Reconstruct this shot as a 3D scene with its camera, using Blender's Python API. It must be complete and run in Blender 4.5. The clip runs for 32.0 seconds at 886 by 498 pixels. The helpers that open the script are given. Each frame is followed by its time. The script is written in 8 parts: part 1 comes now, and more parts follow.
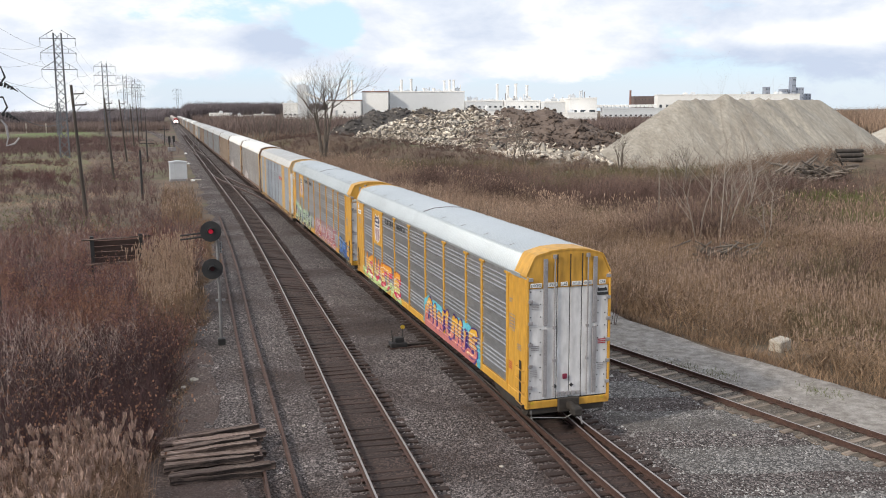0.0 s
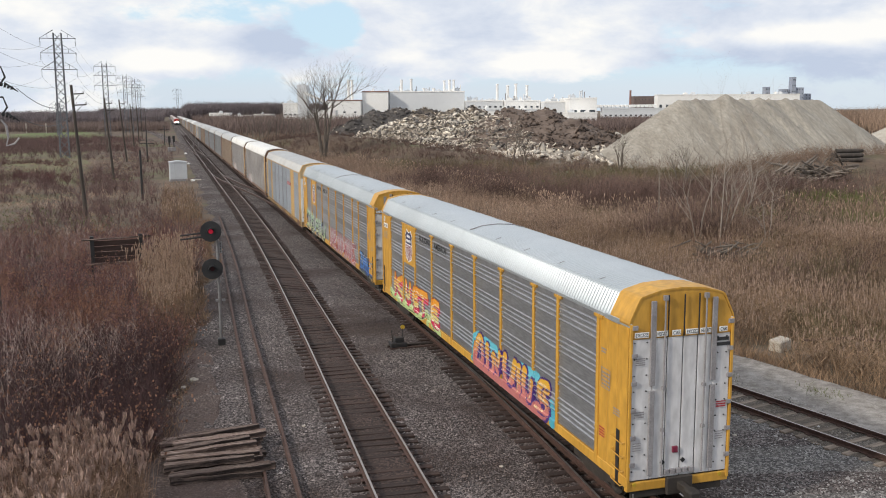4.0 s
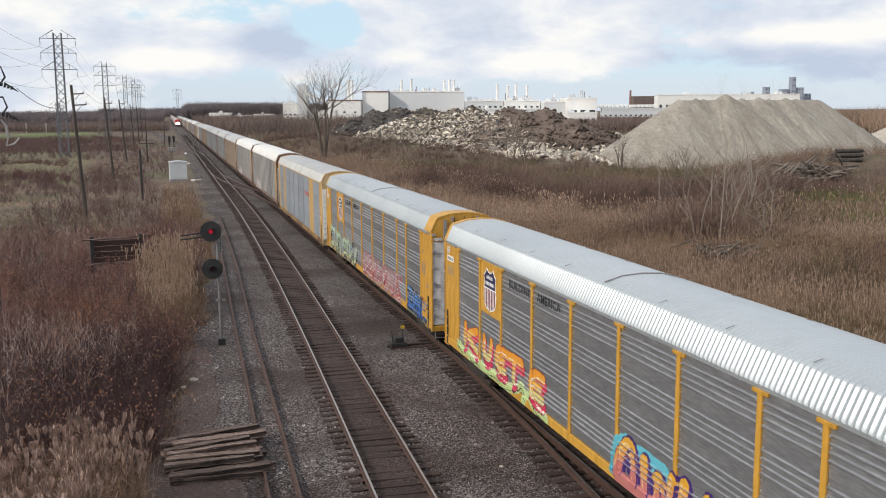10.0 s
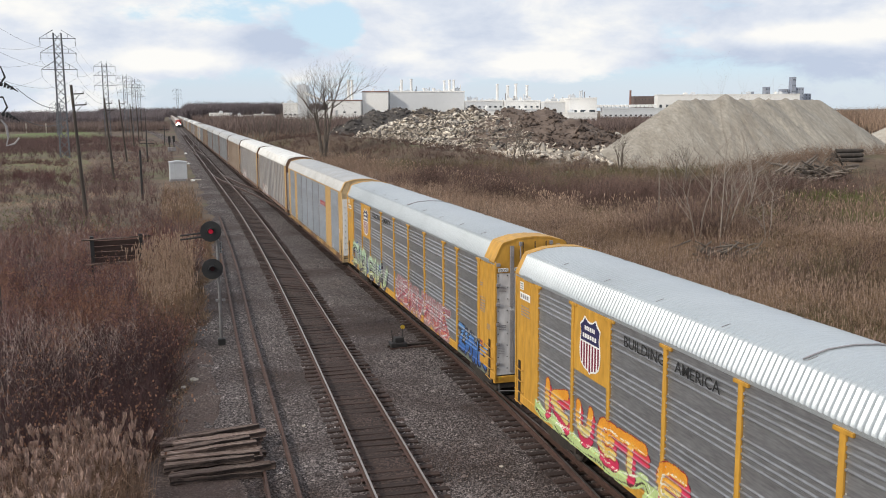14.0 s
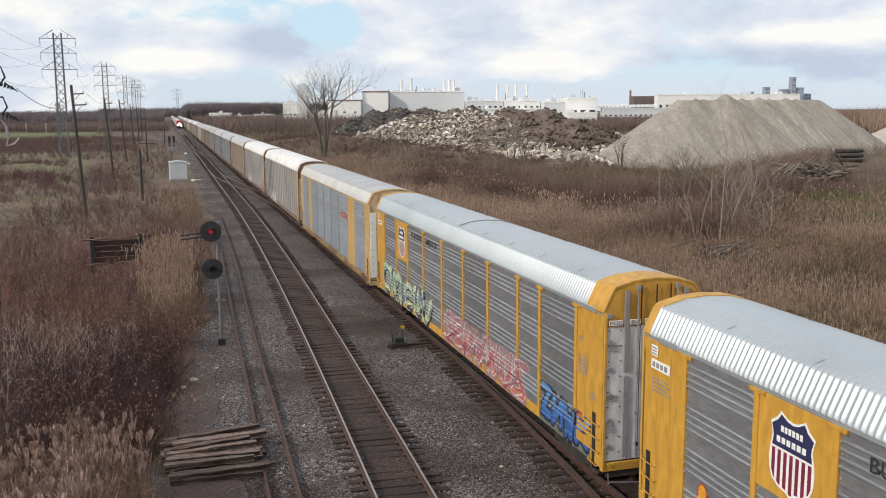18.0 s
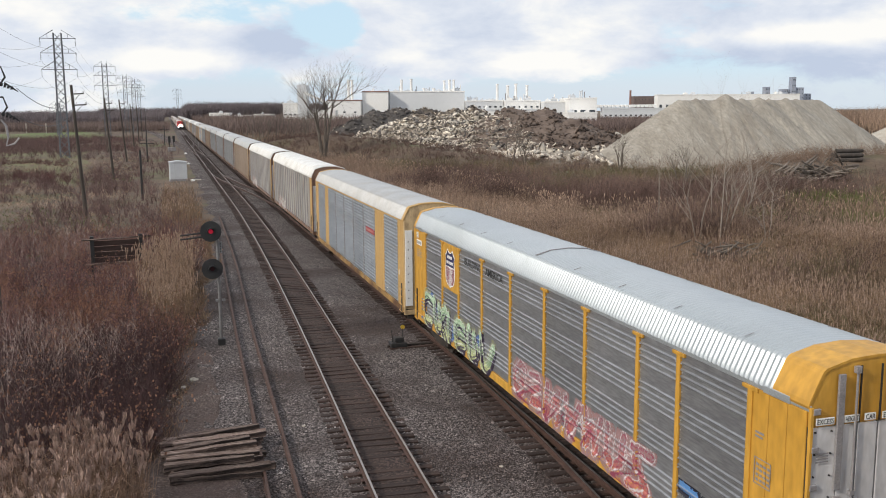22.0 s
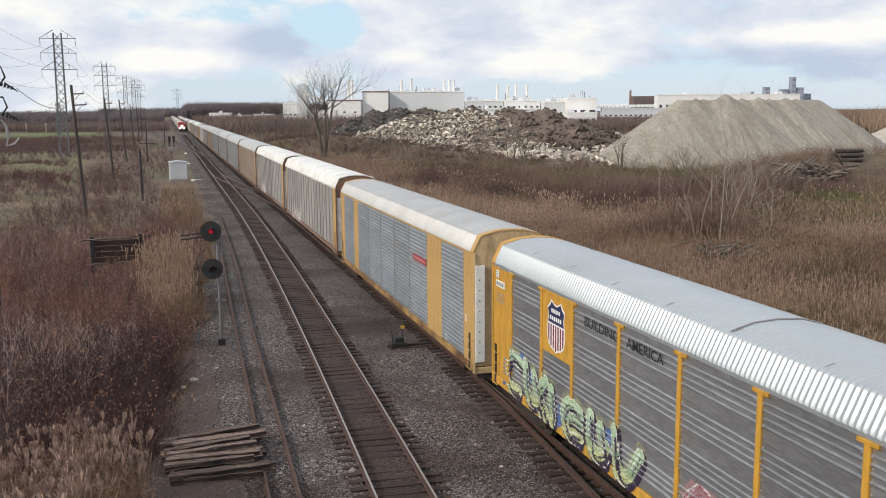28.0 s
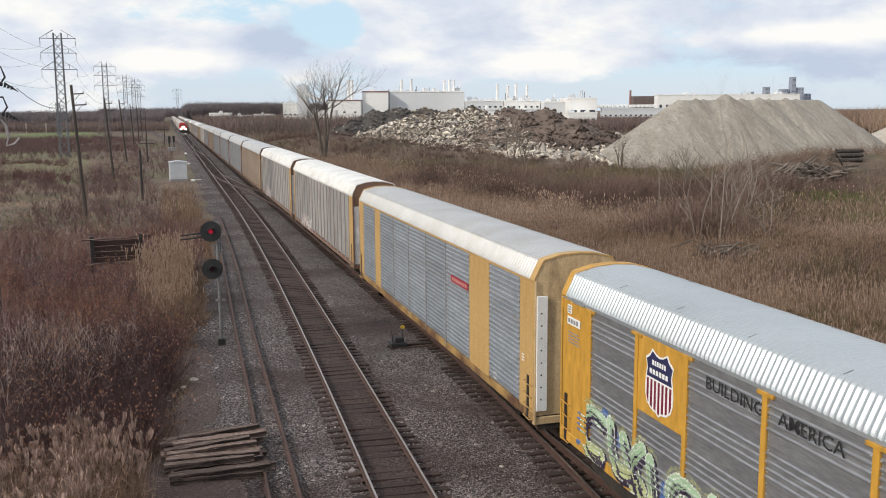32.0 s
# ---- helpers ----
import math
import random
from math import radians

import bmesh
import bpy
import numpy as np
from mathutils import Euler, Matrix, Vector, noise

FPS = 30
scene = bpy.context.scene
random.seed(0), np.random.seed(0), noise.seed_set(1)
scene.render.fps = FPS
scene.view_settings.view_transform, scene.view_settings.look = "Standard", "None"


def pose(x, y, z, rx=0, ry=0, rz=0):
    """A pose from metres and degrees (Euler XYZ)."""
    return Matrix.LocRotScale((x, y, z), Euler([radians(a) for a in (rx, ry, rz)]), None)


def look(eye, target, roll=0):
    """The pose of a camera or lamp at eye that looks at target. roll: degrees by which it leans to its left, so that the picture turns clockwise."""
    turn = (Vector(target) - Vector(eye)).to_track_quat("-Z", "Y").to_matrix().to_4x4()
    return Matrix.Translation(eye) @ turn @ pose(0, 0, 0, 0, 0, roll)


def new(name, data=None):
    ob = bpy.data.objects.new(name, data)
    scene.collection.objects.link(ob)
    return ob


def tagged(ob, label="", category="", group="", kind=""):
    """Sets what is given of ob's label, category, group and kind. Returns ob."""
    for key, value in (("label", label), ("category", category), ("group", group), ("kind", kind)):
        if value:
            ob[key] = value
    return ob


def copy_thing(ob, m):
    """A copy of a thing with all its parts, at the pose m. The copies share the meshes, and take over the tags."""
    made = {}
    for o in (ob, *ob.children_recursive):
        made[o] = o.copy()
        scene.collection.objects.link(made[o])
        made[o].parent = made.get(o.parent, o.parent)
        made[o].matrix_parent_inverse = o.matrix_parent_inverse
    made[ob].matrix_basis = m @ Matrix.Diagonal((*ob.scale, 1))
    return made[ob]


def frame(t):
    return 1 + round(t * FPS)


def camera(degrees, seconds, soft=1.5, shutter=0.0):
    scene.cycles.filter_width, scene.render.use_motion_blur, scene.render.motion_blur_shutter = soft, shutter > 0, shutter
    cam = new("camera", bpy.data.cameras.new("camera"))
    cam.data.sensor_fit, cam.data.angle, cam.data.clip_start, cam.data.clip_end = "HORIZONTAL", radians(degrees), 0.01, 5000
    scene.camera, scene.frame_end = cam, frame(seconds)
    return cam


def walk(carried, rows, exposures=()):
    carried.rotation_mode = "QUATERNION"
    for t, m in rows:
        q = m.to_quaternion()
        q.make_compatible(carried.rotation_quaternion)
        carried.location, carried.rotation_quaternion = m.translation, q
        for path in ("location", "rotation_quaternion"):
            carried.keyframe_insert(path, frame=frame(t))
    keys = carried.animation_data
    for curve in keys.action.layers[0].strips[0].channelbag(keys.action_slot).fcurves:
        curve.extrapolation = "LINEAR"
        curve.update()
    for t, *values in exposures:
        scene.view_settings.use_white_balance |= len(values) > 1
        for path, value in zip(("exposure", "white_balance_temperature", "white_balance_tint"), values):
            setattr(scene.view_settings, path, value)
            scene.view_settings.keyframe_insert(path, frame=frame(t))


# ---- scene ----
# ---- camera ----
# A still camera on a bridge, about ten metres over the rails. y runs along the train, x to the right.
EYE = Vector((-11.74, 0.0, 10.01))
YAW, PITCH = radians(16.4927), radians(8.5724)
AIM = EYE + 100 * Vector((math.sin(YAW) * math.cos(PITCH), math.cos(YAW) * math.cos(PITCH), -math.sin(PITCH)))
cam = camera(51.278, 32.0, soft=1.0)
walk(cam, [(0.0, look(EYE, AIM, -0.3515)), (32.0, look(EYE, AIM, -0.3515))],
     exposures=[(0.0, 0.06), (2.0, -0.04), (5.0, -0.13), (32.0, -0.13)])

# ---- sky and sun ----
SUN_DIR = Vector((-0.82, -0.25, 0.52)).normalized()
world = bpy.data.worlds.new("sky")
scene.world = world
world.use_nodes = True
wn, wl = world.node_tree.nodes, world.node_tree.links
wn.clear()
sky = wn.new("ShaderNodeTexSky")
sky.sky_type, sky.sun_disc = "NISHITA", False
sky.sun_elevation = math.asin(SUN_DIR.z)
sky.sun_rotation = math.atan2(SUN_DIR.x, SUN_DIR.y)
sky.air_density, sky.dust_density, sky.ozone_density = 1.3, 0.4, 3.0
co = wn.new("ShaderNodeTexCoord")


def sky_noise(loc, size, scale, detail, rough, distort):
    mp = wn.new("ShaderNodeMapping")
    mp.inputs["Location"].default_value, mp.inputs["Scale"].default_value = loc, size
    wl.new(co.outputs["Generated"], mp.inputs[0])
    nz = wn.new("ShaderNodeTexNoise")
    nz.inputs["Scale"].default_value, nz.inputs["Detail"].default_value = scale, detail
    nz.inputs["Roughness"].default_value, nz.inputs["Distortion"].default_value = rough, distort
    wl.new(mp.outputs[0], nz.inputs["Vector"])
    return nz.outputs["Fac"]


def sky_math(op, a, b, clamp=False):
    n = wn.new("ShaderNodeMath")
    n.operation, n.use_clamp = op, clamp
    for k, x in enumerate((a, b)):
        if isinstance(x, (int, float)):
            n.inputs[k].default_value = x
        else:
            wl.new(x, n.inputs[k])
    return n.outputs[0]


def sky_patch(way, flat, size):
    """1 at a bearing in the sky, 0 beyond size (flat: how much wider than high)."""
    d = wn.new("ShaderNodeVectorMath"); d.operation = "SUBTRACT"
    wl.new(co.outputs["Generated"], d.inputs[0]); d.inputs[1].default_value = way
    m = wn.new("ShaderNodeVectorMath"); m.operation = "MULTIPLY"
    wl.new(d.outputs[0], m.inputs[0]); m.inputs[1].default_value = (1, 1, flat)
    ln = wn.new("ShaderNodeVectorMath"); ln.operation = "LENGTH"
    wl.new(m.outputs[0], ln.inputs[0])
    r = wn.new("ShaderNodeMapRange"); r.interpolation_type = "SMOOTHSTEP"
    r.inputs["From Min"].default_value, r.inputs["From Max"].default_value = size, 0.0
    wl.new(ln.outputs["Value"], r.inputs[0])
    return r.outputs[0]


# broken cloud: how much of the sky it covers, and where it is grey; clear towards the horizon
cover = sky_noise((0.4, 1.9, 0.3), (1, 1, 2.4), 5.2, 12.0, 0.60, 0.2)
up = wn.new("ShaderNodeSeparateXYZ")
wl.new(co.outputs["Generated"], up.inputs[0])
low = wn.new("ShaderNodeMapRange"); low.interpolation_type = "SMOOTHSTEP"
low.inputs["From Min"].default_value, low.inputs["From Max"].default_value = 0.055, 0.018
wl.new(up.outputs["Z"], low.inputs[0])
cover = sky_math("SUBTRACT", sky_math("ADD", cover, 0.06), sky_math("MULTIPLY", low.outputs[0], 0.20))
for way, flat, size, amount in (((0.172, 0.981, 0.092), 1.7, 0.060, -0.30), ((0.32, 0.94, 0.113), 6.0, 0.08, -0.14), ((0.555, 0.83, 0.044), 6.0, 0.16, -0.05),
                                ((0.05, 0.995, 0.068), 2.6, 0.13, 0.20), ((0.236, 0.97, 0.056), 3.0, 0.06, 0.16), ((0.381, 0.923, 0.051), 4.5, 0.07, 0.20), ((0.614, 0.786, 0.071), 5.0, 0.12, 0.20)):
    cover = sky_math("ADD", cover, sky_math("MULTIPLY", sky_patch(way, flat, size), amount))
cv = wn.new("ShaderNodeMapRange"); cv.interpolation_type = "SMOOTHSTEP"
cv.inputs["From Min"].default_value, cv.inputs["From Max"].default_value = 0.38, 0.50
wl.new(cover, cv.inputs[0])
grey = sky_noise((2.9, 0.7, 1.7), (1, 1, 2.2), 8.5, 12.0, 0.58, 0.15)
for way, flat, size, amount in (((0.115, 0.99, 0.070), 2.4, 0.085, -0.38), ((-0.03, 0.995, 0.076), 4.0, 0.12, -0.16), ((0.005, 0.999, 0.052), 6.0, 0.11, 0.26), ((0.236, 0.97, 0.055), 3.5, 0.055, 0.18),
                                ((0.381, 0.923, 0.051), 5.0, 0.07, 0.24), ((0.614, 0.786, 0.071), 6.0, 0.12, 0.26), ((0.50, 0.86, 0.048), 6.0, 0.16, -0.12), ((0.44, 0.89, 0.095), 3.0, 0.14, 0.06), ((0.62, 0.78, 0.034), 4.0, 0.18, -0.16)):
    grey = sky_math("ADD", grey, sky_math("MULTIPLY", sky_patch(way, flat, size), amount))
tone = wn.new("ShaderNodeValToRGB")
tone.color_ramp.elements[0].position, tone.color_ramp.elements[0].color = 0.27, (5.7, 6.5, 8.0, 1)
tone.color_ramp.elements[1].position, tone.color_ramp.elements[1].color = 0.66, (10.3, 10.2, 9.9, 1)
mid = tone.color_ramp.elements.new(0.48)
mid.color = (7.8, 8.3, 9.2, 1)
wl.new(grey, tone.inputs[0])
# thin haze makes the blue paler towards the horizon
haze = wn.new("ShaderNodeMix"); haze.data_type = "RGBA"
haze.inputs["A"].default_value, haze.inputs["B"].default_value = (6.6, 8.8, 10.6, 1), (7.2, 8.4, 9.8, 1)
wl.new(low.outputs[0], haze.inputs["Factor"])
blue = wn.new("ShaderNodeMix"); blue.data_type = "RGBA"; blue.inputs["Factor"].default_value = 0.82
wl.new(sky.outputs[0], blue.inputs["A"]); wl.new(haze.outputs["Result"], blue.inputs["B"])
mixs = wn.new("ShaderNodeMix"); mixs.data_type = "RGBA"
wl.new(cv.outputs[0], mixs.inputs["Factor"])
wl.new(blue.outputs["Result"], mixs.inputs["A"]); wl.new(tone.outputs["Color"], mixs.inputs["B"])
bg = wn.new("ShaderNodeBackground"); bg.inputs["Strength"].default_value = 0.105
wl.new(mixs.outputs["Result"], bg.inputs["Color"])
wo = wn.new("ShaderNodeOutputWorld"); wl.new(bg.outputs[0], wo.inputs["Surface"])

sun = new("sun", bpy.data.lights.new("sun", "SUN"))
sun.data.energy, sun.data.angle, sun.data.color = 2.95, radians(4.0), (1.0, 0.92, 0.80)
sun.matrix_world = look(SUN_DIR * 500, (0, 0, 0))

# ---- materials ----


def mat(name, a, b, scale=2.0, rough=0.8, metal=0.0, bump=0.0, bscale=40.0, vary=0.0, island=0.0, stretch=(1, 1, 1), world_space=False, grime=None, gscale=0.7, gpos=(0.55, 0.75)):
    """Two tones mixed by coarse noise, darkened by fine grain, with relief; vary: tone by object, island: tone by loose piece;
    grime: a third tone in blots of its own."""
    m = bpy.data.materials.new(name)
    m.use_nodes = True
    n, l = m.node_tree.nodes, m.node_tree.links
    bsdf = n["Principled BSDF"]
    bsdf.inputs["Roughness"].default_value, bsdf.inputs["Metallic"].default_value = rough, metal
    if world_space:
        src = n.new("ShaderNodeNewGeometry").outputs["Position"]
    else:
        src = n.new("ShaderNodeTexCoord").outputs["Object"]
    mp = n.new("ShaderNodeMapping"); mp.inputs["Scale"].default_value = stretch
    l.new(src, mp.inputs[0])
    c = n.new("ShaderNodeTexNoise"); c.inputs["Scale"].default_value = scale; c.inputs["Detail"].default_value = 5.0
    c.inputs["Roughness"].default_value = 0.62
    l.new(mp.outputs[0], c.inputs["Vector"])
    ramp = n.new("ShaderNodeValToRGB")
    ramp.color_ramp.elements[0].position, ramp.color_ramp.elements[0].color = 0.34, (*a, 1)
    ramp.color_ramp.elements[1].position, ramp.color_ramp.elements[1].color = 0.66, (*b, 1)
    l.new(c.outputs["Fac"], ramp.inputs[0])
    out = ramp.outputs["Color"]
    f = n.new("ShaderNodeTexNoise"); f.inputs["Scale"].default_value = bscale; f.inputs["Detail"].default_value = 3.0
    l.new(mp.outputs[0], f.inputs["Vector"])
    if grime:
        g = n.new("ShaderNodeTexNoise"); g.inputs["Scale"].default_value = gscale; g.inputs["Detail"].default_value = 7.0
        g.inputs["Roughness"].default_value = 0.7
        l.new(mp.outputs[0], g.inputs["Vector"])
        gr = n.new("ShaderNodeMapRange"); gr.inputs["From Min"].default_value, gr.inputs["From Max"].default_value = gpos
        l.new(g.outputs["Fac"], gr.inputs[0])
        gm = n.new("ShaderNodeMix"); gm.data_type = "RGBA"; gm.inputs["B"].default_value = (*grime, 1)
        l.new(gr.outputs[0], gm.inputs["Factor"]); l.new(out, gm.inputs["A"])
        out = gm.outputs["Result"]
    hsv = n.new("ShaderNodeHueSaturation")
    val = n.new("ShaderNodeMapRange"); val.inputs["To Min"].default_value, val.inputs["To Max"].default_value = 0.82, 1.18
    val.inputs["From Min"].default_value, val.inputs["From Max"].default_value = 0.3, 0.7
    l.new(f.outputs["Fac"], val.inputs[0])
    v = val.outputs[0]
    for amount, node, sock in ((vary, "ShaderNodeObjectInfo", "Random"), (island, "ShaderNodeNewGeometry", "Random Per Island")):
        if amount:
            r = n.new("ShaderNodeMapRange"); r.inputs["To Min"].default_value, r.inputs["To Max"].default_value = 1 - amount, 1 + amount
            l.new(n.new(node).outputs[sock], r.inputs[0])
            mu = n.new("ShaderNodeMath"); mu.operation = "MULTIPLY"
            l.new(v, mu.inputs[0]); l.new(r.outputs[0], mu.inputs[1])
            v = mu.outputs[0]
    l.new(v, hsv.inputs["Value"]); l.new(out, hsv.inputs["Color"])
    l.new(hsv.outputs[0], bsdf.inputs["Base Color"])
    if bump:
        bp = n.new("ShaderNodeBump"); bp.inputs["Strength"].default_value = 0.7; bp.inputs["Distance"].default_value = bump
        l.new(f.outputs["Fac"], bp.inputs["Height"]); l.new(bp.outputs[0], bsdf.inputs["Normal"])
    return m


def stones_mat(name, a, b, dirt, cell, dscale=0.12, dpos=(0.40, 0.62)):
    """Crushed stone: single stones by cells, each with its own tone, joints dark, dirt in broad patches."""
    m = bpy.data.materials.new(name)
    m.use_nodes = True
    n, l = m.node_tree.nodes, m.node_tree.links
    bsdf = n["Principled BSDF"]
    bsdf.inputs["Roughness"].default_value = 0.9
    pos = n.new("ShaderNodeNewGeometry").outputs["Position"]
    vo = n.new("ShaderNodeTexVoronoi"); vo.inputs["Scale"].default_value = cell
    l.new(pos, vo.inputs["Vector"])
    sep3 = n.new("ShaderNodeSeparateColor")
    l.new(vo.outputs["Color"], sep3.inputs[0])
    pw = n.new("ShaderNodeMath"); pw.operation = "POWER"; pw.inputs[1].default_value = 2.2
    l.new(sep3.outputs[0], pw.inputs[0])
    mx = n.new("ShaderNodeMix"); mx.data_type = "RGBA"
    mx.inputs["A"].default_value, mx.inputs["B"].default_value = (*a, 1), (*b, 1)
    l.new(pw.outputs[0], mx.inputs["Factor"])
    nz = n.new("ShaderNodeTexNoise"); nz.inputs["Scale"].default_value = dscale; nz.inputs["Detail"].default_value = 6.0; nz.inputs["Roughness"].default_value = 0.65
    l.new(pos, nz.inputs["Vector"])
    mr = n.new("ShaderNodeMapRange"); mr.inputs["From Min"].default_value, mr.inputs["From Max"].default_value = dpos
    mr.inputs["To Max"].default_value = 0.75
    l.new(nz.outputs["Fac"], mr.inputs[0])
    m2 = n.new("ShaderNodeMix"); m2.data_type = "RGBA"; m2.inputs["B"].default_value = (*dirt, 1)
    l.new(mr.outputs[0], m2.inputs["Factor"]); l.new(mx.outputs["Result"], m2.inputs["A"])
    l.new(m2.outputs["Result"], bsdf.inputs["Base Color"])
    bp = n.new("ShaderNodeBump"); bp.inputs["Strength"].default_value = 1.0; bp.inputs["Distance"].default_value = 0.05; bp.invert = True
    l.new(vo.outputs["Distance"], bp.inputs["Height"]); l.new(bp.outputs[0], bsdf.inputs["Normal"])
    return m


def glow(name, color, strength):
    m = bpy.data.materials.new(name)
    m.use_nodes = True
    b = m.node_tree.nodes["Principled BSDF"]
    b.inputs["Base Color"].default_value = (*color, 1)
    b.inputs["Emission Color"].default_value, b.inputs["Emission Strength"].default_value = (*color, 1), strength
    return m


YELLOW = mat("yellow_paint", (0.49, 0.255, 0.034), (0.57, 0.31, 0.05), 0.8, 0.5, bscale=5, grime=(0.34, 0.17, 0.03), gscale=1.3, gpos=(0.64, 0.98), stretch=(1, 1, 0.35))
YELLOW_OLD = mat("old_yellow_paint", (0.44, 0.27, 0.095), (0.54, 0.345, 0.135), 0.9, 0.6, bump=0.001, grime=(0.22, 0.125, 0.06), gscale=1.2, gpos=(0.54, 0.9), stretch=(1, 1, 0.35))
GALV = mat("galvanised_panel", (0.30, 0.305, 0.32), (0.39, 0.395, 0.41), 1.3, 0.36, 0.65, bscale=14, vary=0.10, stretch=(1, 0.22, 1.5), grime=(0.25, 0.245, 0.25), gscale=0.8, gpos=(0.50, 0.80))
GALV_OLD = mat("weathered_panel", (0.26, 0.285, 0.315), (0.35, 0.375, 0.41), 1.4, 0.5, 0.45, bscale=20, vary=0.1, stretch=(1, 0.3, 1), grime=(0.27, 0.22, 0.17), gscale=1.0, gpos=(0.52, 0.85))
GALV_RIVET = mat("bright_zinc", (0.62, 0.63, 0.64), (0.7, 0.7, 0.7), 3, 0.4, 0.7)
ROOF = mat("roof_zinc", (0.43, 0.465, 0.485), (0.49, 0.525, 0.545), 0.25, 0.33, 0.50, bscale=60, vary=0.05, grime=(0.38, 0.405, 0.42), gscale=0.35, gpos=(0.5, 0.9))
ROOF_OLD = mat("roof_old_zinc", (0.45, 0.45, 0.445), (0.53, 0.53, 0.525), 0.6, 0.5, 0.45, bscale=60, vary=0.08, grime=(0.42, 0.38, 0.33), gscale=0.5, gpos=(0.52, 0.85))
WHITE = mat("white_paint", (0.53, 0.52, 0.525), (0.61, 0.60, 0.60), 1.0, 0.5, bscale=4, grime=(0.42, 0.38, 0.36), gscale=1.6, gpos=(0.58, 0.85), stretch=(1, 1, 0.4))
DECAL_WHITE = mat("decal_white", (0.74, 0.74, 0.72), (0.8, 0.8, 0.78), 3, 0.5)
GREYBAR = mat("grey_steel_bar", (0.24, 0.225, 0.23), (0.33, 0.315, 0.32), 2.0, 0.55, 0.2, bump=0.001)
BLACK = mat("black_paint", (0.014, 0.014, 0.015), (0.026, 0.025, 0.025), 3.0, 0.55)
INK = mat("dark_lettering", (0.02, 0.02, 0.022), (0.03, 0.03, 0.03), 5.0, 0.6)
DARKSTEEL = mat("dirty_dark_steel", (0.028, 0.024, 0.021), (0.055, 0.045, 0.038), 2.5, 0.75, 0.2, bump=0.004, grime=(0.09, 0.05, 0.03), gpos=(0.55, 0.8))
NAVY = mat("navy_decal", (0.022, 0.022, 0.075), (0.028, 0.028, 0.09), 3, 0.5)
MAROON = mat("maroon_decal", (0.15, 0.012, 0.035), (0.19, 0.018, 0.045), 3, 0.5)
RED = mat("red_decal", (0.30, 0.02, 0.035), (0.36, 0.03, 0.04), 3, 0.5)
RAILSIDE = mat("rusty_rail", (0.062, 0.035, 0.028), (0.11, 0.062, 0.048), 6, 0.7, 0.3, bump=0.002)
RAILTOP = mat("worn_railhead", (0.34, 0.30, 0.28), (0.46, 0.42, 0.39), 4, 0.38, 0.85, grime=(0.2, 0.13, 0.1), gscale=2.0, gpos=(0.55, 0.8))
TIE = mat("creosoted_tie", (0.025, 0.014, 0.011), (0.050, 0.0285, 0.0225), 3.0, 0.85, bump=0.012, bscale=18, vary=0.35, stretch=(0.35, 3, 3), grime=(0.085, 0.056, 0.045), gscale=1.4, gpos=(0.6, 0.85))
TIE_PALE = mat("pale_tie_wood", (0.13, 0.10, 0.078), (0.25, 0.20, 0.16), 2.5, 0.9, bump=0.02, bscale=14, vary=0.3, stretch=(0.3, 3, 3))
TIE_OLD = mat("weathered_tie_wood", (0.11, 0.072, 0.060), (0.42, 0.32, 0.275), 3.0, 0.95, bump=0.05, bscale=16, vary=0.35, stretch=(0.22, 4, 4), grime=(0.022, 0.014, 0.012), gscale=1.3, gpos=(0.45, 0.58))
BALLAST = stones_mat("ballast_bed", (0.018, 0.0122, 0.0112), (0.29, 0.246, 0.236), (0.036, 0.0200, 0.0162), 20.0, 0.16, (0.42, 0.62))
BALLAST_CLEAN = stones_mat("clean_ballast", (0.05, 0.046, 0.044), (0.38, 0.355, 0.34), (0.085, 0.070, 0.062), 20.0, 0.22, (0.46, 0.68))
STONE_CLEAN = mat("clean_stone", (0.19, 0.178, 0.17), (0.34, 0.325, 0.315), 0.3, 0.85, island=0.7, world_space=True)
SIDE_DIRT = stones_mat("side_track_dirt", (0.05, 0.041, 0.034), (0.27, 0.235, 0.20), (0.12, 0.095, 0.072), 18.0, 0.5, (0.38, 0.60))
STONE = mat("ballast_stone", (0.108, 0.087, 0.083), (0.30, 0.265, 0.255), 0.3, 0.85, island=0.85, world_space=True, grime=(0.065, 0.043, 0.036), gscale=0.16, gpos=(0.42, 0.62))
TRACKDIRT = stones_mat("track_dirt", (0.017, 0.0098, 0.0085), (0.145, 0.096, 0.081), (0.036, 0.0205, 0.0168), 22.0, 0.5)
DIRTROAD = mat("dirt_road", (0.185, 0.163, 0.147), (0.35, 0.322, 0.295), 2.2, 0.95, bump=0.04, bscale=16, world_space=True, grime=(0.16, 0.14, 0.118), gscale=1.5, gpos=(0.50, 0.68))
FIELD = mat("field_ground", (0.078, 0.052, 0.04), (0.145, 0.105, 0.072), 0.10, 0.98, bump=0.12, bscale=2.2, world_space=True, grime=(0.090, 0.100, 0.036), gscale=0.022, gpos=(0.50, 0.66))
REED = mat("dry_reed", (0.177, 0.110, 0.066), (0.325, 0.22, 0.14), 0.12, 0.9, island=0.45, world_space=True, grime=(0.105, 0.066, 0.043), gscale=0.30, gpos=(0.44, 0.66))
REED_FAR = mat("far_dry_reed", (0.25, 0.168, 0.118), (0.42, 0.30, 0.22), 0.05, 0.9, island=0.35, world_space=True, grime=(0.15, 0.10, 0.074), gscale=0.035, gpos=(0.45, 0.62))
PLUME_NEAR = mat("near_plume", (0.27, 0.18, 0.142), (0.45, 0.325, 0.27), 0.4, 0.95, island=0.45, world_space=True)
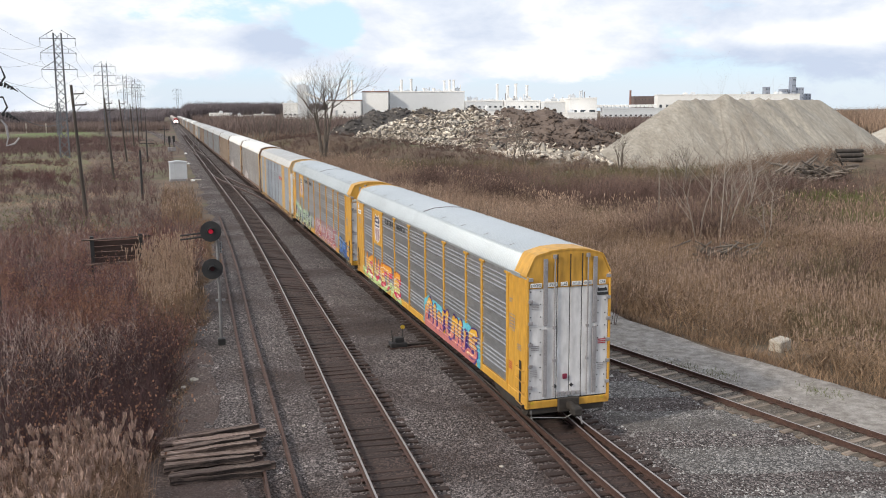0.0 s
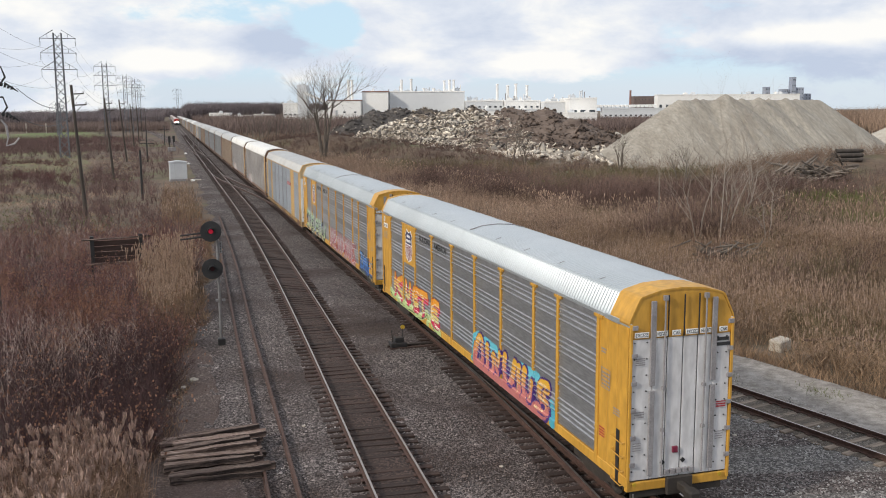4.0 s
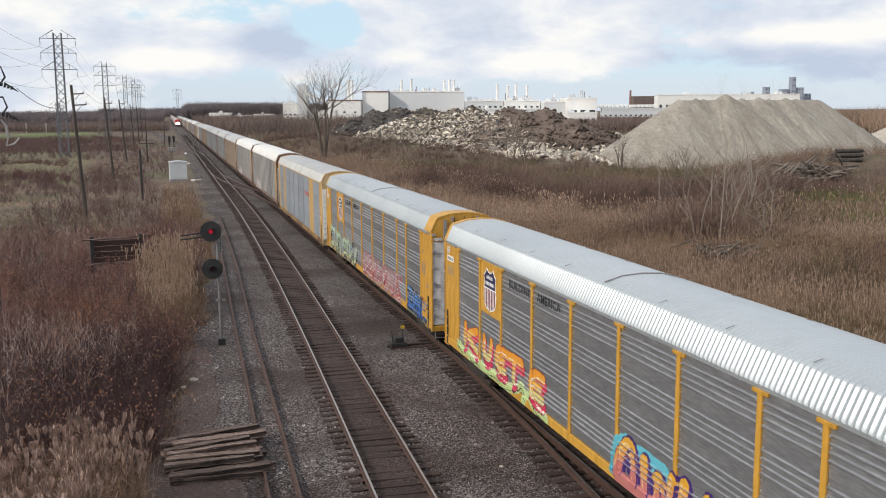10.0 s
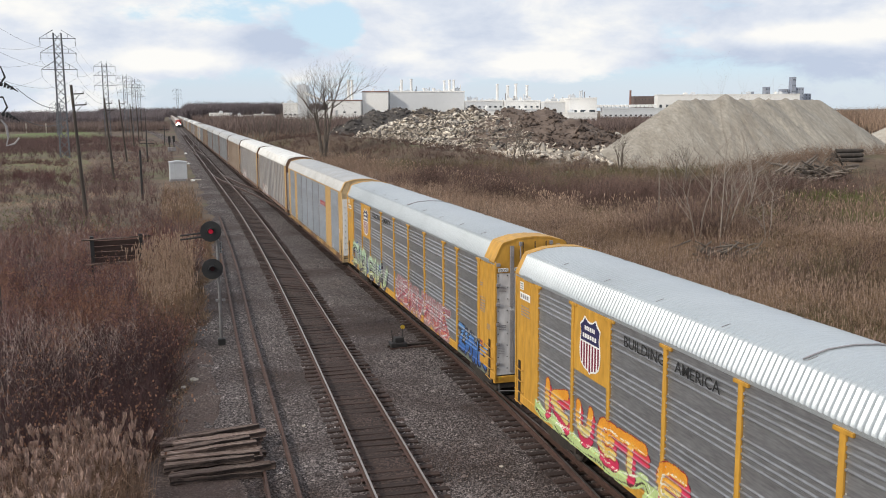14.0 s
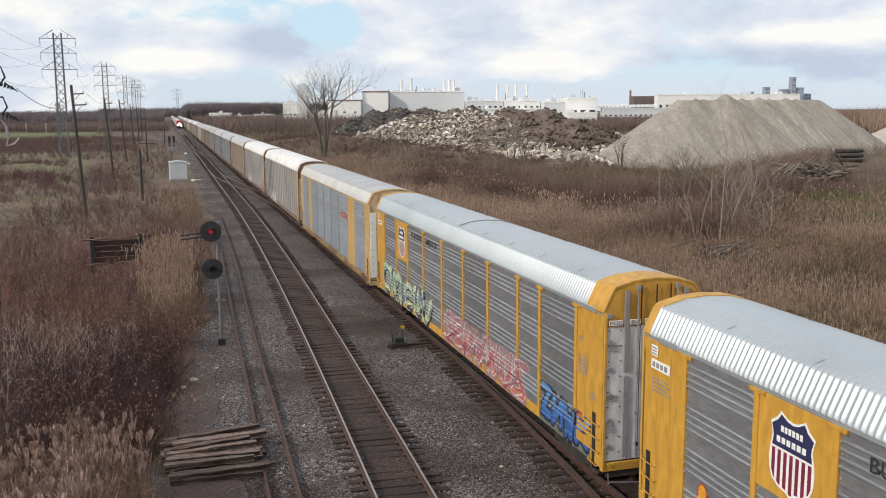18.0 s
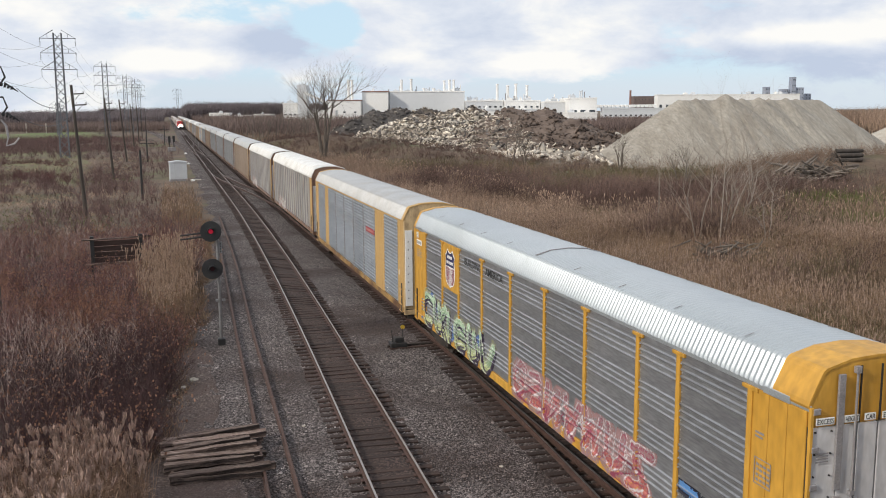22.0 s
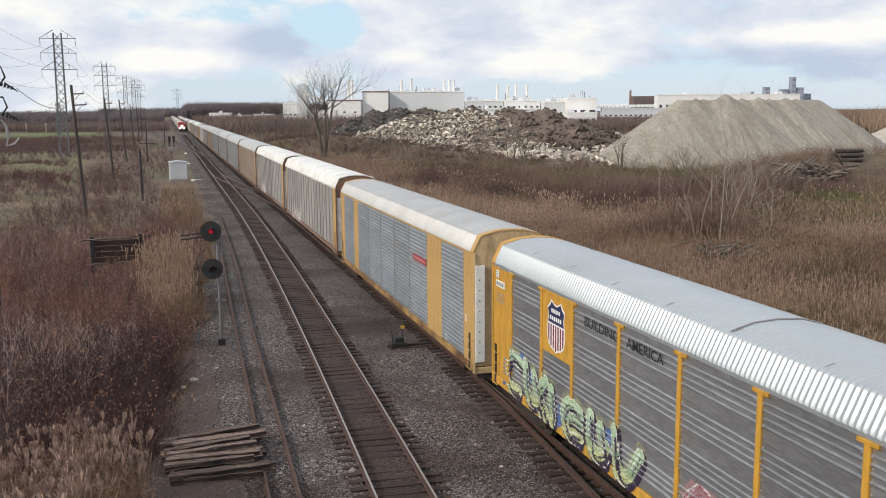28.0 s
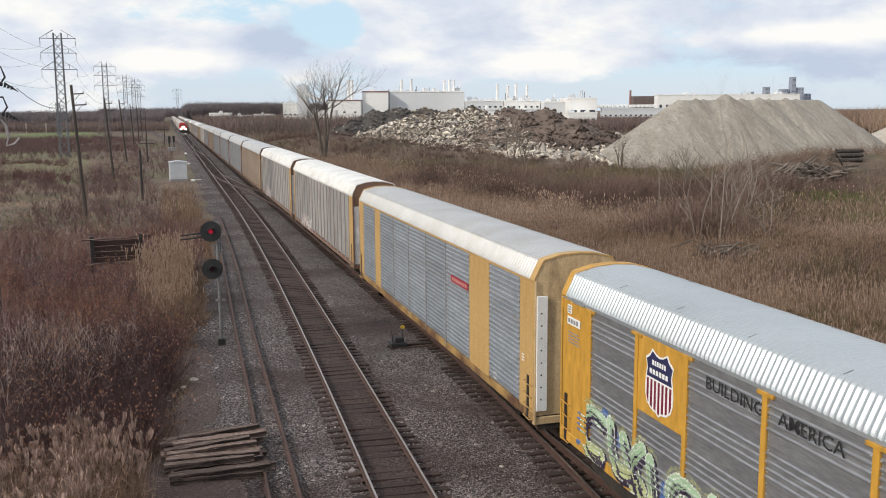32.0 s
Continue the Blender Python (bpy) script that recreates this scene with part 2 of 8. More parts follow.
REED_NEAR = mat("near_reed", (0.205, 0.125, 0.085), (0.345, 0.23, 0.158), 0.3, 0.9, island=0.45, world_space=True)
PLUME_FIELD = mat("field_plume", (0.25, 0.175, 0.13), (0.38, 0.275, 0.212), 0.08, 0.95, island=0.4, world_space=True)
PLUME_SIGNAL = mat("signal_plume", (0.34, 0.235, 0.17), (0.50, 0.37, 0.28), 0.2, 0.95, island=0.45, world_space=True)
PLUME = mat("reed_plume", (0.36, 0.265, 0.20), (0.52, 0.40, 0.31), 0.2, 0.95, island=0.35, world_space=True)
TWIG = mat("reddish_twig", (0.064, 0.025, 0.025), (0.13, 0.055, 0.050), 0.12, 0.8, island=0.6, world_space=True, grime=(0.10, 0.058, 0.046), gscale=0.09, gpos=(0.5, 0.7))
BRUSH = mat("brown_brush", (0.135, 0.090, 0.067), (0.235, 0.162, 0.118), 0.05, 0.85, island=0.5, world_space=True)
BRUSH_RED = mat("red_brush", (0.085, 0.050, 0.041), (0.165, 0.104, 0.085), 0.08, 0.85, island=0.55, world_space=True)
BRUSH_OLIVE = mat("olive_brush", (0.085, 0.068, 0.034), (0.145, 0.115, 0.058), 0.08, 0.85, island=0.5, world_space=True)
# lighter, greyer copy of TWIG: brush that shows less inner shade, by colour
TWIG_FAR = mat("lit_grey_red_twig", (0.088, 0.050, 0.047), (0.165, 0.10, 0.089), 0.10, 0.8, island=0.5, world_space=True)
TWIG_TIP = mat("red_twig_tip", (0.132, 0.058, 0.054), (0.235, 0.13, 0.117), 0.15, 0.8, island=0.5, world_space=True)
# purplish twig, darkened so that the shrubs' inner shade lies in the colour
TWIG_DARK = mat("shaded_purple_twig", (0.032, 0.0125, 0.013), (0.070, 0.031, 0.030), 0.15, 0.8, island=0.5, world_space=True)
# near-black brown for the sheet that paints shade between the shrubs
SHRUB_SHADE = mat("leaf_litter", (0.026, 0.016, 0.013), (0.06, 0.038, 0.029), 0.5, 0.95, bump=0.04, bscale=12, world_space=True)
TWIG_PALE = mat("pale_twig", (0.25, 0.178, 0.155), (0.39, 0.30, 0.265), 0.3, 0.85, island=0.3, world_space=True)
DRYLEAF = mat("dry_leaf", (0.20, 0.095, 0.062), (0.33, 0.185, 0.12), 0.2, 0.85, island=0.5, world_space=True)
GREENGRASS = mat("green_grass", (0.075, 0.095, 0.025), (0.13, 0.14, 0.045), 0.15, 0.9, island=0.3, world_space=True)
BARK = mat("grey_bark", (0.085, 0.068, 0.055), (0.15, 0.125, 0.105), 1.5, 0.9, bump=0.02, bscale=8, stretch=(1, 1, 0.3))
BARK_SAPLING = mat("sapling_bark", (0.22, 0.185, 0.155), (0.32, 0.275, 0.235), 1.5, 0.9, bump=0.01, bscale=8, stretch=(1, 1, 0.3))
BARK_PALE = mat("pale_bark", (0.15, 0.12, 0.10), (0.24, 0.20, 0.165), 1.5, 0.9, bump=0.01, bscale=8, stretch=(1, 1, 0.3))
# distance haze is mixed into this colour: paler, purple-grey wood
WOODS = mat("hazy_bare_woods", (0.125, 0.102, 0.108), (0.20, 0.168, 0.172), 0.03, 0.95, island=0.35, world_space=True)
WOODS_BROWN = mat("brown_bare_woods", (0.135, 0.096, 0.086), (0.215, 0.16, 0.142), 0.04, 0.95, island=0.4, world_space=True)
MEADOW = mat("winter_meadow", (0.105, 0.105, 0.045), (0.165, 0.155, 0.075), 0.06, 0.97, bump=0.05, bscale=3, world_space=True, grime=(0.12, 0.085, 0.058), gscale=0.07, gpos=(0.46, 0.60))
MEADOW_GREEN = mat("green_meadow", (0.095, 0.125, 0.038), (0.14, 0.165, 0.058), 0.05, 0.97, world_space=True, grime=(0.13, 0.105, 0.06), gscale=0.05, gpos=(0.52, 0.66))
POLE = mat("pole_wood", (0.045, 0.036, 0.030), (0.085, 0.07, 0.06), 0.8, 0.9, bump=0.01, bscale=12, stretch=(2, 2, 0.2))
TOWERSTEEL = mat("tower_steel", (0.10, 0.105, 0.12), (0.16, 0.165, 0.18), 1.0, 0.6, 0.4)
CABLE = mat("cable", (0.05, 0.05, 0.055), (0.08, 0.08, 0.085), 1.0, 0.6)
GRAVEL = mat("gravel_heap", (0.235, 0.208, 0.172), (0.33, 0.302, 0.258), 0.45, 0.97, bump=0.16, bscale=3.2, world_space=True, stretch=(1.2, 0.32, 0.32), grime=(0.34, 0.31, 0.265), gscale=0.30, gpos=(0.55, 0.72))
RUBBLE = mat("concrete_rubble", (0.32, 0.272, 0.225), (0.62, 0.56, 0.48), 0.06, 0.95, island=0.55, world_space=True)
SPOIL_TAN = mat("tan_spoil", (0.13, 0.10, 0.076), (0.26, 0.215, 0.165), 0.16, 0.97, bump=0.3, bscale=1.6, world_space=True, grime=(0.10, 0.085, 0.07), gscale=0.5, gpos=(0.48, 0.6))
SPOIL_BROWN = mat("brown_spoil", (0.075, 0.053, 0.043), (0.145, 0.11, 0.09), 0.2, 0.97, bump=0.3, bscale=1.4, island=0.4, world_space=True)
RUBBLE_DARK = mat("dark_spoil", (0.075, 0.066, 0.062), (0.145, 0.13, 0.12), 0.1, 0.97, bump=0.2, bscale=1.2, island=0.4, world_space=True)
FACTORY = mat("factory_wall", (0.76, 0.75, 0.73), (0.84, 0.83, 0.80), 0.02, 0.7)
FACTORY_GREY = mat("factory_grey", (0.58, 0.595, 0.61), (0.66, 0.67, 0.68), 0.02, 0.7)
BRICKDARK = mat("dull_brick", (0.12, 0.09, 0.085), (0.17, 0.13, 0.12), 0.1, 0.85)
BRICKRED = mat("brick_red", (0.20, 0.11, 0.09), (0.28, 0.16, 0.13), 0.1, 0.85)
GLASSDARK = mat("dark_glass", (0.05, 0.06, 0.07), (0.08, 0.09, 0.10), 0.5, 0.2)
# tower walls lightened to blue-grey, the haze before them put into the colour
SKYLINE = mat("hazy_tower_wall", (0.27, 0.30, 0.37), (0.34, 0.37, 0.44), 0.02, 0.5)
LOCORED = mat("locomotive_red", (0.42, 0.03, 0.025), (0.5, 0.045, 0.035), 0.6, 0.45)
LAMP_WHITE = glow("headlight", (1.0, 0.95, 0.88), 60.0)
LAMP_RED = glow("red_lens", (0.6, 0.015, 0.05), 0.35)
LAMP_OFF = mat("dark_lens", (0.04, 0.008, 0.012), (0.05, 0.01, 0.015), 2, 0.25)
SILVER = mat("silver_paint", (0.15, 0.145, 0.145), (0.23, 0.225, 0.225), 2.0, 0.5, 0.3)
BOXSILVER = mat("aluminium_case", (0.52, 0.54, 0.56), (0.60, 0.62, 0.64), 0.5, 0.5, 0.2)
CONCRETE = mat("pale_concrete", (0.36, 0.32, 0.27), (0.46, 0.42, 0.36), 0.8, 0.9, bump=0.01, bscale=10)
TARGETYELLOW = mat("yellow_target", (0.42, 0.28, 0.02), (0.5, 0.33, 0.03), 3, 0.5)

# ---- mesh helpers ----


class Shape:
    """Vertices and faces gathered for one mesh; mats names the materials by index."""

    def __init__(self):
        self.v, self.f, self.m = [], [], []

    def add(self, verts, faces, m=0):
        k = len(self.v)
        self.v += [tuple(p) for p in verts]
        self.f += [tuple(i + k for i in f) for f in faces]
        self.m += [m] * len(faces)
        return self

    def box(self, x0, x1, y0, y1, z0, z1, m=0, bevel=0.0, turn=None):
        if bevel <= 0:
            vs = [(x, y, z) for x in (x0, x1) for y in (y0, y1) for z in (z0, z1)]
            fs = [(0, 1, 3, 2), (4, 6, 7, 5), (0, 4, 5, 1), (2, 3, 7, 6), (0, 2, 6, 4), (1, 5, 7, 3)]
        else:
            b = min(bevel, (x1 - x0) / 2.01, (y1 - y0) / 2.01, (z1 - z0) / 2.01)
            vs = []
            for x, sx in ((x0, 1), (x1, -1)):
                for y, sy in ((y0, 1), (y1, -1)):
                    for z, sz in ((z0, 1), (z1, -1)):
                        vs += [(x, y + sy * b, z + sz * b), (x + sx * b, y, z + sz * b), (x + sx * b, y + sy * b, z)]
            c = lambda i, j, k, a: ((i * 2 + j) * 2 + k) * 3 + a
            fs = []
            for i in (0, 1):
                q = [c(i, 0, 0, 0), c(i, 0, 1, 0), c(i, 1, 1, 0), c(i, 1, 0, 0)]
                fs.append(q if i == 0 else q[::-1])
                q = [c(0, i, 0, 1), c(1, i, 0, 1), c(1, i, 1, 1), c(0, i, 1, 1)]
                fs.append(q if i == 0 else q[::-1])
                q = [c(0, 0, i, 2), c(0, 1, i, 2), c(1, 1, i, 2), c(1, 0, i, 2)]
                fs.append(q if i == 0 else q[::-1])
            for i in (0, 1):
                for j in (0, 1):
                    fs.append([c(i, j, 0, 0), c(i, j, 0, 1), c(i, j, 1, 1), c(i, j, 1, 0)])
                    fs.append([c(i, 0, j, 0), c(i, 1, j, 0), c(i, 1, j, 2), c(i, 0, j, 2)])
                    fs.append([c(0, i, j, 1), c(1, i, j, 1), c(1, i, j, 2), c(0, i, j, 2)])
                    for k in (0, 1):
                        fs.append([c(i, j, k, 0), c(i, j, k, 1), c(i, j, k, 2)])
        if turn is not None:
            vs = [tuple(turn @ Vector(p)) for p in vs]
        return self.add(vs, fs, m)

    def tube(self, p0, p1, r0, r1=None, n=8, m=0, caps=True):
        p0, p1 = Vector(p0), Vector(p1)
        r1 = r0 if r1 is None else r1
        d = (p1 - p0)
        if d.length < 1e-6:
            return self
        a = d.orthogonal().normalized()
        b = d.normalized().cross(a)
        vs = []
        for p, r in ((p0, r0), (p1, r1)):
            vs += [p + r * (math.cos(6.28318 * i / n) * a + math.sin(6.28318 * i / n) * b) for i in range(n)]
        fs = [(i, (i + 1) % n, n + (i + 1) % n, n + i) for i in range(n)]
        if caps:
            fs += [tuple(range(n))[::-1], tuple(range(n, 2 * n))]
        return self.add(vs, fs, m)

    def path(self, pts, r, n=6, m=0):
        """One bent tube through the points."""
        pts = [Vector(p) for p in pts]
        vs = []
        for k, p in enumerate(pts):
            d = (pts[min(k + 1, len(pts) - 1)] - pts[max(k - 1, 0)]).normalized()
            ref = Vector((0, 0, 1)) if abs(d.z) < 0.8 else Vector((0, 1, 0))
            a = d.cross(ref).normalized()
            b = d.cross(a)
            vs += [p + r * (math.cos(6.28318 * i / n) * a + math.sin(6.28318 * i / n) * b) for i in range(n)]
        fs = [(j * n + i, j * n + (i + 1) % n, (j + 1) * n + (i + 1) % n, (j + 1) * n + i) for j in range(len(pts) - 1) for i in range(n)]
        fs += [tuple(range(n))[::-1], tuple(range(len(vs) - n, len(vs)))]
        return self.add(vs, fs, m)

    def sweep(self, profile, sections, m=0, closed=True, caps=True):
        """profile: (u, w) pairs; sections: function-made rows of (origin, u axis, w axis)."""
        n, vs = len(profile), []
        for o, u, w in sections:
            vs += [Vector(o) + a * Vector(u) + b * Vector(w) for a, b in profile]
        fs = []
        k = n if closed else n - 1
        for j in range(len(sections) - 1):
            fs += [(j * n + i, j * n + (i + 1) % n, (j + 1) * n + (i + 1) % n, (j + 1) * n + i) for i in range(k)]
        if caps and closed:
            fs += [tuple(range(n))[::-1], tuple(range((len(sections) - 1) * n, len(sections) * n))]
        return self.add(vs, fs, m)

    def mesh(self, name, mats):
        me = bpy.data.meshes.new(name)
        me.from_pydata(self.v, [], self.f)
        for x in mats:
            me.materials.append(x)
        if len(mats) > 1:
            me.polygons.foreach_set("material_index", self.m)
        bm = bmesh.new()
        bm.from_mesh(me)
        bmesh.ops.recalc_face_normals(bm, faces=bm.faces)
        bm.to_mesh(me)
        bm.free()
        me.update()
        return me


def smooth(me, angle=40):
    me.polygons.foreach_set("use_smooth", [True] * len(me.polygons))
    me.set_sharp_from_angle(angle=radians(angle))
    return me


def thing(name, label, category, m=None, group="", kind="", data=None):
    ob = new(name, data)
    if m is not None:
        ob.matrix_world = m
    return tagged(ob, label, category, group, kind)


def part(name, shape, mats, parent, label="", at=None, soft=0):
    """Link a shape (or a ready mesh) as one mesh object under a thing or a part."""
    me = shape if isinstance(shape, bpy.types.Mesh) else shape.mesh(name, mats if isinstance(mats, (list, tuple)) else [mats])
    if soft:
        smooth(me, soft)
    ob = new(name, me)
    ob.parent = parent
    if at is not None:
        ob.matrix_local = at
    if label:
        tagged(ob, label)
    return ob


def quick(name, verts, faces, mats, idx=None):
    """A mesh from numpy arrays: vertices (n, 3) and triangles or quads (k, 3 or 4)."""
    me = bpy.data.meshes.new(name)
    verts, faces = np.asarray(verts, np.float32), np.asarray(faces, np.int32)
    k, w = faces.shape
    me.vertices.add(len(verts)); me.vertices.foreach_set("co", verts.ravel())
    me.loops.add(k * w); me.loops.foreach_set("vertex_index", faces.ravel())
    me.polygons.add(k); me.polygons.foreach_set("loop_start", np.arange(0, k * w, w, dtype=np.int32))
    for x in mats:
        me.materials.append(x)
    if idx is not None:
        me.polygons.foreach_set("material_index", np.asarray(idx, np.int32))
    me.update(calc_edges=True)
    me.validate()
    return me


RNG = np.random.default_rng(7)


def main_x(y):
    """Centre of the main line, which bends away from the train's track near the bridge."""
    return -4.35 - (0.000239 * (110 - y) ** 2 if y < 110 else 0.0)


def right_x(y):
    """Centre of the side track on the right."""
    if y > 36:
        t = min(1.0, (y - 36) / 40.0)
        return (5.14 - 0.23 * (y - 36)) * (1 - t) ** 1.2 if y < 58 else 0.0
    return 5.6 + 0.232 * (34 - y)

# ---- ground ----


def stretch_axis(lo, hi, fine_lo, fine_hi, step, grow):
    a = list(np.arange(fine_lo, fine_hi + step, step))
    s, x = step, a[-1]
    while x < hi:
        s *= grow; x += s; a.append(x)
    s, x = step, a[0]
    while x > lo:
        s *= grow; x -= s; a.insert(0, x)
    return np.array(a)


def ground_z(x, y):
    """Bed of the railway at -0.32, fields a little lower and uneven."""
    off = np.clip((np.abs(x - 0.5) - 11.0) / 6.0, 0, 1)
    lump = 0.16 * np.sin(0.31 * x + 1.3) * np.cos(0.23 * y) + 0.10 * np.sin(0.9 * x + 0.6 * y)
    far = np.clip(1.0 - np.hypot(x, y) / 600.0, 0, 1)
    return -0.32 - off * (0.25 + lump * far)


gx = stretch_axis(-2600, 4200, -45, 130, 1.6, 1.22)
gy = stretch_axis(-300, 4600, -10, 200, 1.6, 1.22)
X, Y = np.meshgrid(gx, gy)
Z = ground_z(X, Y)
nx, ny = len(gx), len(gy)
i = np.arange(nx * ny).reshape(ny, nx)
quads = np.stack([i[:-1, :-1], i[:-1, 1:], i[1:, 1:], i[1:, :-1]], -1).reshape(-1, 4)
thing("ground", "flat brown winter field with green patches of grass", "ground", kind="structure",
      data=quick("ground", np.stack([X, Y, Z], -1).reshape(-1, 3), quads, [FIELD]))


def strip(name, ys, left, right, z, material, label, category, crown=0.0, cols=10):
    rows = []
    for y in ys:
        a, b = left(y), right(y)
        for c in range(cols + 1):
            t = c / cols
            zz = z(y) if callable(z) else z
            edge = min(t, 1 - t)
            rows.append((a + (b - a) * t, y, zz - (0.16 * (1 - edge * cols) if edge * cols < 1 else 0) + 0.02 * math.sin(1.7 * y + 5 * t)))
    n = cols + 1
    i = np.arange(len(ys) * n).reshape(len(ys), n)
    q = np.stack([i[:-1, :-1], i[:-1, 1:], i[1:, 1:], i[1:, :-1]], -1).reshape(-1, 4)
    return thing(name, label, category, kind="structure", data=quick(name, rows, q, [material]))


def wob(y, s):
    return 0.45 * math.sin(0.41 * y + s) + 0.3 * math.sin(1.07 * y + 2 * s) + 0.15 * math.sin(2.9 * y + s)


def bed_left(y):
    pts = [(-40, -13.5), (24, -12.9), (31, -12.1), (36, -11.6), (41, -11.2), (48, -10.7), (64, -9.2), (90, -8.3), (120, -8.1), (300, -8.0), (2000, -8.0)]
    return float(np.interp(y, [p[0] for p in pts], [p[1] for p in pts])) + wob(y, 1.0) * (0.6 if y < 150 else 0.3)


def bed_right(y):
    return float(np.interp(y, [-40, 20, 35, 45, 70, 2000], [22, 9.6, 6.9, 5.5, 4.2, 4.0])) + 0.4 * wob(y, 2.2)


bed_ys = list(np.arange(-40, 130, 0.8)) + list(np.arange(130, 400, 6.0)) + list(np.arange(400, 1900, 60.0))
strip("ballast_bed", bed_ys, bed_left, bed_right, -0.235, BALLAST, "grey and brown crushed-stone ballast between the tracks", "gravel", cols=22)
strip("clean_ballast", [y for y in bed_ys if y < 150], lambda y: 1.25 + 0.25 * wob(y, 3.7), lambda y: bed_right(y) + 0.15, -0.228, BALLAST_CLEAN, "clean light grey crushed stone beside the road", "gravel", cols=10)
strip("road", list(np.arange(-20, 75, 1.0)), lambda y: bed_right(y) - 0.3,
      lambda y: float(np.interp(y, [-20, 26, 32, 40, 75], [24, 12.6, 11.3, 9.9, 8.8])) + 0.35 * wob(y, 3.1), -0.25, DIRTROAD,
      "pale grey dirt service road beside the tracks", "road")

DIRT_BROWN = stones_mat("brown_side_dirt", (0.034, 0.022, 0.019), (0.26, 0.205, 0.185), (0.105, 0.069, 0.057), 20.0, 0.5, (0.32, 0.55))
strip("side_dirt", list(np.arange(18, 41, 0.6)), lambda y: bed_left(y) - 0.2, lambda y: -9.75 - 0.045 * (y - 22) + 0.5 * wob(y, 5.1), -0.205, DIRT_BROWN,
      "brown dirt and fine stones beside the spare rails", "dirt", cols=8)

# ---- tracks ----
RAIL_PROFILE = [(-0.07, -0.17), (0.07, -0.17), (0.07, -0.155), (0.012, -0.135), (0.012, -0.045), (0.036, -0.035), (0.036, -0.004), (0.030, 0.0),
                (-0.030, 0.0), (-0.036, -0.004), (-0.036, -0.035), (-0.012, -0.045), (-0.012, -0.135), (-0.07, -0.155)]


def rail_shape(xs, ys, dz=0.0, worn=True):
    s = Shape()
    rows = []
    for k, (x, y) in enumerate(zip(xs, ys)):
        a, b = max(k - 1, 0), min(k + 1, len(xs) - 1)
        t = Vector((xs[b] - xs[a], ys[b] - ys[a], 0)).normalized()
        rows.append(((x, y, dz), (t.y, -t.x, 0), (0, 0, 1)))
    s.sweep(RAIL_PROFILE, rows, 0)
    if worn:
        n = len(RAIL_PROFILE)
        for j in range(len(rows) - 1):
            s.m[j * n + 7] = 1
    return s


def offset_line(fx, ys, d):
    xs, zs = [], []
    for y in ys:
        t = Vector((fx(y + 0.5) - fx(y - 0.5), 1.0)).normalized()
        xs.append(fx(y) + d * t.y); zs.append(y - d * t.x)
    return xs, zs


def tie_mesh(name, material, length=2.59):
    s = Shape()
    s.box(-length / 2, length / 2, -0.115, 0.115, -0.18, 0.0, 0, 0.012)
    return s.mesh(name, [material])


def track(name, label, fx, y0, y1, near, material, spacing=0.54, worn=True, far_step=0.54, jitter=0.02, seed=1, rail_to=None):
    """A track: two rails, single ties up to near, the far ties joined in one part."""
    rnd = random.Random(seed)
    top = thing(name, label, "railway track", kind="structure")
    ys = list(np.arange(y0, min(160, rail_to or y1), 2.0)) + list(np.arange(160, (rail_to or y1) + 1, 20.0))
    if rail_to and rail_to < 160:
        ys = list(np.arange(y0, rail_to, 1.5))
    for d in (-0.7525, 0.7525):
        xs, zs = offset_line(fx, ys, d)
        part("rail", rail_shape(xs, zs, 0.0, worn), [RAILSIDE, RAILTOP], top)
    tm = tie_mesh("tie", material)
    y = y0
    while y < near:
        ang = math.degrees(math.atan(fx(y + 0.5) - fx(y - 0.5)))
        m = pose(fx(y) + rnd.uniform(-0.06, 0.06), y, -0.178 + rnd.uniform(-jitter, jitter * 0.3), 0, 0, -ang + rnd.uniform(-1.2, 1.2))
        part("tie", tm, None, top, at=m)
        y += spacing + rnd.uniform(-0.03, 0.03)
    s = Shape()
    for yy in np.arange(y0, min(near, 60), spacing):
        for d in (-0.7525, 0.7525):
            xs, zs = offset_line(fx, [yy], d)
            s.box(xs[0] - 0.16, xs[0] + 0.16, zs[0] - 0.09, zs[0] + 0.09, -0.182, -0.158, 0)
    part("tie_plates", s, RAILSIDE, top)
    tagged(top.children[-1], kind="stuff")
    if y1 > near:
        s = Shape()
        for yy in np.arange(near, min(y1, 420), far_step):
            s.box(fx(yy) - 1.3, fx(yy) + 1.3, yy - 0.11, yy + 0.11, -0.34, -0.175)
        part("far_ties", s, material, top)
        tagged(top.children[-1], kind="stuff")
    return top


strip("track_fill", list(np.arange(6, 130, 1.0)) + list(np.arange(130, 420, 10.0)), lambda y: main_x(y) - 0.98, lambda y: main_x(y) + 1.1, -0.205, TRACKDIRT,
      "dark dirty fill between the ties of the main line", "gravel", cols=8)
strip("track_fill", list(np.arange(6, 130, 1.0)) + list(np.arange(130, 420, 10.0)), lambda y: -1.0, lambda y: 1.2, -0.205, TRACKDIRT,
      "dark dirty fill between the ties under the train", "gravel", cols=8)
strip("track_fill", list(np.arange(4, 58, 1.0)), lambda y: right_x(y) - 1.45, lambda y: right_x(y) + 1.45, -0.192, SIDE_DIRT,
      "stones and dirt half burying the side track's ties", "gravel", cols=8)
track("main_track", "main line track with shiny worn rails on dark ties", main_x, 10, 1700, 120, TIE, seed=3)
track("train_track", "track under the freight train on dark ties", lambda y: -0.02, 10, 1700, 110, TIE, seed=4)
track("side_track", "rusty side track curving off on weathered ties", right_x, 8, 56, 56, TIE_PALE, worn=True, jitter=0.035, seed=5)


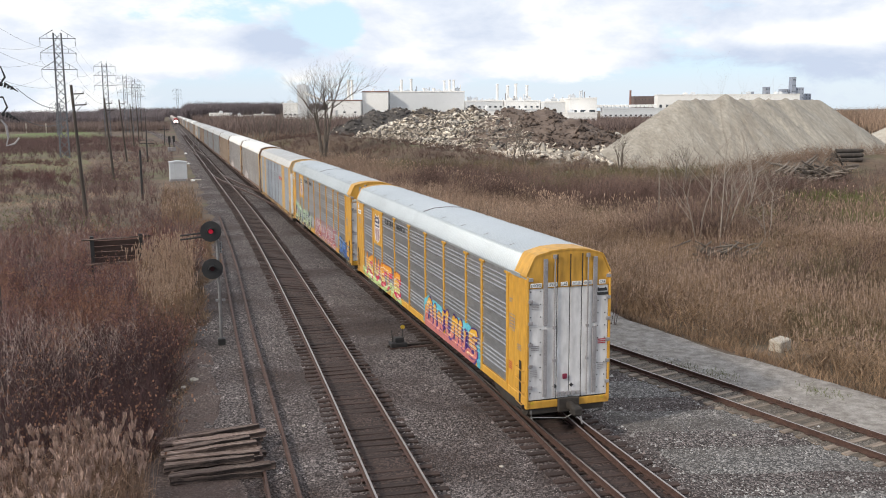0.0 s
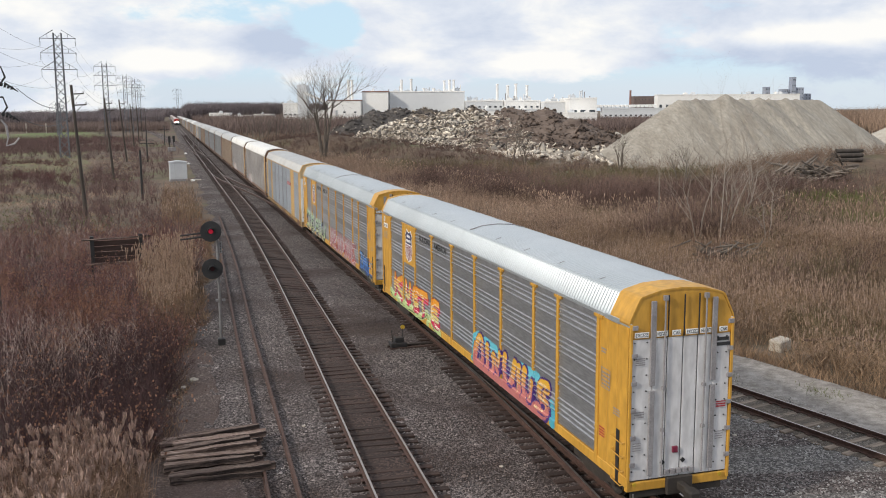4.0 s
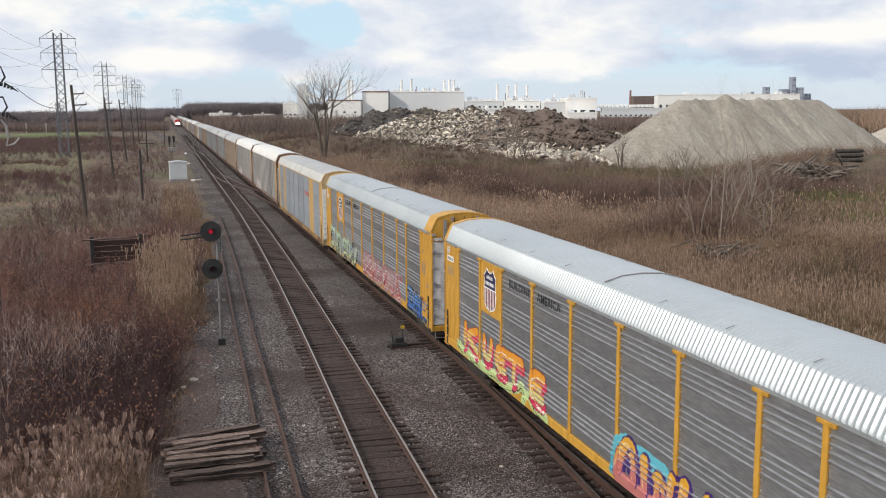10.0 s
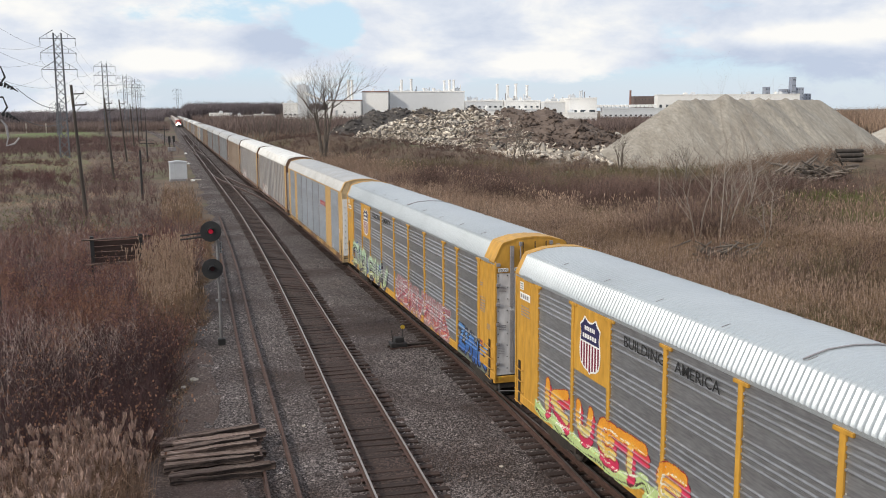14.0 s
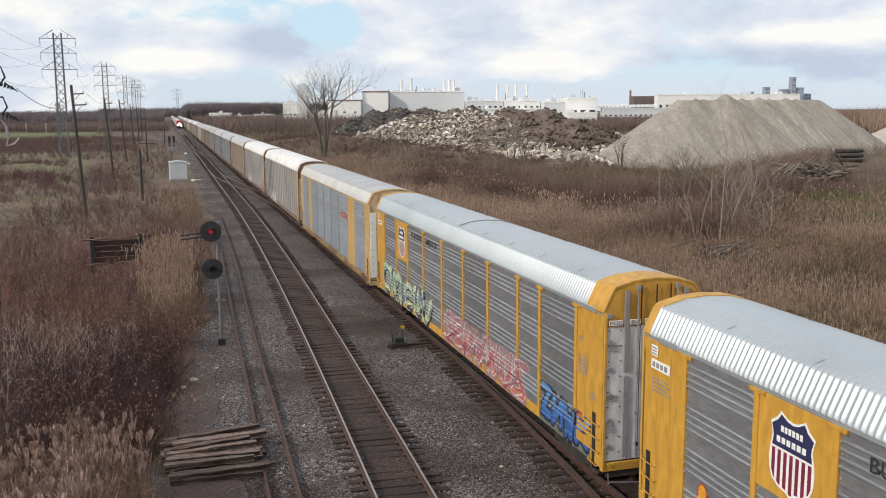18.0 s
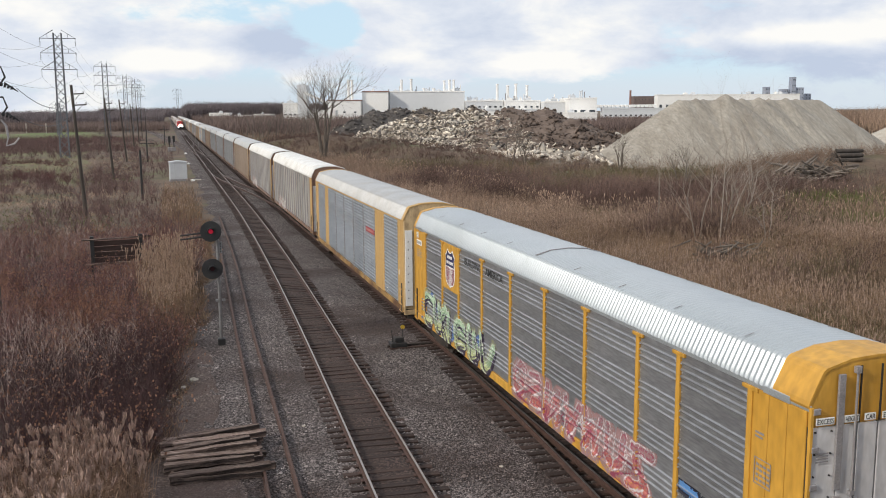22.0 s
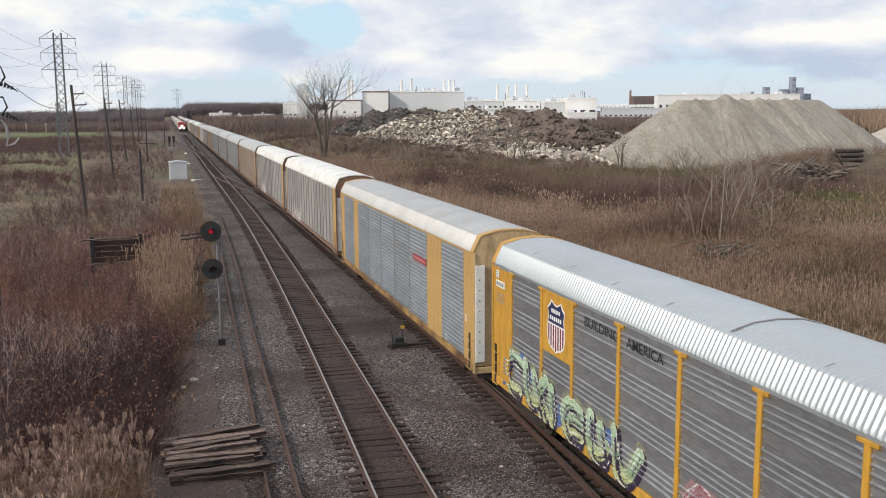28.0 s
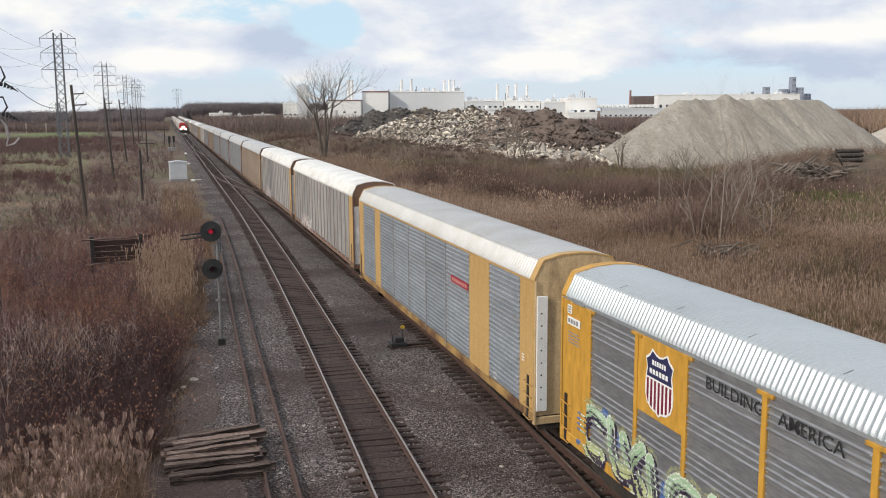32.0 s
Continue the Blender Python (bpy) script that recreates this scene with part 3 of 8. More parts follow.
def pair_of_rails(name, label, fx, ys, worn):
    top = thing(name, label, "railway track", kind="structure")
    for d in (-0.7525, 0.7525):
        xs, zs = offset_line(fx, ys, d)
        part("rail", rail_shape(xs, zs, -0.003, worn), [RAILSIDE, RAILTOP], top)
    return top


def ease(y, y0, y1, x0, x1):
    t = min(1.0, max(0.0, (y - y0) / (y1 - y0)))
    return x0 + (x1 - x0) * t * t * (3 - 2 * t)


pair_of_rails("turnout_track", "turnout rails leaving the train's track towards the bridge", lambda y: -0.02 - 0.00184 * max(0.0, 39 - y) ** 2, list(np.arange(8, 39, 1.5)), True)
sw_ties = thing("turnout_ties", "long dark turnout ties under the diverging rails", "railway track", kind="structure")
long_tie = tie_mesh("long_tie", TIE, 3.3)
for k in range(40):
    part("long_tie", long_tie, None, sw_ties, at=pose(-0.02 - 0.00092 * (39 - (13 + 0.54 * k)) ** 2, 13.27 + 0.54 * k, -0.186))
pair_of_rails("crossover_track", "crossover rails from the main line to the train's track", lambda y: ease(y, 92, 158, -0.02, -4.35), list(np.arange(90, 160, 3.0)), True)
pair_of_rails("far_crossover_track", "far crossover rails between both lines", lambda y: ease(y, 250, 400, -4.35, -0.02), list(np.arange(248, 402, 6.0)), True)
SPUR = [(215, -4.35), (250, -5.2), (290, -7.2), (330, -9.6), (400, -13.2), (470, -17), (530, -22), (610, -31), (700, -45), (800, -63)]
pair_of_rails("spur_track", "spur rails curving off into the field", lambda y: float(np.interp(y, [q[0] for q in SPUR], [q[1] for q in SPUR])), list(np.arange(215, 800, 12.0)), True)
strip("spur_bed", list(np.arange(240, 800, 10.0)), lambda y: float(np.interp(y, [q[0] for q in SPUR], [q[1] for q in SPUR])) - 2.4,
      lambda y: float(np.interp(y, [q[0] for q in SPUR], [q[1] for q in SPUR])) + 2.4, -0.20, BALLAST, "ballast under the far spur", "gravel", cols=4)

# ---- the freight train: enclosed auto carriers ----
LEN, PITCH_CAR, HW, TRAIN_X = 26.35, 28.35, 1.41, -0.06


def out_profile(z0, z1, ridges, h=0.034):
    """Outward offset and height along a side sheet with pressed horizontal ridges."""
    p = [(0.0, z0)]
    for r in sorted(ridges):
        if z0 + 0.06 < r < z1 - 0.06:
            p += [(0.0, r - 0.045), (h, r - 0.016), (h, r + 0.012), (0.0, r + 0.036)]
    return p + [(0.0, z1)]


RIDGES_A = [4.65 - 0.91 * g - 0.15 * k for g in range(4) for k in range(4)]


def side_sheet(w, z0, z1, ridges, material, h=0.034, rivets=True):
    """A pressed sheet, origin on its lower rear corner, outward side towards -x; w metres along y."""
    s = Shape()
    p = out_profile(z0, z1, ridges, h)
    pr = [(-a, b) for a, b in p] + [(0.03, z1), (0.03, z0)]
    s.sweep(pr, [((0, 0, 0), (1, 0, 0), (0, 0, 1)), ((0, w, 0), (1, 0, 0), (0, 0, 1))], 0)
    if rivets:
        z = z0 + 0.1
        while z < z1 - 0.05:
            for y in (0.10, w - 0.10):
                s.box(-0.018 - (h if any(abs(z - r) < 0.05 for r in ridges) else 0), 0.0, y - 0.014, y + 0.014, z - 0.014, z + 0.014, 1)
            z += 0.21
    return s.mesh("side_panel", [material, GALV_RIVET])


def roof_line(eave, top, hw):
    half = [(1.0, 0.0), (0.985, 0.10), (0.83, 0.66), (0.80, 0.735), (0.76, 0.79), (0.40, 0.955)]
    r = top - eave
    left = [(-hw * a, eave + r * b) for a, b in half]
    return left + [(0.0, top)] + [(-x, z) for x, z in left[::-1]]


def roof_sheet(eave, top, hw, y0, y1, pitch, h, material):
    line = roof_line(eave, top, hw)
    rows, y = [], y0
    while y < y1 - 1e-6:
        for f, o in ((0.0, 0), (0.48, 0), (0.61, 1), (0.84, 1)):
            rows.append((min(y + f * pitch, y1), o))
        y += pitch
    rows.append((y1, 0))
    verts = []
    for y, o in rows:
        for x, z in line:
            k = o * h * (1.0 if abs(x) > 0.78 * hw else 0.22 if abs(x) > 0.5 * hw else 0.08)
            nxz = Vector((x / hw * 0.9, 0.75)).normalized()
            verts.append((x + k * nxz.x, y, z + k * nxz.y))
    n = len(line)
    i = np.arange(len(rows) * n).reshape(len(rows), n)
    q = np.stack([i[:-1, :-1], i[:-1, 1:], i[1:, 1:], i[1:, :-1]], -1).reshape(-1, 4)
    return quick("roof", verts, q, [material])


def arch_sheet(eave, top, hw, y0, y1, lift, drop, material):
    """A smooth cap over the end of the roof, with a turned-down lip at its outer edge."""
    s = Shape()
    line = roof_line(eave, top, hw)
    rim = [(x * (1 + lift / hw), z + lift) for x, z in line]
    inner = [(x, z - 0.03) for x, z in line]
    n = len(line)
    vs = [(x, y, z) for y in (y0, y1) for x, z in rim + inner[::-1]]
    k = 2 * n
    fs = [(a, (a + 1) % k, k + (a + 1) % k, k + a) for a in range(k)]
    for a in range(n - 1):
        fs.append((a, k - 1 - a, k - 2 - a, a + 1))
        fs.append((k + a, k + a + 1, k + k - 2 - a, k + k - 1 - a))
    s.add(vs, fs)
    return s.mesh("roof_cap", [material])


def arch_face(s, eave, top, hw, y0, y1, z0, x0, x1, m=0):
    """A flat plate across the end between x0 and x1, from z0 up to the roof line."""
    line = roof_line(eave, top, hw)
    xs = [p[0] for p in line]
    zs = [p[1] for p in line]
    cut = sorted({x0, x1, *[x for x in xs if x0 < x < x1]})
    upper = [(x, float(np.interp(x, xs, zs)) - 0.02) for x in cut]
    poly = [(x0, z0), (x1, z0)] + upper[::-1]
    n = len(poly)
    vs = [(x, y, z) for y in (y0, y1) for x, z in poly]
    fs = [tuple(range(n)), tuple(range(n, 2 * n))[::-1]] + [(a, (a + 1) % n, n + (a + 1) % n, n + a) for a in range(n)]
    s.add(vs, fs, m)


FLIP = pose(0, 0, 0, 0, 0, 180)


def both_sides(name, me, parent, x, y, w, label=""):
    """The same sheet on the left flank and, turned round, on the right flank."""
    part(name, me, None, parent, label, at=Matrix.Translation((-x, y, 0)))
    part(name, me, None, parent, label, at=Matrix.Translation((x, y + w, 0)) @ FLIP)


def letters(text, size, material, name="lettering", extrude=0.002, bold=0.0):
    """Raised lettering in the built-in font, as a mesh facing +z, origin at its left foot."""
    cu = bpy.data.curves.new(name, "FONT")
    cu.body, cu.size, cu.extrude, cu.resolution_u = text, size, extrude, 2
    cu.offset = bold
    ob = bpy.data.objects.new(name, cu)
    scene.collection.objects.link(ob)
    bpy.context.view_layer.update()
    me = bpy.data.meshes.new_from_object(ob.evaluated_get(bpy.context.evaluated_depsgraph_get()))
    bpy.data.objects.remove(ob)
    bpy.data.curves.remove(cu)
    me.materials.clear()
    me.materials.append(material)
    return me


def on_left(y, z, x, sy=1.0, sz=1.0):
    """A pose that lays lettering flat on the left flank, reading from the far end towards the near one."""
    m = Matrix(((0, 0, -1, x), (-1, 0, 0, y), (0, 1, 0, z), (0, 0, 0, 1)))
    return m @ Matrix.Diagonal((sy, sz, 1, 1))


def on_end(x, z, y, sx=1.0, sz=1.0):
    m = Matrix(((1, 0, 0, x), (0, 0, -1, y), (0, 1, 0, z), (0, 0, 0, 1)))
    return m @ Matrix.Diagonal((sx, sz, 1, 1))


def bars(rows, material, facing, at0, parent, name="lettering"):
    """Unreadable small writing as plain bars: rows of (offset, height, length)."""
    s = Shape()
    for u, v, w, h in rows:
        if facing == "left":
            s.box(at0[0] - 0.003, at0[0], at0[1] - u - w, at0[1] - u, at0[2] + v, at0[2] + v + h)
        else:
            s.box(at0[0] + u, at0[0] + u + w, at0[1] - 0.003, at0[1], at0[2] + v, at0[2] + v + h)
    return part(name, s, material, parent)


def wheelset_mesh():
    s = Shape()
    for sx in (-1, 1):
        prof = [(0.42, 0.66), (0.46, 0.70), (0.42, 0.70), (0.42, 0.80), (0.36, 0.81), (0.30, 0.76), (0.12, 0.76), (0.12, 0.82)]
        n = 20
        for (r0, x0), (r1, x1) in zip(prof, prof[1:]):
            vs = [(sx * x, r * math.cos(6.28318 * k / n), r * math.sin(6.28318 * k / n)) for r, x in ((r0, x0), (r1, x1)) for k in range(n)]
            s.add(vs, [(k, (k + 1) % n, n + (k + 1) % n, n + k) for k in range(n)])
        s.tube((sx * 0.62, 0, 0), (sx * 0.66, 0, 0), 0.42, 0.42, n)
    s.tube((-0.98, 0, 0), (0.98, 0, 0), 0.085, 0.085, 10)
    me = s.mesh("wheelset", [DARKSTEEL])
    bm = bmesh.new()
    bm.from_mesh(me)
    bmesh.ops.remove_doubles(bm, verts=bm.verts, dist=0.0005)
    bm.to_mesh(me)
    bm.free()
    return me


def truck_frame_mesh():
    s = Shape()
    for x in (-0.98, 0.98):
        s.sweep([(-1.25, 0.36), (-1.25, 0.55), (-0.7, 0.60), (-0.35, 0.72), (0.35, 0.72), (0.7, 0.60), (1.25, 0.55), (1.25, 0.36), (0.95, 0.36), (0.5, 0.24), (-0.5, 0.24), (-0.95, 0.36)],
                [((x - 0.06, 0, 0), (0, 1, 0), (0, 0, 1)), ((x + 0.06, 0, 0), (0, 1, 0), (0, 0, 1))])
        for k in (-0.12, 0.0, 0.12):
            s.tube((x, k, 0.30), (x, k, 0.6), 0.05, 0.05, 8)
    s.box(-1.0, 1.0, -0.2, 0.2, 0.42, 0.7, 0, 0.03)
    return s.mesh("truck_frame", [DARKSTEEL])


WHEELSET, TRUCK_FRAME = wheelset_mesh(), truck_frame_mesh()


def running_gear(car, sill):
    for y in (2.55, LEN - 2.55):
        fr = part("truck", TRUCK_FRAME, None, car, "cast steel wheel truck", at=pose(0, y, 0))
        for dy in (-0.86, 0.86):
            part("wheelset", WHEELSET, None, fr, at=pose(0, dy, 0.42))
    s = Shape()
    s.box(-0.35, 0.35, 0.1, LEN - 0.1, sill - 0.28, sill + 0.12, 0, 0.02)
    s.box(-HW + 0.12, HW - 0.12, 0.15, LEN - 0.15, sill + 0.06, sill + 0.16)
    for y in np.arange(4.6, LEN - 4.0, 1.7):
        s.box(-HW + 0.15, HW - 0.15, y - 0.06, y + 0.06, sill - 0.12, sill + 0.06)
    part("underframe", s, DARKSTEEL, car)
    for y, d in ((0.0, -1), (LEN, 1)):
        s = Shape()
        a, b = sorted((y, y + d * 0.62))
        s.box(-0.09, 0.09, a, b, 0.74, 0.96, 0, 0.03)
        a, b = sorted((y + d * 0.55, y + d * 0.90))
        s.box(-0.20, 0.12, a, b, 0.70, 1.0, 0, 0.06)
        s.box(-0.36, 0.36, min(y, y + d * 0.12), max(y, y + d * 0.12), 0.62, 1.08, 0, 0.03)
        part("coupler", s, DARKSTEEL, car, "dark steel coupler with drawbar")


def ladder(car, y, x, z0, z1, material, slot=True):
    s = Shape()
    s.path([(x, 0.30, 0.03), (x - 0.07, 0.26, 0), (x - 0.07, -0.26, -0.03), (x, -0.30, 0)], 0.014, 6)
    rung = s.mesh("grab_iron", [material])
    for a in range(int((z1 - z0) / 0.36) + 1):
        part("grab_iron", rung, None, car, at=pose(0, y, z0 + a * 0.36))
    if slot:
        # no recess is cut: a flat black strip paints the shade inside it
        s = Shape()
        s.box(x - 0.004, x + 0.01, y - 0.02, y + 0.14, z0 - 0.05, z1)
        part("ladder_slot", s, BLACK, car)


def car_end(car, eave, top, sill, y, d, upper, lower, split, detailed):
    """End wall with its folding doors: upper and lower paint meet at the height split."""
    s = Shape()
    a, b = sorted((y, y - d * 0.05))
    arch_face(s, eave, top, HW - 0.02, a, b, split, -HW + 0.04, HW - 0.04)
    part("end_top", s, upper, car)
    for x0, x1 in ((-HW, -HW + 0.07), (HW - 0.07, HW)):
        s = Shape()
        s.box(x0, x1, min(y, y + d * 0.07), max(y, y + d * 0.07), sill, eave, 0, 0.01)
        part("corner_post", s, upper, car)
    cols = [(-1.33, -0.80), (-0.79, -0.415), (-0.385, 0.015), (0.045, 0.415), (0.445, 0.86), (0.87, 1.33)] if detailed else [(-1.33, -0.02), (0.02, 1.33)]
    for x0, x1 in cols:
        s = Shape()
        s.box(x0, x1, min(y - d * 0.03, y + d * 0.03), max(y - d * 0.03, y + d * 0.03), sill + 0.18, split - 0.005, 0, 0.012)
        part("door_panel", s, lower, car)
    s = Shape()
    s.box(-1.38, 1.38, min(y - d * 0.05, y - d * 0.02), max(y - d * 0.05, y - d * 0.02), sill + 0.1, split)
    part("door_backing", s, BLACK, car)
    s = Shape()
    s.box(-HW, HW, min(y - d * 0.1, y + d * 0.04), max(y - d * 0.1, y + d * 0.04), sill - 0.10, sill + 0.14, 0, 0.02)
    part("end_sill", s, upper, car)
    s = Shape()
    s.box(-HW + 0.15, HW - 0.15, min(y - d * 0.1, y - d * 0.02), max(y - d * 0.1, y - d * 0.02), sill - 0.30, sill - 0.10, 0, 0.02)
    part("striker", s, DARKSTEEL, car)


def autorack(style, label):
    """An enclosed two- or three-deck car carrier, built once for each style."""
    E, T, B = style["eave"], style["top"], style["sill"]
    paint, sheet, roofm = style["paint"], style["sheet"], style["roof"]
    car = thing("autorack_car", label, "rail car", group="cars of the freight train")
    part("roof", roof_sheet(E, T, HW, style.get("cap_near", 0.95), LEN - 0.32, style.get("pitch", 0.155), style.get("rh", 0.040), roofm), None, car, "corrugated zinc roof")
    part("roof_cap", arch_sheet(E, T, HW, 0, style.get("cap_near", 0.95) + 0.05, 0.018, 0.05, style.get("cap", paint)), None, car)
    part("roof_cap", arch_sheet(E, T, HW, 0, 0.36, 0.018, 0.05, style.get("cap", paint)), None, car, at=Matrix.Translation((0, LEN, 0)) @ FLIP)
    bays = style["bays"]
    cache = {}
    for y0, y1, kind in bays:
        w = round(y1 - y0 - 0.02, 3)
        if (w, kind) not in cache:
            if kind == "sheet":
                cache[w, kind] = side_sheet(w, B + 0.30, E - 0.09, style["ridges"], sheet, style.get("h", 0.034), style.get("rivets", True))
            elif kind == "half":
                cache[w, kind] = side_sheet(w, B + 0.30, 3.04, style["ridges"], sheet)
            else:
                s = Shape()
                s.box(-0.02, 0.03, 0.008, w / max(1, round(w / 0.62)) - 0.008, B + 0.24, E - 0.09, 0, 0.012)
                cache[w, kind] = s.mesh("corner_sheet", [paint])
        if kind == "plain":
            k = max(1, round(w / 0.62))
            for a in range(k):
                both_sides("corner_sheet", cache[w, kind], car, HW - 0.03, y0 + 0.01 + a * w / k, w / k)
        else:
            both_sides("side_panel", cache[w, kind], car, HW - 0.03, y0 + 0.01, w)
        if kind == "half":
            s = Shape()
            s.box(-0.025, 0.03, 0, w, 3.05, E - 0.09, 0, 0.01)
            both_sides("emblem_panel", s.mesh("emblem_panel", [paint]), car, HW - 0.03, y0 + 0.01, w)
    s = Shape()
    pw = style.get("post_w", 0.075)
    s.box(-0.055, 0.0, -pw, pw, B + 0.10, E - 0.10, 0, 0.008)
    if style.get("tee", True):
        s.box(-0.062, 0.0, -0.24, 0.24, E - 0.16, E - 0.08, 0, 0.008)
    post = s.mesh("post", [style.get("post_paint", paint)])
    for y in style["posts"]:
        both_sides("post", post, car, HW - 0.03, y, 0.0)
    s = Shape()
    s.box(-0.04, 0.06, 0.0, LEN, B, B + 0.27, 0, 0.015)
    both_sides("side_sill", s.mesh("side_sill", [style.get("sill_mat", paint)]), car, HW - 0.03, 0.0, LEN)
    s = Shape()
    s.box(-0.025, 0.04, 0.0, LEN, E - 0.085, E + 0.02, 0, 0.012)
    both_sides("eave_strip", s.mesh("eave_strip", [style.get("eave_mat", roofm)]), car, HW - 0.03, 0.0, LEN)
    car_end(car, E, T, B, 0.02, -1, style.get("end_upper", paint), style.get("end_lower", WHITE), style["split"], style["fine"])
    car_end(car, E, T, B, LEN - 0.02, 1, style.get("end_upper", paint), style.get("end_lower", WHITE), style["split"], False)
    ladder(car, 0.42, -HW - 0.01, B + 0.05, B + 1.35, paint)
    ladder(car, LEN - 0.42, -HW - 0.01, B + 0.05, B + 1.35, paint)
    running_gear(car, B)
    return car


EDGES_A = [1.65, 4.2, 6.0, 8.85, 11.6, 14.4, 17.2, 19.9, 22.05, 24.55]
BAYS_A = [(0.06, 1.65, "plain")] + [(a, b, "half" if a == 19.9 else "sheet") for a, b in zip(EDGES_A, EDGES_A[1:])] + [(24.55, 26.29, "plain")]
STYLE_A = dict(eave=4.95, top=5.77, sill=0.88, paint=YELLOW, sheet=GALV, roof=ROOF, ridges=RIDGES_A, bays=BAYS_A,
               posts=EDGES_A, split=4.58, fine=True)
RUSTY_YELLOW = mat("rusty_yellow_paint", (0.30, 0.18, 0.06), (0.42, 0.26, 0.09), 1.2, 0.65, bump=0.001, grime=(0.10, 0.045, 0.025), gscale=0.9, gpos=(0.42, 0.62))
TAN_OLD = mat("old_tan_paint", (0.50, 0.355, 0.19), (0.60, 0.45, 0.26), 0.8, 0.65, bump=0.001, grime=(0.12, 0.07, 0.04), gscale=1.0, gpos=(0.48, 0.75), stretch=(1, 1, 0.35))
RIDGES_B = [0.95 + 0.165 * k for k in range(26)]
STYLE_B = dict(eave=4.95, top=5.74, sill=0.60, paint=YELLOW_OLD, sheet=GALV_OLD, roof=ROOF_OLD, ridges=RIDGES_B, h=0.042, rivets=True, tee=False, post_w=0.03,
               bays=[(0.06, 1.25, "plain"), (1.25, 4.1, "sheet"), (4.1, 6.3, "plain"), (6.3, 9.24, "sheet"), (9.24, 12.18, "sheet"), (12.18, 15.12, "sheet"),
                     (15.12, 18.06, "sheet"), (18.06, 21.0, "sheet"), (21.0, 22.3, "plain"), (22.3, 25.2, "sheet"), (25.2, 26.29, "plain")],
               posts=[9.24, 12.18, 15.12, 18.06], split=4.3, fine=False, sill_mat=RUSTY_YELLOW, pitch=0.21, post_paint=GREYBAR, cap_near=0.3, end_upper=TAN_OLD, end_lower=TAN_OLD, eave_mat=YELLOW_OLD, rh=0.06)
RIB_Y = [1.2 + 1.345 * k for k in range(19)]


def ribbed_style(paint, sheet, roofm, post):
    ys = [0.06, 1.2] + RIB_Y[3::3] + [LEN - 0.06]
    bays = [(0.06, 1.2, "plain")] + [(a, b, "sheet") for a, b in zip(RIB_Y[::3], RIB_Y[3::3])] + [(RIB_Y[18], LEN - 0.06, "plain")]
    return dict(eave=5.05, top=5.85, sill=0.75, paint=paint, sheet=sheet, roof=roofm, ridges=[1.3 + 0.24 * k for k in range(16)], h=0.022, rivets=False,
                tee=False, post_w=0.05, post_paint=post, bays=bays, posts=RIB_Y, split=4.4, fine=False, pitch=0.34, cap_near=0.3, sill_mat=RUST_PAINT, end_upper=RUST_PAINT, cap=roofm)


PALE_SHEET = mat("pale_weathered_sheet", (0.31, 0.295, 0.275), (0.43, 0.41, 0.385), 1.0, 0.6, 0.25, bump=0.002, vary=0.12, stretch=(1, 1, 0.3), grime=(0.20, 0.145, 0.105), gscale=1.1, gpos=(0.48, 0.70))
BROWN_SHEET = mat("brown_weathered_sheet", (0.26, 0.20, 0.155), (0.34, 0.27, 0.21), 1.0, 0.65, 0.15, bump=0.002, vary=0.12, stretch=(1, 1, 0.3), grime=(0.17, 0.12, 0.09), gscale=0.9, gpos=(0.5, 0.8))
GREY_SHEET = mat("grey_weathered_sheet", (0.24, 0.245, 0.255), (0.32, 0.325, 0.33), 1.0, 0.6, 0.3, bump=0.002, vary=0.12, stretch=(1, 1, 0.3), grime=(0.17, 0.14, 0.11), gscale=0.9, gpos=(0.5, 0.8))
WHITE_ROOF = mat("white_roof_paint", (0.70, 0.69, 0.66), (0.80, 0.79, 0.76), 0.5, 0.5, 0.1, vary=0.05, grime=(0.5, 0.46, 0.4), gscale=0.6, gpos=(0.5, 0.8))
TAN_PAINT = mat("faded_tan_paint", (0.36, 0.24, 0.11), (0.45, 0.31, 0.15), 1.0, 0.6, grime=(0.2, 0.13, 0.08), gscale=1.0, gpos=(0.5, 0.8))
RUST_PAINT = mat("rusty_brown_paint", (0.16, 0.09, 0.06), (0.23, 0.13, 0.085), 1.0, 0.7, grime=(0.1, 0.06, 0.045), gscale=1.0, gpos=(0.5, 0.8))



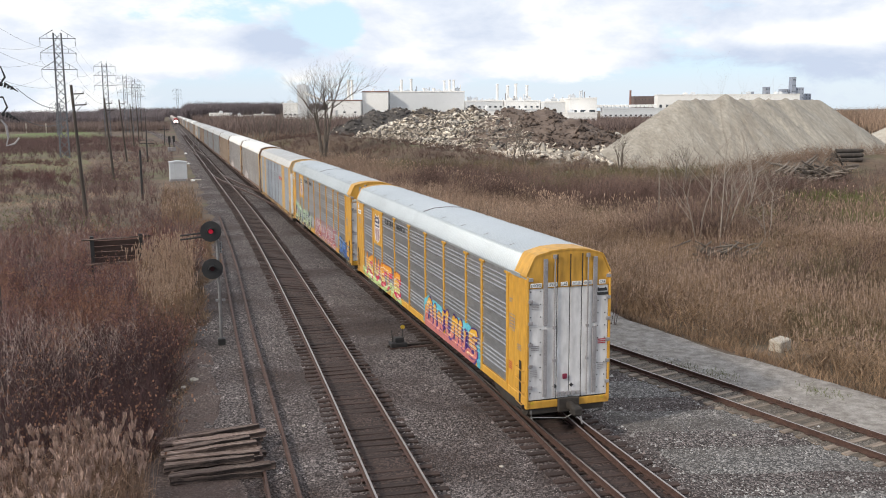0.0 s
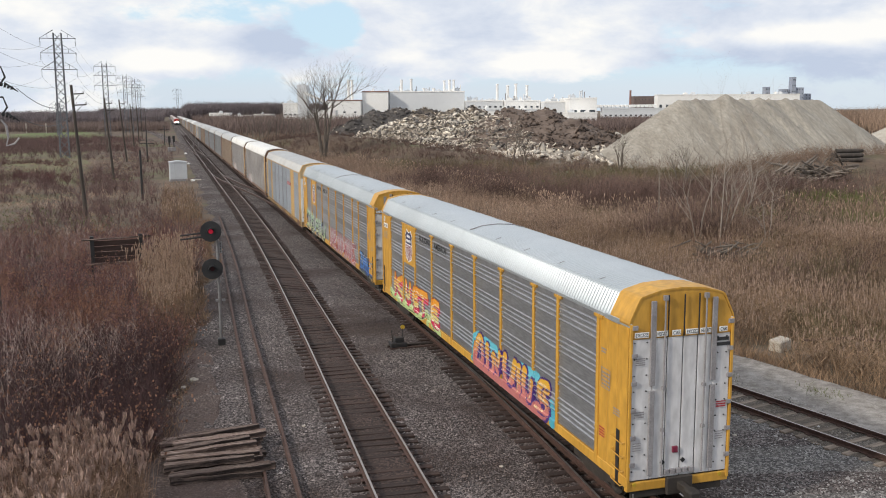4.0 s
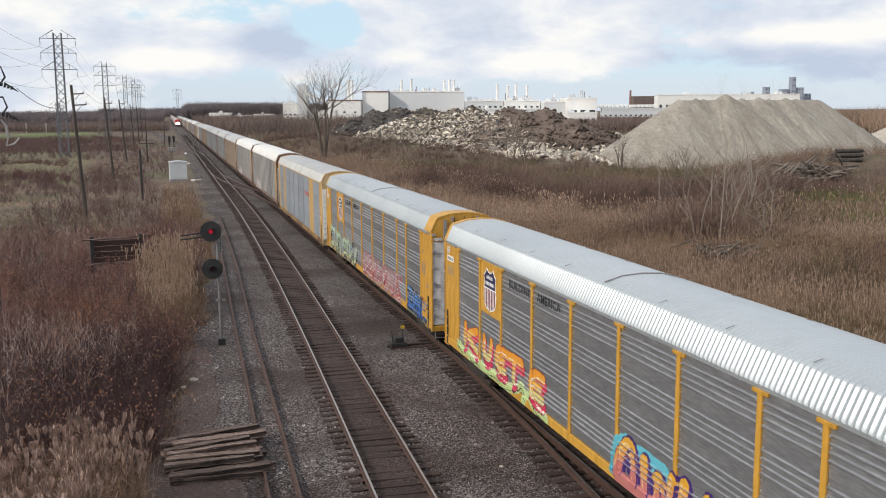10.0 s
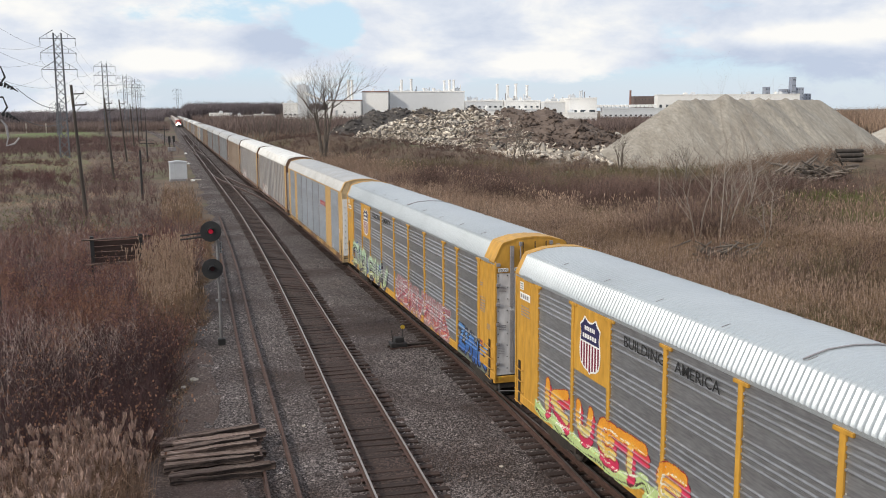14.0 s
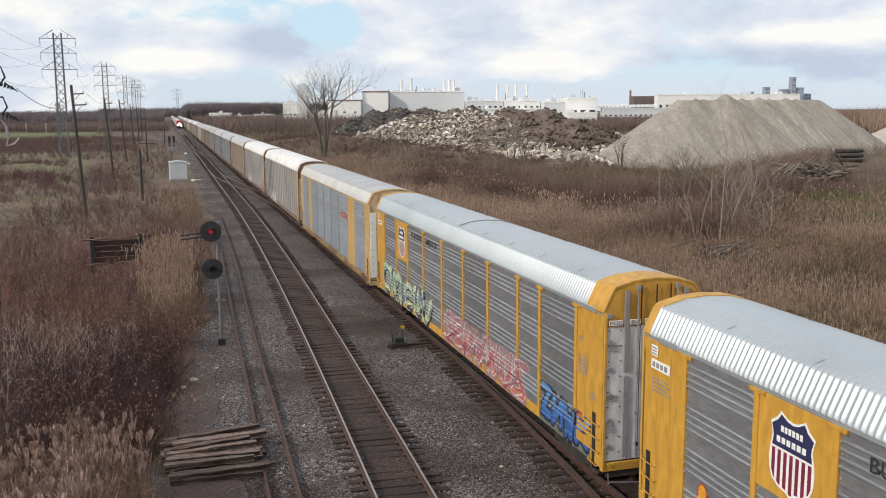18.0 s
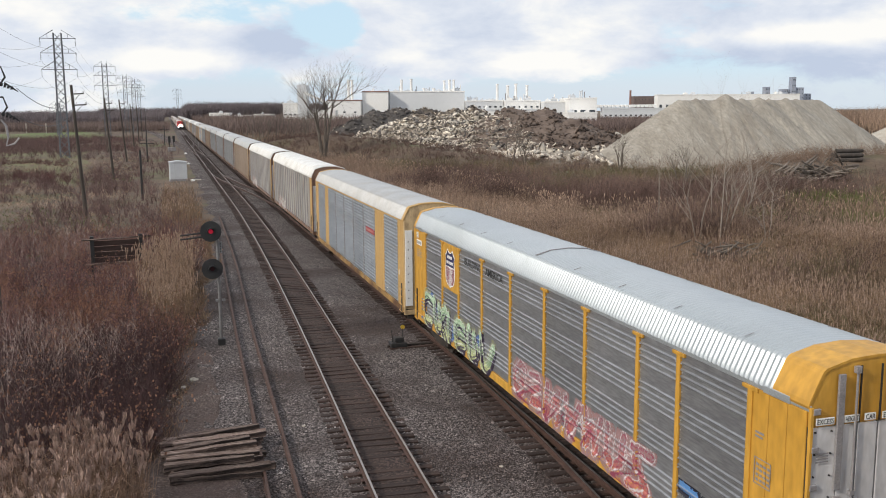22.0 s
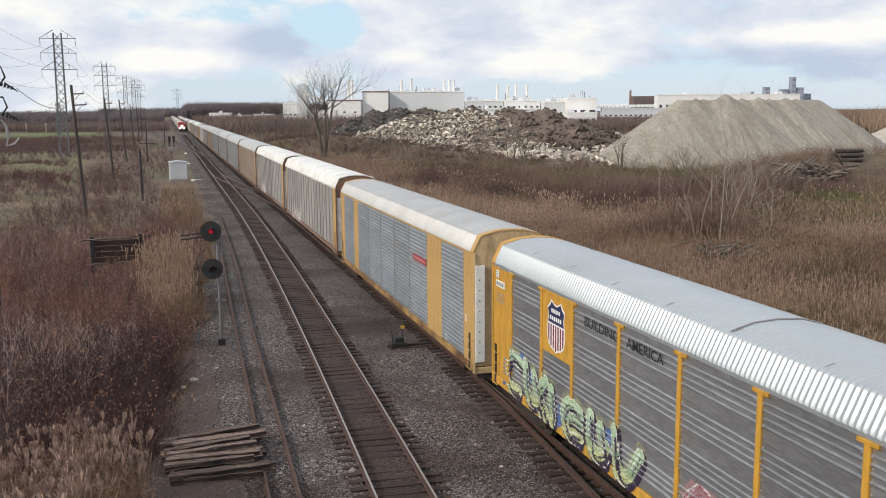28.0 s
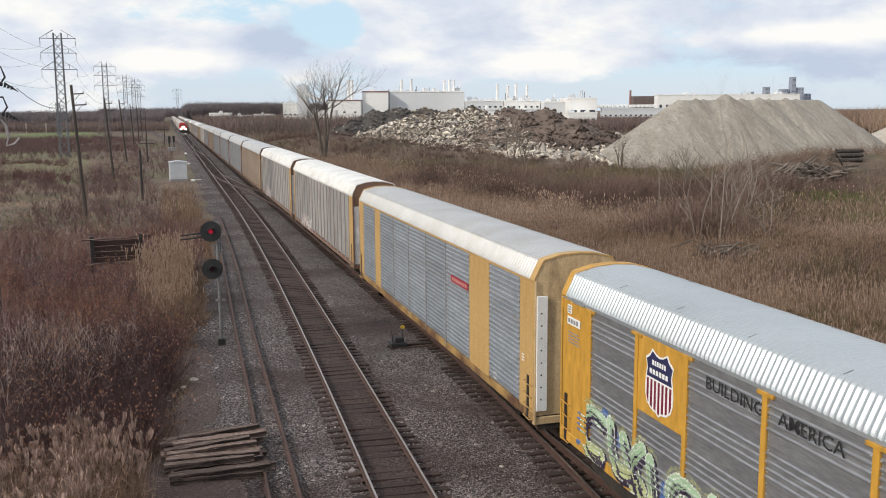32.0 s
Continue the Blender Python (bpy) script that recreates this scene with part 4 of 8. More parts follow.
def emblem(car, y, z, x):
    """A shield: white edge, navy head, red and white stripes; its words as plain bars."""
    w, h = 0.62, 0.76
    half = [(0.25, 0.88), (0.54, 1.0), (0.70, 0.83), (0.98, 0.68), (0.91, 0.50), (0.88, 0.36), (0.95, 0.12), (1.0, -0.18), (0.97, -0.45), (0.84, -0.70), (0.55, -0.85), (0.16, -0.91)]
    rim = [(-a, b) for a, b in half[::-1]] + [(0.0, 0.84)] + half + [(0.0, -1.0)]

    def cut(k, lo, hi, off, material, parent, name, x0=-1.0, x1=1.0):
        """Part of the shield between two heights and two widths, as a thin plate."""
        poly = [(a * k, b * k) for a, b in rim]
        for axis, bound, keep in ((1, lo, 1), (1, hi, -1), (0, x0, 1), (0, x1, -1)):
            res = []
            for q, r in zip(poly, poly[1:] + poly[:1]):
                inq, inr = (q[axis] - bound) * keep >= 0, (r[axis] - bound) * keep >= 0
                if inq:
                    res.append(q)
                if inq != inr:
                    t = (bound - q[axis]) / (r[axis] - q[axis])
                    res.append((q[0] + t * (r[0] - q[0]), q[1] + t * (r[1] - q[1])))
            poly = res
        n = len(poly)
        s = Shape()
        s.add([(xx, y - a * w, z + b * h) for xx in (x - off, x + 0.004) for a, b in poly],
              [tuple(range(n)), tuple(range(n, 2 * n))[::-1]] + [(i, (i + 1) % n, n + (i + 1) % n, n + i) for i in range(n)])
        return part(name, s, material, parent)

    sh = cut(1.0, -2, 2, 0.004, DECAL_WHITE, car, "shield")
    cut(0.93, 0.12, 2, 0.007, NAVY, sh, "shield_head")
    for k in range(7):
        cut(0.93, -2, 0.06, 0.007, MAROON, sh, "stripe", -0.93 + 0.266 * k + 0.06, -0.93 + 0.266 * k + 0.205)
    for zz, ww in ((0.52, 1.0), (0.24, 1.35)):
        s = Shape()
        for j in range(6):
            a0 = -ww / 2 + ww * j / 6
            s.box(x - 0.010, x - 0.006, y - (a0 + ww / 6 * 0.72) * w, y - a0 * w, z + zz * h, z + (zz + 0.15) * h)
        part("word_bars", s, DECAL_WHITE, sh)


def decorate(car):
    """Emblem, slogan, small stencils and the door hardware of the newer yellow cars."""
    x = -HW - 0.002
    emblem(car, 21.0, 3.90, -HW + 0.0)
    for word, y, size in (("BUILDING", 19.15, 0.37), ("AMERICA", 16.8, 0.37)):
        me = letters(word, size, INK, extrude=0.002, bold=0.001)
        k = 1.9 / max(v.co.x for v in me.vertices) if word == "BUILDING" else 1.72 / max(v.co.x for v in me.vertices)
        me.transform(on_left(0, 0, 0, k, 1.0))
        part("slogan_word", me, None, car, "dark slogan lettering", at=Matrix.Translation((-HW - 0.012, y, 4.385)))
    s = Shape(); s.box(x - 0.01, x + 0.006, 25.15, 25.95, 4.22, 4.44, 0, 0.003)
    pl = part("white_plate", s, DECAL_WHITE, car, "white maker's plate")
    bars([(0.06 + 0.17 * k, 0.05, 0.12, 0.12) for k in range(4)], GREYBAR, "left", (x - 0.011, 25.95, 4.22), pl)
    s = Shape(); s.box(x - 0.01, x + 0.006, 25.68, 25.95, 4.52, 4.76, 0, 0.003)
    pl = part("white_plate", s, DECAL_WHITE, car, "small white notice")
    bars([(0.03, 0.03 + 0.07 * k, 0.2, 0.035) for k in range(3)], GREYBAR, "left", (x - 0.011, 25.95, 4.52), pl)
    bars([(0.0, 0.09 * k, 0.75 - 0.1 * (k % 2), 0.035) for k in range(4)], GREYBAR, "left", (x, 25.9, 3.72), car, "stencil")
    # stencilled data box on the rear corner
    bars([(0, 0, 0.5, 0.02), (0, 0.5, 0.5, 0.02), (0, 0, 0.02, 0.52), (0.48, 0, 0.02, 0.52)] + [(0.06 + 0.11 * (k % 4), 0.07 + 0.1 * (k // 4), 0.08, 0.05) for k in range(16)],
         GREYBAR, "left", (x, 1.45, 3.05), car, "stencil")
    bars([(0, 0.0, 0.22, 0.04), (0, 0.08, 0.26, 0.04)], GREYBAR, "left", (x, 1.45, 3.95), car, "stencil")
    bars([(0, 0.07 * k, 0.3, 0.035) for k in range(4)], RED, "left", (x, 1.5, 1.75), car, "stencil")
    bars([(0, 0.07 * k, 0.35, 0.03) for k in range(3)], GREYBAR, "left", (x, 0.75, 2.55), car, "stencil")
    for y in (0.5, 24.9):
        s = Shape(); s.box(-HW - 0.03, -HW + 0.04, y, y + 0.75, 4.86, 5.0, 0, 0.01)
        part("eave_clip", s, ROOF, car, "bright zinc clip")
    # end doors
    e = -0.012
    for x0, x1 in ((-0.87, -0.73), (0.79, 0.93)):
        for z0, z1 in ((3.42, 5.56), (1.16, 3.30)):
            s = Shape(); s.box(x0, x1, e - 0.05, e, z0, z1 if z1 < 5 else 5.50, 0, 0.01)
            part("door_bar", s, GREYBAR, car)
    for xx in (-0.50, 0.61):
        s = Shape(); s.tube((xx, e - 0.05, 1.12), (xx, e - 0.05, 5.60), 0.022, 0.022, 8)
        s.box(xx - 0.04, xx + 0.04, e - 0.08, e, 2.25, 2.33); s.box(xx - 0.04, xx + 0.04, e - 0.08, e, 3.3, 3.38); s.box(xx - 0.05, xx + 0.05, e - 0.08, e, 5.5, 5.62)
        part("lock_rod", s, GREYBAR, car)
    for xx in (-1.36, 1.25):
        for k in range(6):
            s = Shape(); s.box(xx, xx + 0.15, e - 0.05, e, 1.42 + 0.68 * k, 1.53 + 0.68 * k, 0, 0.01)
            part("hinge", s, GREYBAR, car)
    bolt = Shape()
    for xx in (-1.28, -0.95, 0.98, 1.22):
        for k in range(9):
            z = 1.3 + 0.40 * k
            bolt.tube((xx, e - 0.025, z), (xx, e, z), 0.016, 0.02, 6)
    tagged(part("bolts", bolt, BLACK, car), kind="stuff")
    for word, x0, x1 in (("EXCESS", -1.30, -0.93), ("HEIGHT", -0.72, -0.42), ("CAR", -0.30, -0.07), ("EXCESS", 0.07, 0.40), ("HEIGHT", 0.46, 0.76), ("CAR", 0.99, 1.21)):
        s = Shape(); s.box(x0, x1, e - 0.045, e - 0.03, 4.63, 4.76, 0, 0.003)
        pl = part("notice", s, DECAL_WHITE, car, "white notice strip")
        me = letters(word, 0.13, INK)
        k = (x1 - x0 - 0.03) / max(v.co.x for v in me.vertices)
        me.transform(on_end(0, 0, 0, k, 1.0))
        part("notice_word", me, None, pl, at=Matrix.Translation((x0 + 0.015, e - 0.047, 4.65)))
    bars([(0.0, 0.13, 0.32, 0.09), (-0.03, 0.0, 0.40, 0.09)], INK, "end", (0.95, e - 0.022, 4.27), car, "reporting_mark")
    bars([(0, 0.05 * k, 0.25, 0.025) for k in range(4)], GREYBAR, "end", (-1.25, e - 0.022, 3.95), car, "stencil")
    bars([(0, 0.06 * k, 0.26, 0.03) for k in range(3)], GREYBAR, "end", (-1.26, e - 0.022, 2.65), car, "stencil")
    bars([(0, 0.06 * k, 0.27, 0.03) for k in range(3)], RED, "end", (0.98, e - 0.022, 2.72), car, "stencil")
    bars([(0, 0.06 * k, 0.22, 0.02) for k in range(4)], GREYBAR, "end", (-1.28, e - 0.022, 1.82), car, "stencil")
    bars([(0, 0.06 * k, 0.22, 0.02) for k in range(4)], GREYBAR, "end", (0.98, e - 0.022, 1.90), car, "stencil")
    s = Shape(); s.box(-0.20, -0.06, e - 0.06, e, 1.68, 1.84, 0, 0.01)
    part("red_marker", s, MAROON, car, "small red marker at the door seam")
    for xx in (-0.46, 0.1):
        s = Shape(); s.box(-0.05, 0.05, e - 0.03, e - 0.018, -0.05, 0.05, turn=pose(xx, 0, 1.46, 0, 45, 0))
        part("diamond_mark", s, INK, car)
    for k in range(5):
        s = Shape(); s.box(-0.42 + 0.17 * k, -0.29 + 0.17 * k, e - 0.07, e, 1.14, 1.27, 0, 0.01)
        part("door_stop", s, GREYBAR, car)
    for xx in (-1.22, 1.14):
        s = Shape(); s.tube((xx, e - 0.06, 0.98), (xx, e - 0.03, 0.98), 0.05, 0.05, 12)
        part("reflector", s, TARGETYELLOW, car)
    s = Shape(); s.path([(-1.28, -0.12, 0.78), (-1.28, -0.14, 0.50), (-1.26, -0.2, 0.58), (-0.25, -0.35, 0.52), (-0.12, -0.45, 0.62), (0.0, -0.55, 0.75)], 0.016, 6)
    part("uncoupling_lever", s, SILVER, car, "pale uncoupling lever")
    s = Shape(); s.path([(0.28, -0.25, 0.72), (0.34, -0.35, 0.38), (0.30, -0.45, 0.30), (0.24, -0.4, 0.55)], 0.02, 6)
    part("air_hose", s, GREYBAR, car)
    # black marking along the roof joint
    line = roof_line(4.95, 5.77, HW)
    s = Shape(); s.path([(xx * 1.006, 13.1, z + 0.016) for xx, z in line[4:-4]], 0.016, 4)
    part("roof_seam", s, GREYBAR, car)
    for k in range(9):
        for sx in (-1, 1):
            (xa, za), (xb, zb_) = line[4], line[5]
            s = Shape(); s.path([(sx * (xa + t * (xb - xa)), 2.4 + 2.65 * k, za + t * (zb_ - za) + 0.014) for t in (0.02, 0.42)], 0.007, 4)
            part("roof_seam", s, GREYBAR, car)
    # dark seams between the upper door leaves
    for xx in (-0.40, 0.03, 0.43):
        s = Shape(); s.box(xx - 0.014, xx + 0.014, -0.042, -0.018, 4.6, 5.62)
        part("door_seam", s, BLACK, car)


GLYPH = {"K": [[(0, 0), (0, 1)], [(0.85, 1), (0.05, 0.5), (0.9, 0)]], "U": [[(0, 1), (0.05, 0.2), (0.4, 0), (0.75, 0.2), (0.8, 1)]], "I": [[(0.2, 0), (0.2, 1)]],
         "E": [[(0.8, 0.95), (0, 1), (0, 0), (0.8, 0.02)], [(0, 0.5), (0.65, 0.5)]], "T": [[(-0.05, 0.95), (0.85, 1.0)], [(0.4, 0), (0.4, 1)]],
         "C": [[(0.8, 0.85), (0.4, 1), (0.05, 0.75), (0, 0.3), (0.35, 0), (0.8, 0.12)]], "O": [[(0.4, 1), (0.05, 0.7), (0.05, 0.3), (0.4, 0), (0.78, 0.3), (0.78, 0.7), (0.4, 1)]],
         "N": [[(0, 0), (0.05, 1), (0.75, 0.05), (0.8, 1)]], "S": [[(0.8, 0.9), (0.3, 1), (0.05, 0.72), (0.7, 0.35), (0.6, 0.02), (0, 0.1)]], "H": [[(0, 0), (0, 1)], [(0.75, 0), (0.75, 1)], [(0, 0.5), (0.75, 0.5)]],
         "G": [[(0.8, 0.85), (0.4, 1), (0, 0.6), (0.1, 0.1), (0.6, 0), (0.8, 0.45), (0.45, 0.45)]], "W": [[(0, 1), (0.2, 0), (0.42, 0.7), (0.65, 0), (0.85, 1)]], "A": [[(0, 0), (0.4, 1), (0.8, 0)], [(0.2, 0.4), (0.62, 0.4)]],
         "P": [[(0, 0), (0, 1), (0.6, 0.95), (0.7, 0.6), (0, 0.45)]], "Z": [[(0, 1), (0.8, 0.95), (0.05, 0.05), (0.85, 0)]], "L": [[(0.05, 1), (0.0, 0.05), (0.85, 0.0)]]}
SPRAY = {}


def spray(r, g, b):
    if (r, g, b) not in SPRAY:
        SPRAY[r, g, b] = mat("spray_paint", (r * 0.9, g * 0.9, b * 0.9), (min(1, r * 1.05), min(1, g * 1.05), min(1, b * 1.05)), 2.0, 0.55)
    return SPRAY[r, g, b]


def graffiti(car, label, y_far, y_near, z0, z1, glyphs, w, edge, halo, fills, edge_col, halo_col, ridges, posts, sill, seed, thin=0.0, slant=0.0, lines=None, base=None, proud=0.006, abstract=True):
    """Spray paint laid on the pressed sheets: fat strokes with an edge and a halo, following the ridges; abstract: strokes turned about, no letters."""
    rnd = np.random.default_rng(seed)
    c = 0.034
    ny, nz = int((y_far - y_near) / c), int((z1 - z0) / c)
    ys = y_far - (np.arange(ny) + 0.5) * c
    zs = z0 + (np.arange(nz) + 0.5) * c
    A, B = np.meshgrid((y_far - ys), zs, indexing="ij")
    segs, n = [], len(glyphs)
    step = (y_far - y_near - 2 * halo - 0.1) / n
    hh = z1 - z0 - 2 * (w + edge) - 0.10
    for k, g in enumerate(glyphs):
        lift, grow_ = rnd.uniform(-0.08, 0.10), rnd.uniform(0.88, 1.06)
        fx, fz = (k + seed) % 2 if abstract else 0, (k // 2 + seed) % 2 if abstract else 0
        for line in GLYPH[g]:
            line = [((0.8 - px) if fx else px, (1 - pz) if fz else pz) for px, pz in line]
            pts = [(halo + 0.1 + step * (k + 0.86 * px + slant * (pz - 0.5)), z0 + w + edge + 0.05 + lift + hh * grow_ * pz) for px, pz in line]
            segs += list(zip(pts, pts[1:]))
    D = np.full(A.shape, 9.0)
    for (ax, az), (bx, bz) in segs:
        vx, vz = bx - ax, bz - az
        t = np.clip(((A - ax) * vx + (B - az) * vz) / (vx * vx + vz * vz + 1e-9), 0, 1)
        D = np.minimum(D, np.hypot(A - ax - t * vx, B - az - t * vz))
    D += rnd.normal(0, 0.008, D.shape) + 0.02 * np.sin(3.1 * A) * np.sin(4.3 * B)
    colour = np.full(A.shape, -1)
    mats = [spray(*x) for x in fills] + [spray(*edge_col), spray(*(halo_col or edge_col)), spray(*(lines or edge_col)), spray(*(base or edge_col))]
    nf = len(fills)
    if base:
        wave = z0 + 0.42 + 0.16 * np.sin(1.9 * A) + 0.1 * np.sin(4.7 * A + 1)
        colour[B < wave] = nf + 3
    if halo_col:
        colour[(D < w + edge + halo * (0.6 + 0.5 * np.sin(1.3 * A + 2) * np.sin(2.2 * B + 1)))] = nf + 1
    colour[D < w + edge] = nf
    band = np.clip(((B - z0) / (z1 - z0) + 0.08 * np.sin(2.7 * A)) * nf, 0, nf - 1).astype(int)
    inner = D < w
    colour[inner] = band[inner]
    if lines:
        colour[np.abs(D - w * 0.55) < 0.018] = nf + 2
    if thin:
        colour[rnd.uniform(0, 1, D.shape) < thin * (0.4 + 0.6 * np.sin(1.1 * A + 0.5) ** 2)] = -1
    lay_paint(car, label, y_far, z0, c, colour, mats, ridges, posts, sill, proud)


def lay_paint(car, label, y_far, z0, c, colour, mats, ridges, posts, sill, proud=0.006):
    """Paint cells c metres wide, following the pressed ridges, posts and sill of the left flank."""
    prof = out_profile(sill + 0.30, 4.9, ridges)
    po, pz = np.array([q[0] for q in prof]), np.array([q[1] for q in prof])

    def out(y, z):
        o = np.interp(z, pz, po)
        o = np.where(z < sill + 0.28, 0.042, o)
        for p in posts:
            o = np.where(np.abs(y - p) < 0.085, 0.058, o)
        return o + proud

    ii, jj = np.nonzero(colour >= 0)
    vs = []
    for da, db in ((0, 0), (1, 0), (1, 1), (0, 1)):
        yy, zz = y_far - (ii + da) * c, z0 + (jj + db) * c
        vs.append(np.stack([-(HW - 0.03) - out(yy, zz), yy, zz], -1))
    v = np.stack(vs, 1).reshape(-1, 3)
    part("graffiti", quick("graffiti", v, np.arange(len(v)).reshape(-1, 4), mats, colour[ii, jj]), None, car, label)


def bend(line, n=6):
    """A polyline rounded off at its corners."""
    pts = [np.array(q, float) for q in line]
    if len(pts) < 3:
        return pts
    res = [pts[0]]
    for a, b, d in zip(pts, pts[1:], pts[2:]):
        p, q = (a + b) / 2, (b + d) / 2
        res += [(1 - t) ** 2 * p + 2 * t * (1 - t) * b + t * t * q for t in np.linspace(0, 1, n)]
    return res + [pts[-1]]


def boxed(glyph, u0, u1, z0, z1, slant=0.0):
    """The strokes of a letter form, set into a box on the flank."""
    return [[(u0 + (u1 - u0) * px / 0.85 + slant * (pz - 0.5), z0 + (z1 - z0) * pz) for px, pz in line] for line in GLYPH[glyph]]


def spray_layers(car, label, y_far, y_near, z0, z1, layers, seed, ridges, posts, sill, c=0.030):
    """Sprayed layers one over the other: (strokes, half width, tones from low to high, gaps, shift)."""
    rnd = np.random.default_rng(seed)
    ny, nz = int((y_far - y_near) / c), int((z1 - z0) / c)
    A, B = np.meshgrid((np.arange(ny) + 0.5) * c, z0 + (np.arange(nz) + 0.5) * c, indexing="ij")
    colour, mats = np.full(A.shape, -1), []
    for strokes, w, tones, gaps, (su, sz) in layers:
        D = np.full(A.shape, 9.0)
        for line in strokes:
            pts = bend(line)
            for p, q in zip(pts, pts[1:]):
                ax, az, vx, vz = p[0] + su, p[1] + sz, q[0] - p[0], q[1] - p[1]
                t = np.clip(((A - ax) * vx + (B - az) * vz) / (vx * vx + vz * vz + 1e-9), 0, 1)
                D = np.minimum(D, np.hypot(A - ax - t * vx, B - az - t * vz))
        D += rnd.normal(0, 0.006, D.shape) + 0.015 * np.sin(3.1 * A + seed) * np.sin(4.3 * B)
        inside = (D < w) & (rnd.uniform(0, 1, D.shape) >= gaps)
        nf = len(tones)
        band = np.clip(((B - z0) / (z1 - z0) + 0.07 * np.sin(2.7 * A + seed) + rnd.normal(0, 0.03, A.shape)) * nf, 0, nf - 1).astype(int)
        colour[inside] = len(mats) + band[inside]
        mats += [spray(*x) for x in tones]
    lay_paint(car, label, y_far, z0, c, colour, mats, ridges, posts, sill)


car_a = autorack(STYLE_A, "yellow auto carrier with grey corrugated panels and bright graffiti")
decorate(car_a)
car_a2 = copy_thing(car_a, pose(TRAIN_X, 60, 0))
tagged(car_a2, "yellow auto carrier with grey panels and green and pink graffiti")
common = dict(ridges=RIDGES_A, posts=EDGES_A, sill=0.88)
def mapped(spec, z0, z1, slant=0.0):
    return [line for g, u0, u1 in spec for line in boxed(g, u0, u1, z0, z1, slant)]


word = mapped((("K", 0.95, 2.25), ("U", 3.05, 3.85), ("E", 4.35, 5.25), ("T", 5.45, 6.65), ("E", 7.45, 8.45)), 1.42, 2.12, 0.06)
hills = [[(0.2, 1.25), (0.7, 1.05), (1.4, 1.2), (2.2, 0.95)], [(1.6, 1.0), (2.6, 1.12), (3.3, 1.0), (4.4, 1.15), (5.4, 0.98)], [(5.2, 1.0), (6.3, 1.2), (6.75, 1.52), (7.0, 1.1)], [(6.9, 1.0), (7.3, 1.42), (7.8, 1.05), (8.75, 0.98)]]
spray_layers(car_a, "orange, red and green graffiti lettering", 24.75, 15.75, 0.90, 2.36, [
    (hills, 0.17, [(0.44, 0.56, 0.24), (0.50, 0.62, 0.28)], 0.02, (0, 0)),
    (word, 0.20, [(0.10, 0.012, 0.02)], 0.0, (0.11, -0.18)), (word, 0.175, [(0.52, 0.03, 0.09), (0.56, 0.035, 0.10), (0.58, 0.05, 0.06)], 0.0, (0.11, -0.18)),
    (word, 0.17, [(0.30, 0.03, 0.03)], 0.0, (0, 0.02)), (word, 0.145, [(0.46, 0.55, 0.22), (0.62, 0.50, 0.16), (0.70, 0.36, 0.05), (0.68, 0.28, 0.025)], 0.0, (0, 0.02)),
    (mapped((("U", 3.05, 3.85), ("E", 4.35, 5.25), ("T", 5.45, 6.65), ("E", 7.45, 8.45)), 1.42, 2.12, 0.06), 0.020, [(0.75, 0.72, 0.62)], 0.25, (0.11, -0.06)),
    (hills, 0.022, [(0.70, 0.74, 0.60)], 0.3, (0.02, 0.13)), (hills, 0.020, [(0.05, 0.03, 0.02)], 0.25, (0.0, -0.10))], 1, **common)
swell = [[(0.4, 1.2), (0.75, 2.0), (1.15, 1.95), (1.2, 1.15)], [(1.7, 1.85), (1.75, 1.15)], [(2.3, 1.1), (2.25, 1.85), (2.85, 1.2), (3.0, 1.9)], [(3.45, 1.95), (3.4, 1.2), (4.1, 1.15), (4.35, 1.95)],
         [(4.7, 1.9), (4.75, 1.1)], [(5.2, 1.95), (5.1, 1.15), (5.75, 1.1), (5.85, 1.75)], [(7.0, 1.95), (6.4, 1.9), (6.45, 1.5), (7.0, 1.45), (6.95, 1.1), (6.2, 1.1)]]
foot = [[(0.5, 1.08), (2.5, 1.0), (4.6, 1.05), (6.6, 1.0)]]
spray_layers(car_a, "orange, pink and cyan bubble graffiti", 11.95, 4.05, 0.90, 2.34, [
    ([[(0.15, 1.2), (0.3, 1.85), (0.8, 2.05)], [(1.5, 2.0), (2.6, 1.95)], [(4.9, 2.0), (6.3, 2.02)], [(7.35, 1.5), (7.45, 1.05)]], 0.20, [(0.07, 0.36, 0.46), (0.12, 0.46, 0.56)], 0.03, (0, 0)),
    (swell, 0.275, [(0.05, 0.018, 0.15)], 0.0, (0.06, 0.0)), (foot, 0.17, [(0.46, 0.16, 0.15)], 0.0, (0, 0)),
    (swell, 0.205, [(0.46, 0.15, 0.14), (0.54, 0.18, 0.16), (0.60, 0.28, 0.07), (0.64, 0.33, 0.03), (0.66, 0.36, 0.03)], 0.0, (0, 0)),
    (swell, 0.032, [(0.05, 0.018, 0.15)], 0.1, (0.17, -0.05)), ([[(0.95, 1.35), (1.0, 1.6)], [(2.05, 1.3), (2.1, 1.55)], [(3.75, 1.4), (3.85, 1.65)], [(6.6, 1.28), (6.75, 1.3)]], 0.09, [(0.05, 0.018, 0.15)], 0.0, (0, 0)),
    (swell, 0.018, [(0.72, 0.55, 0.30)], 0.35, (-0.11, 0.04))], 2, **common)
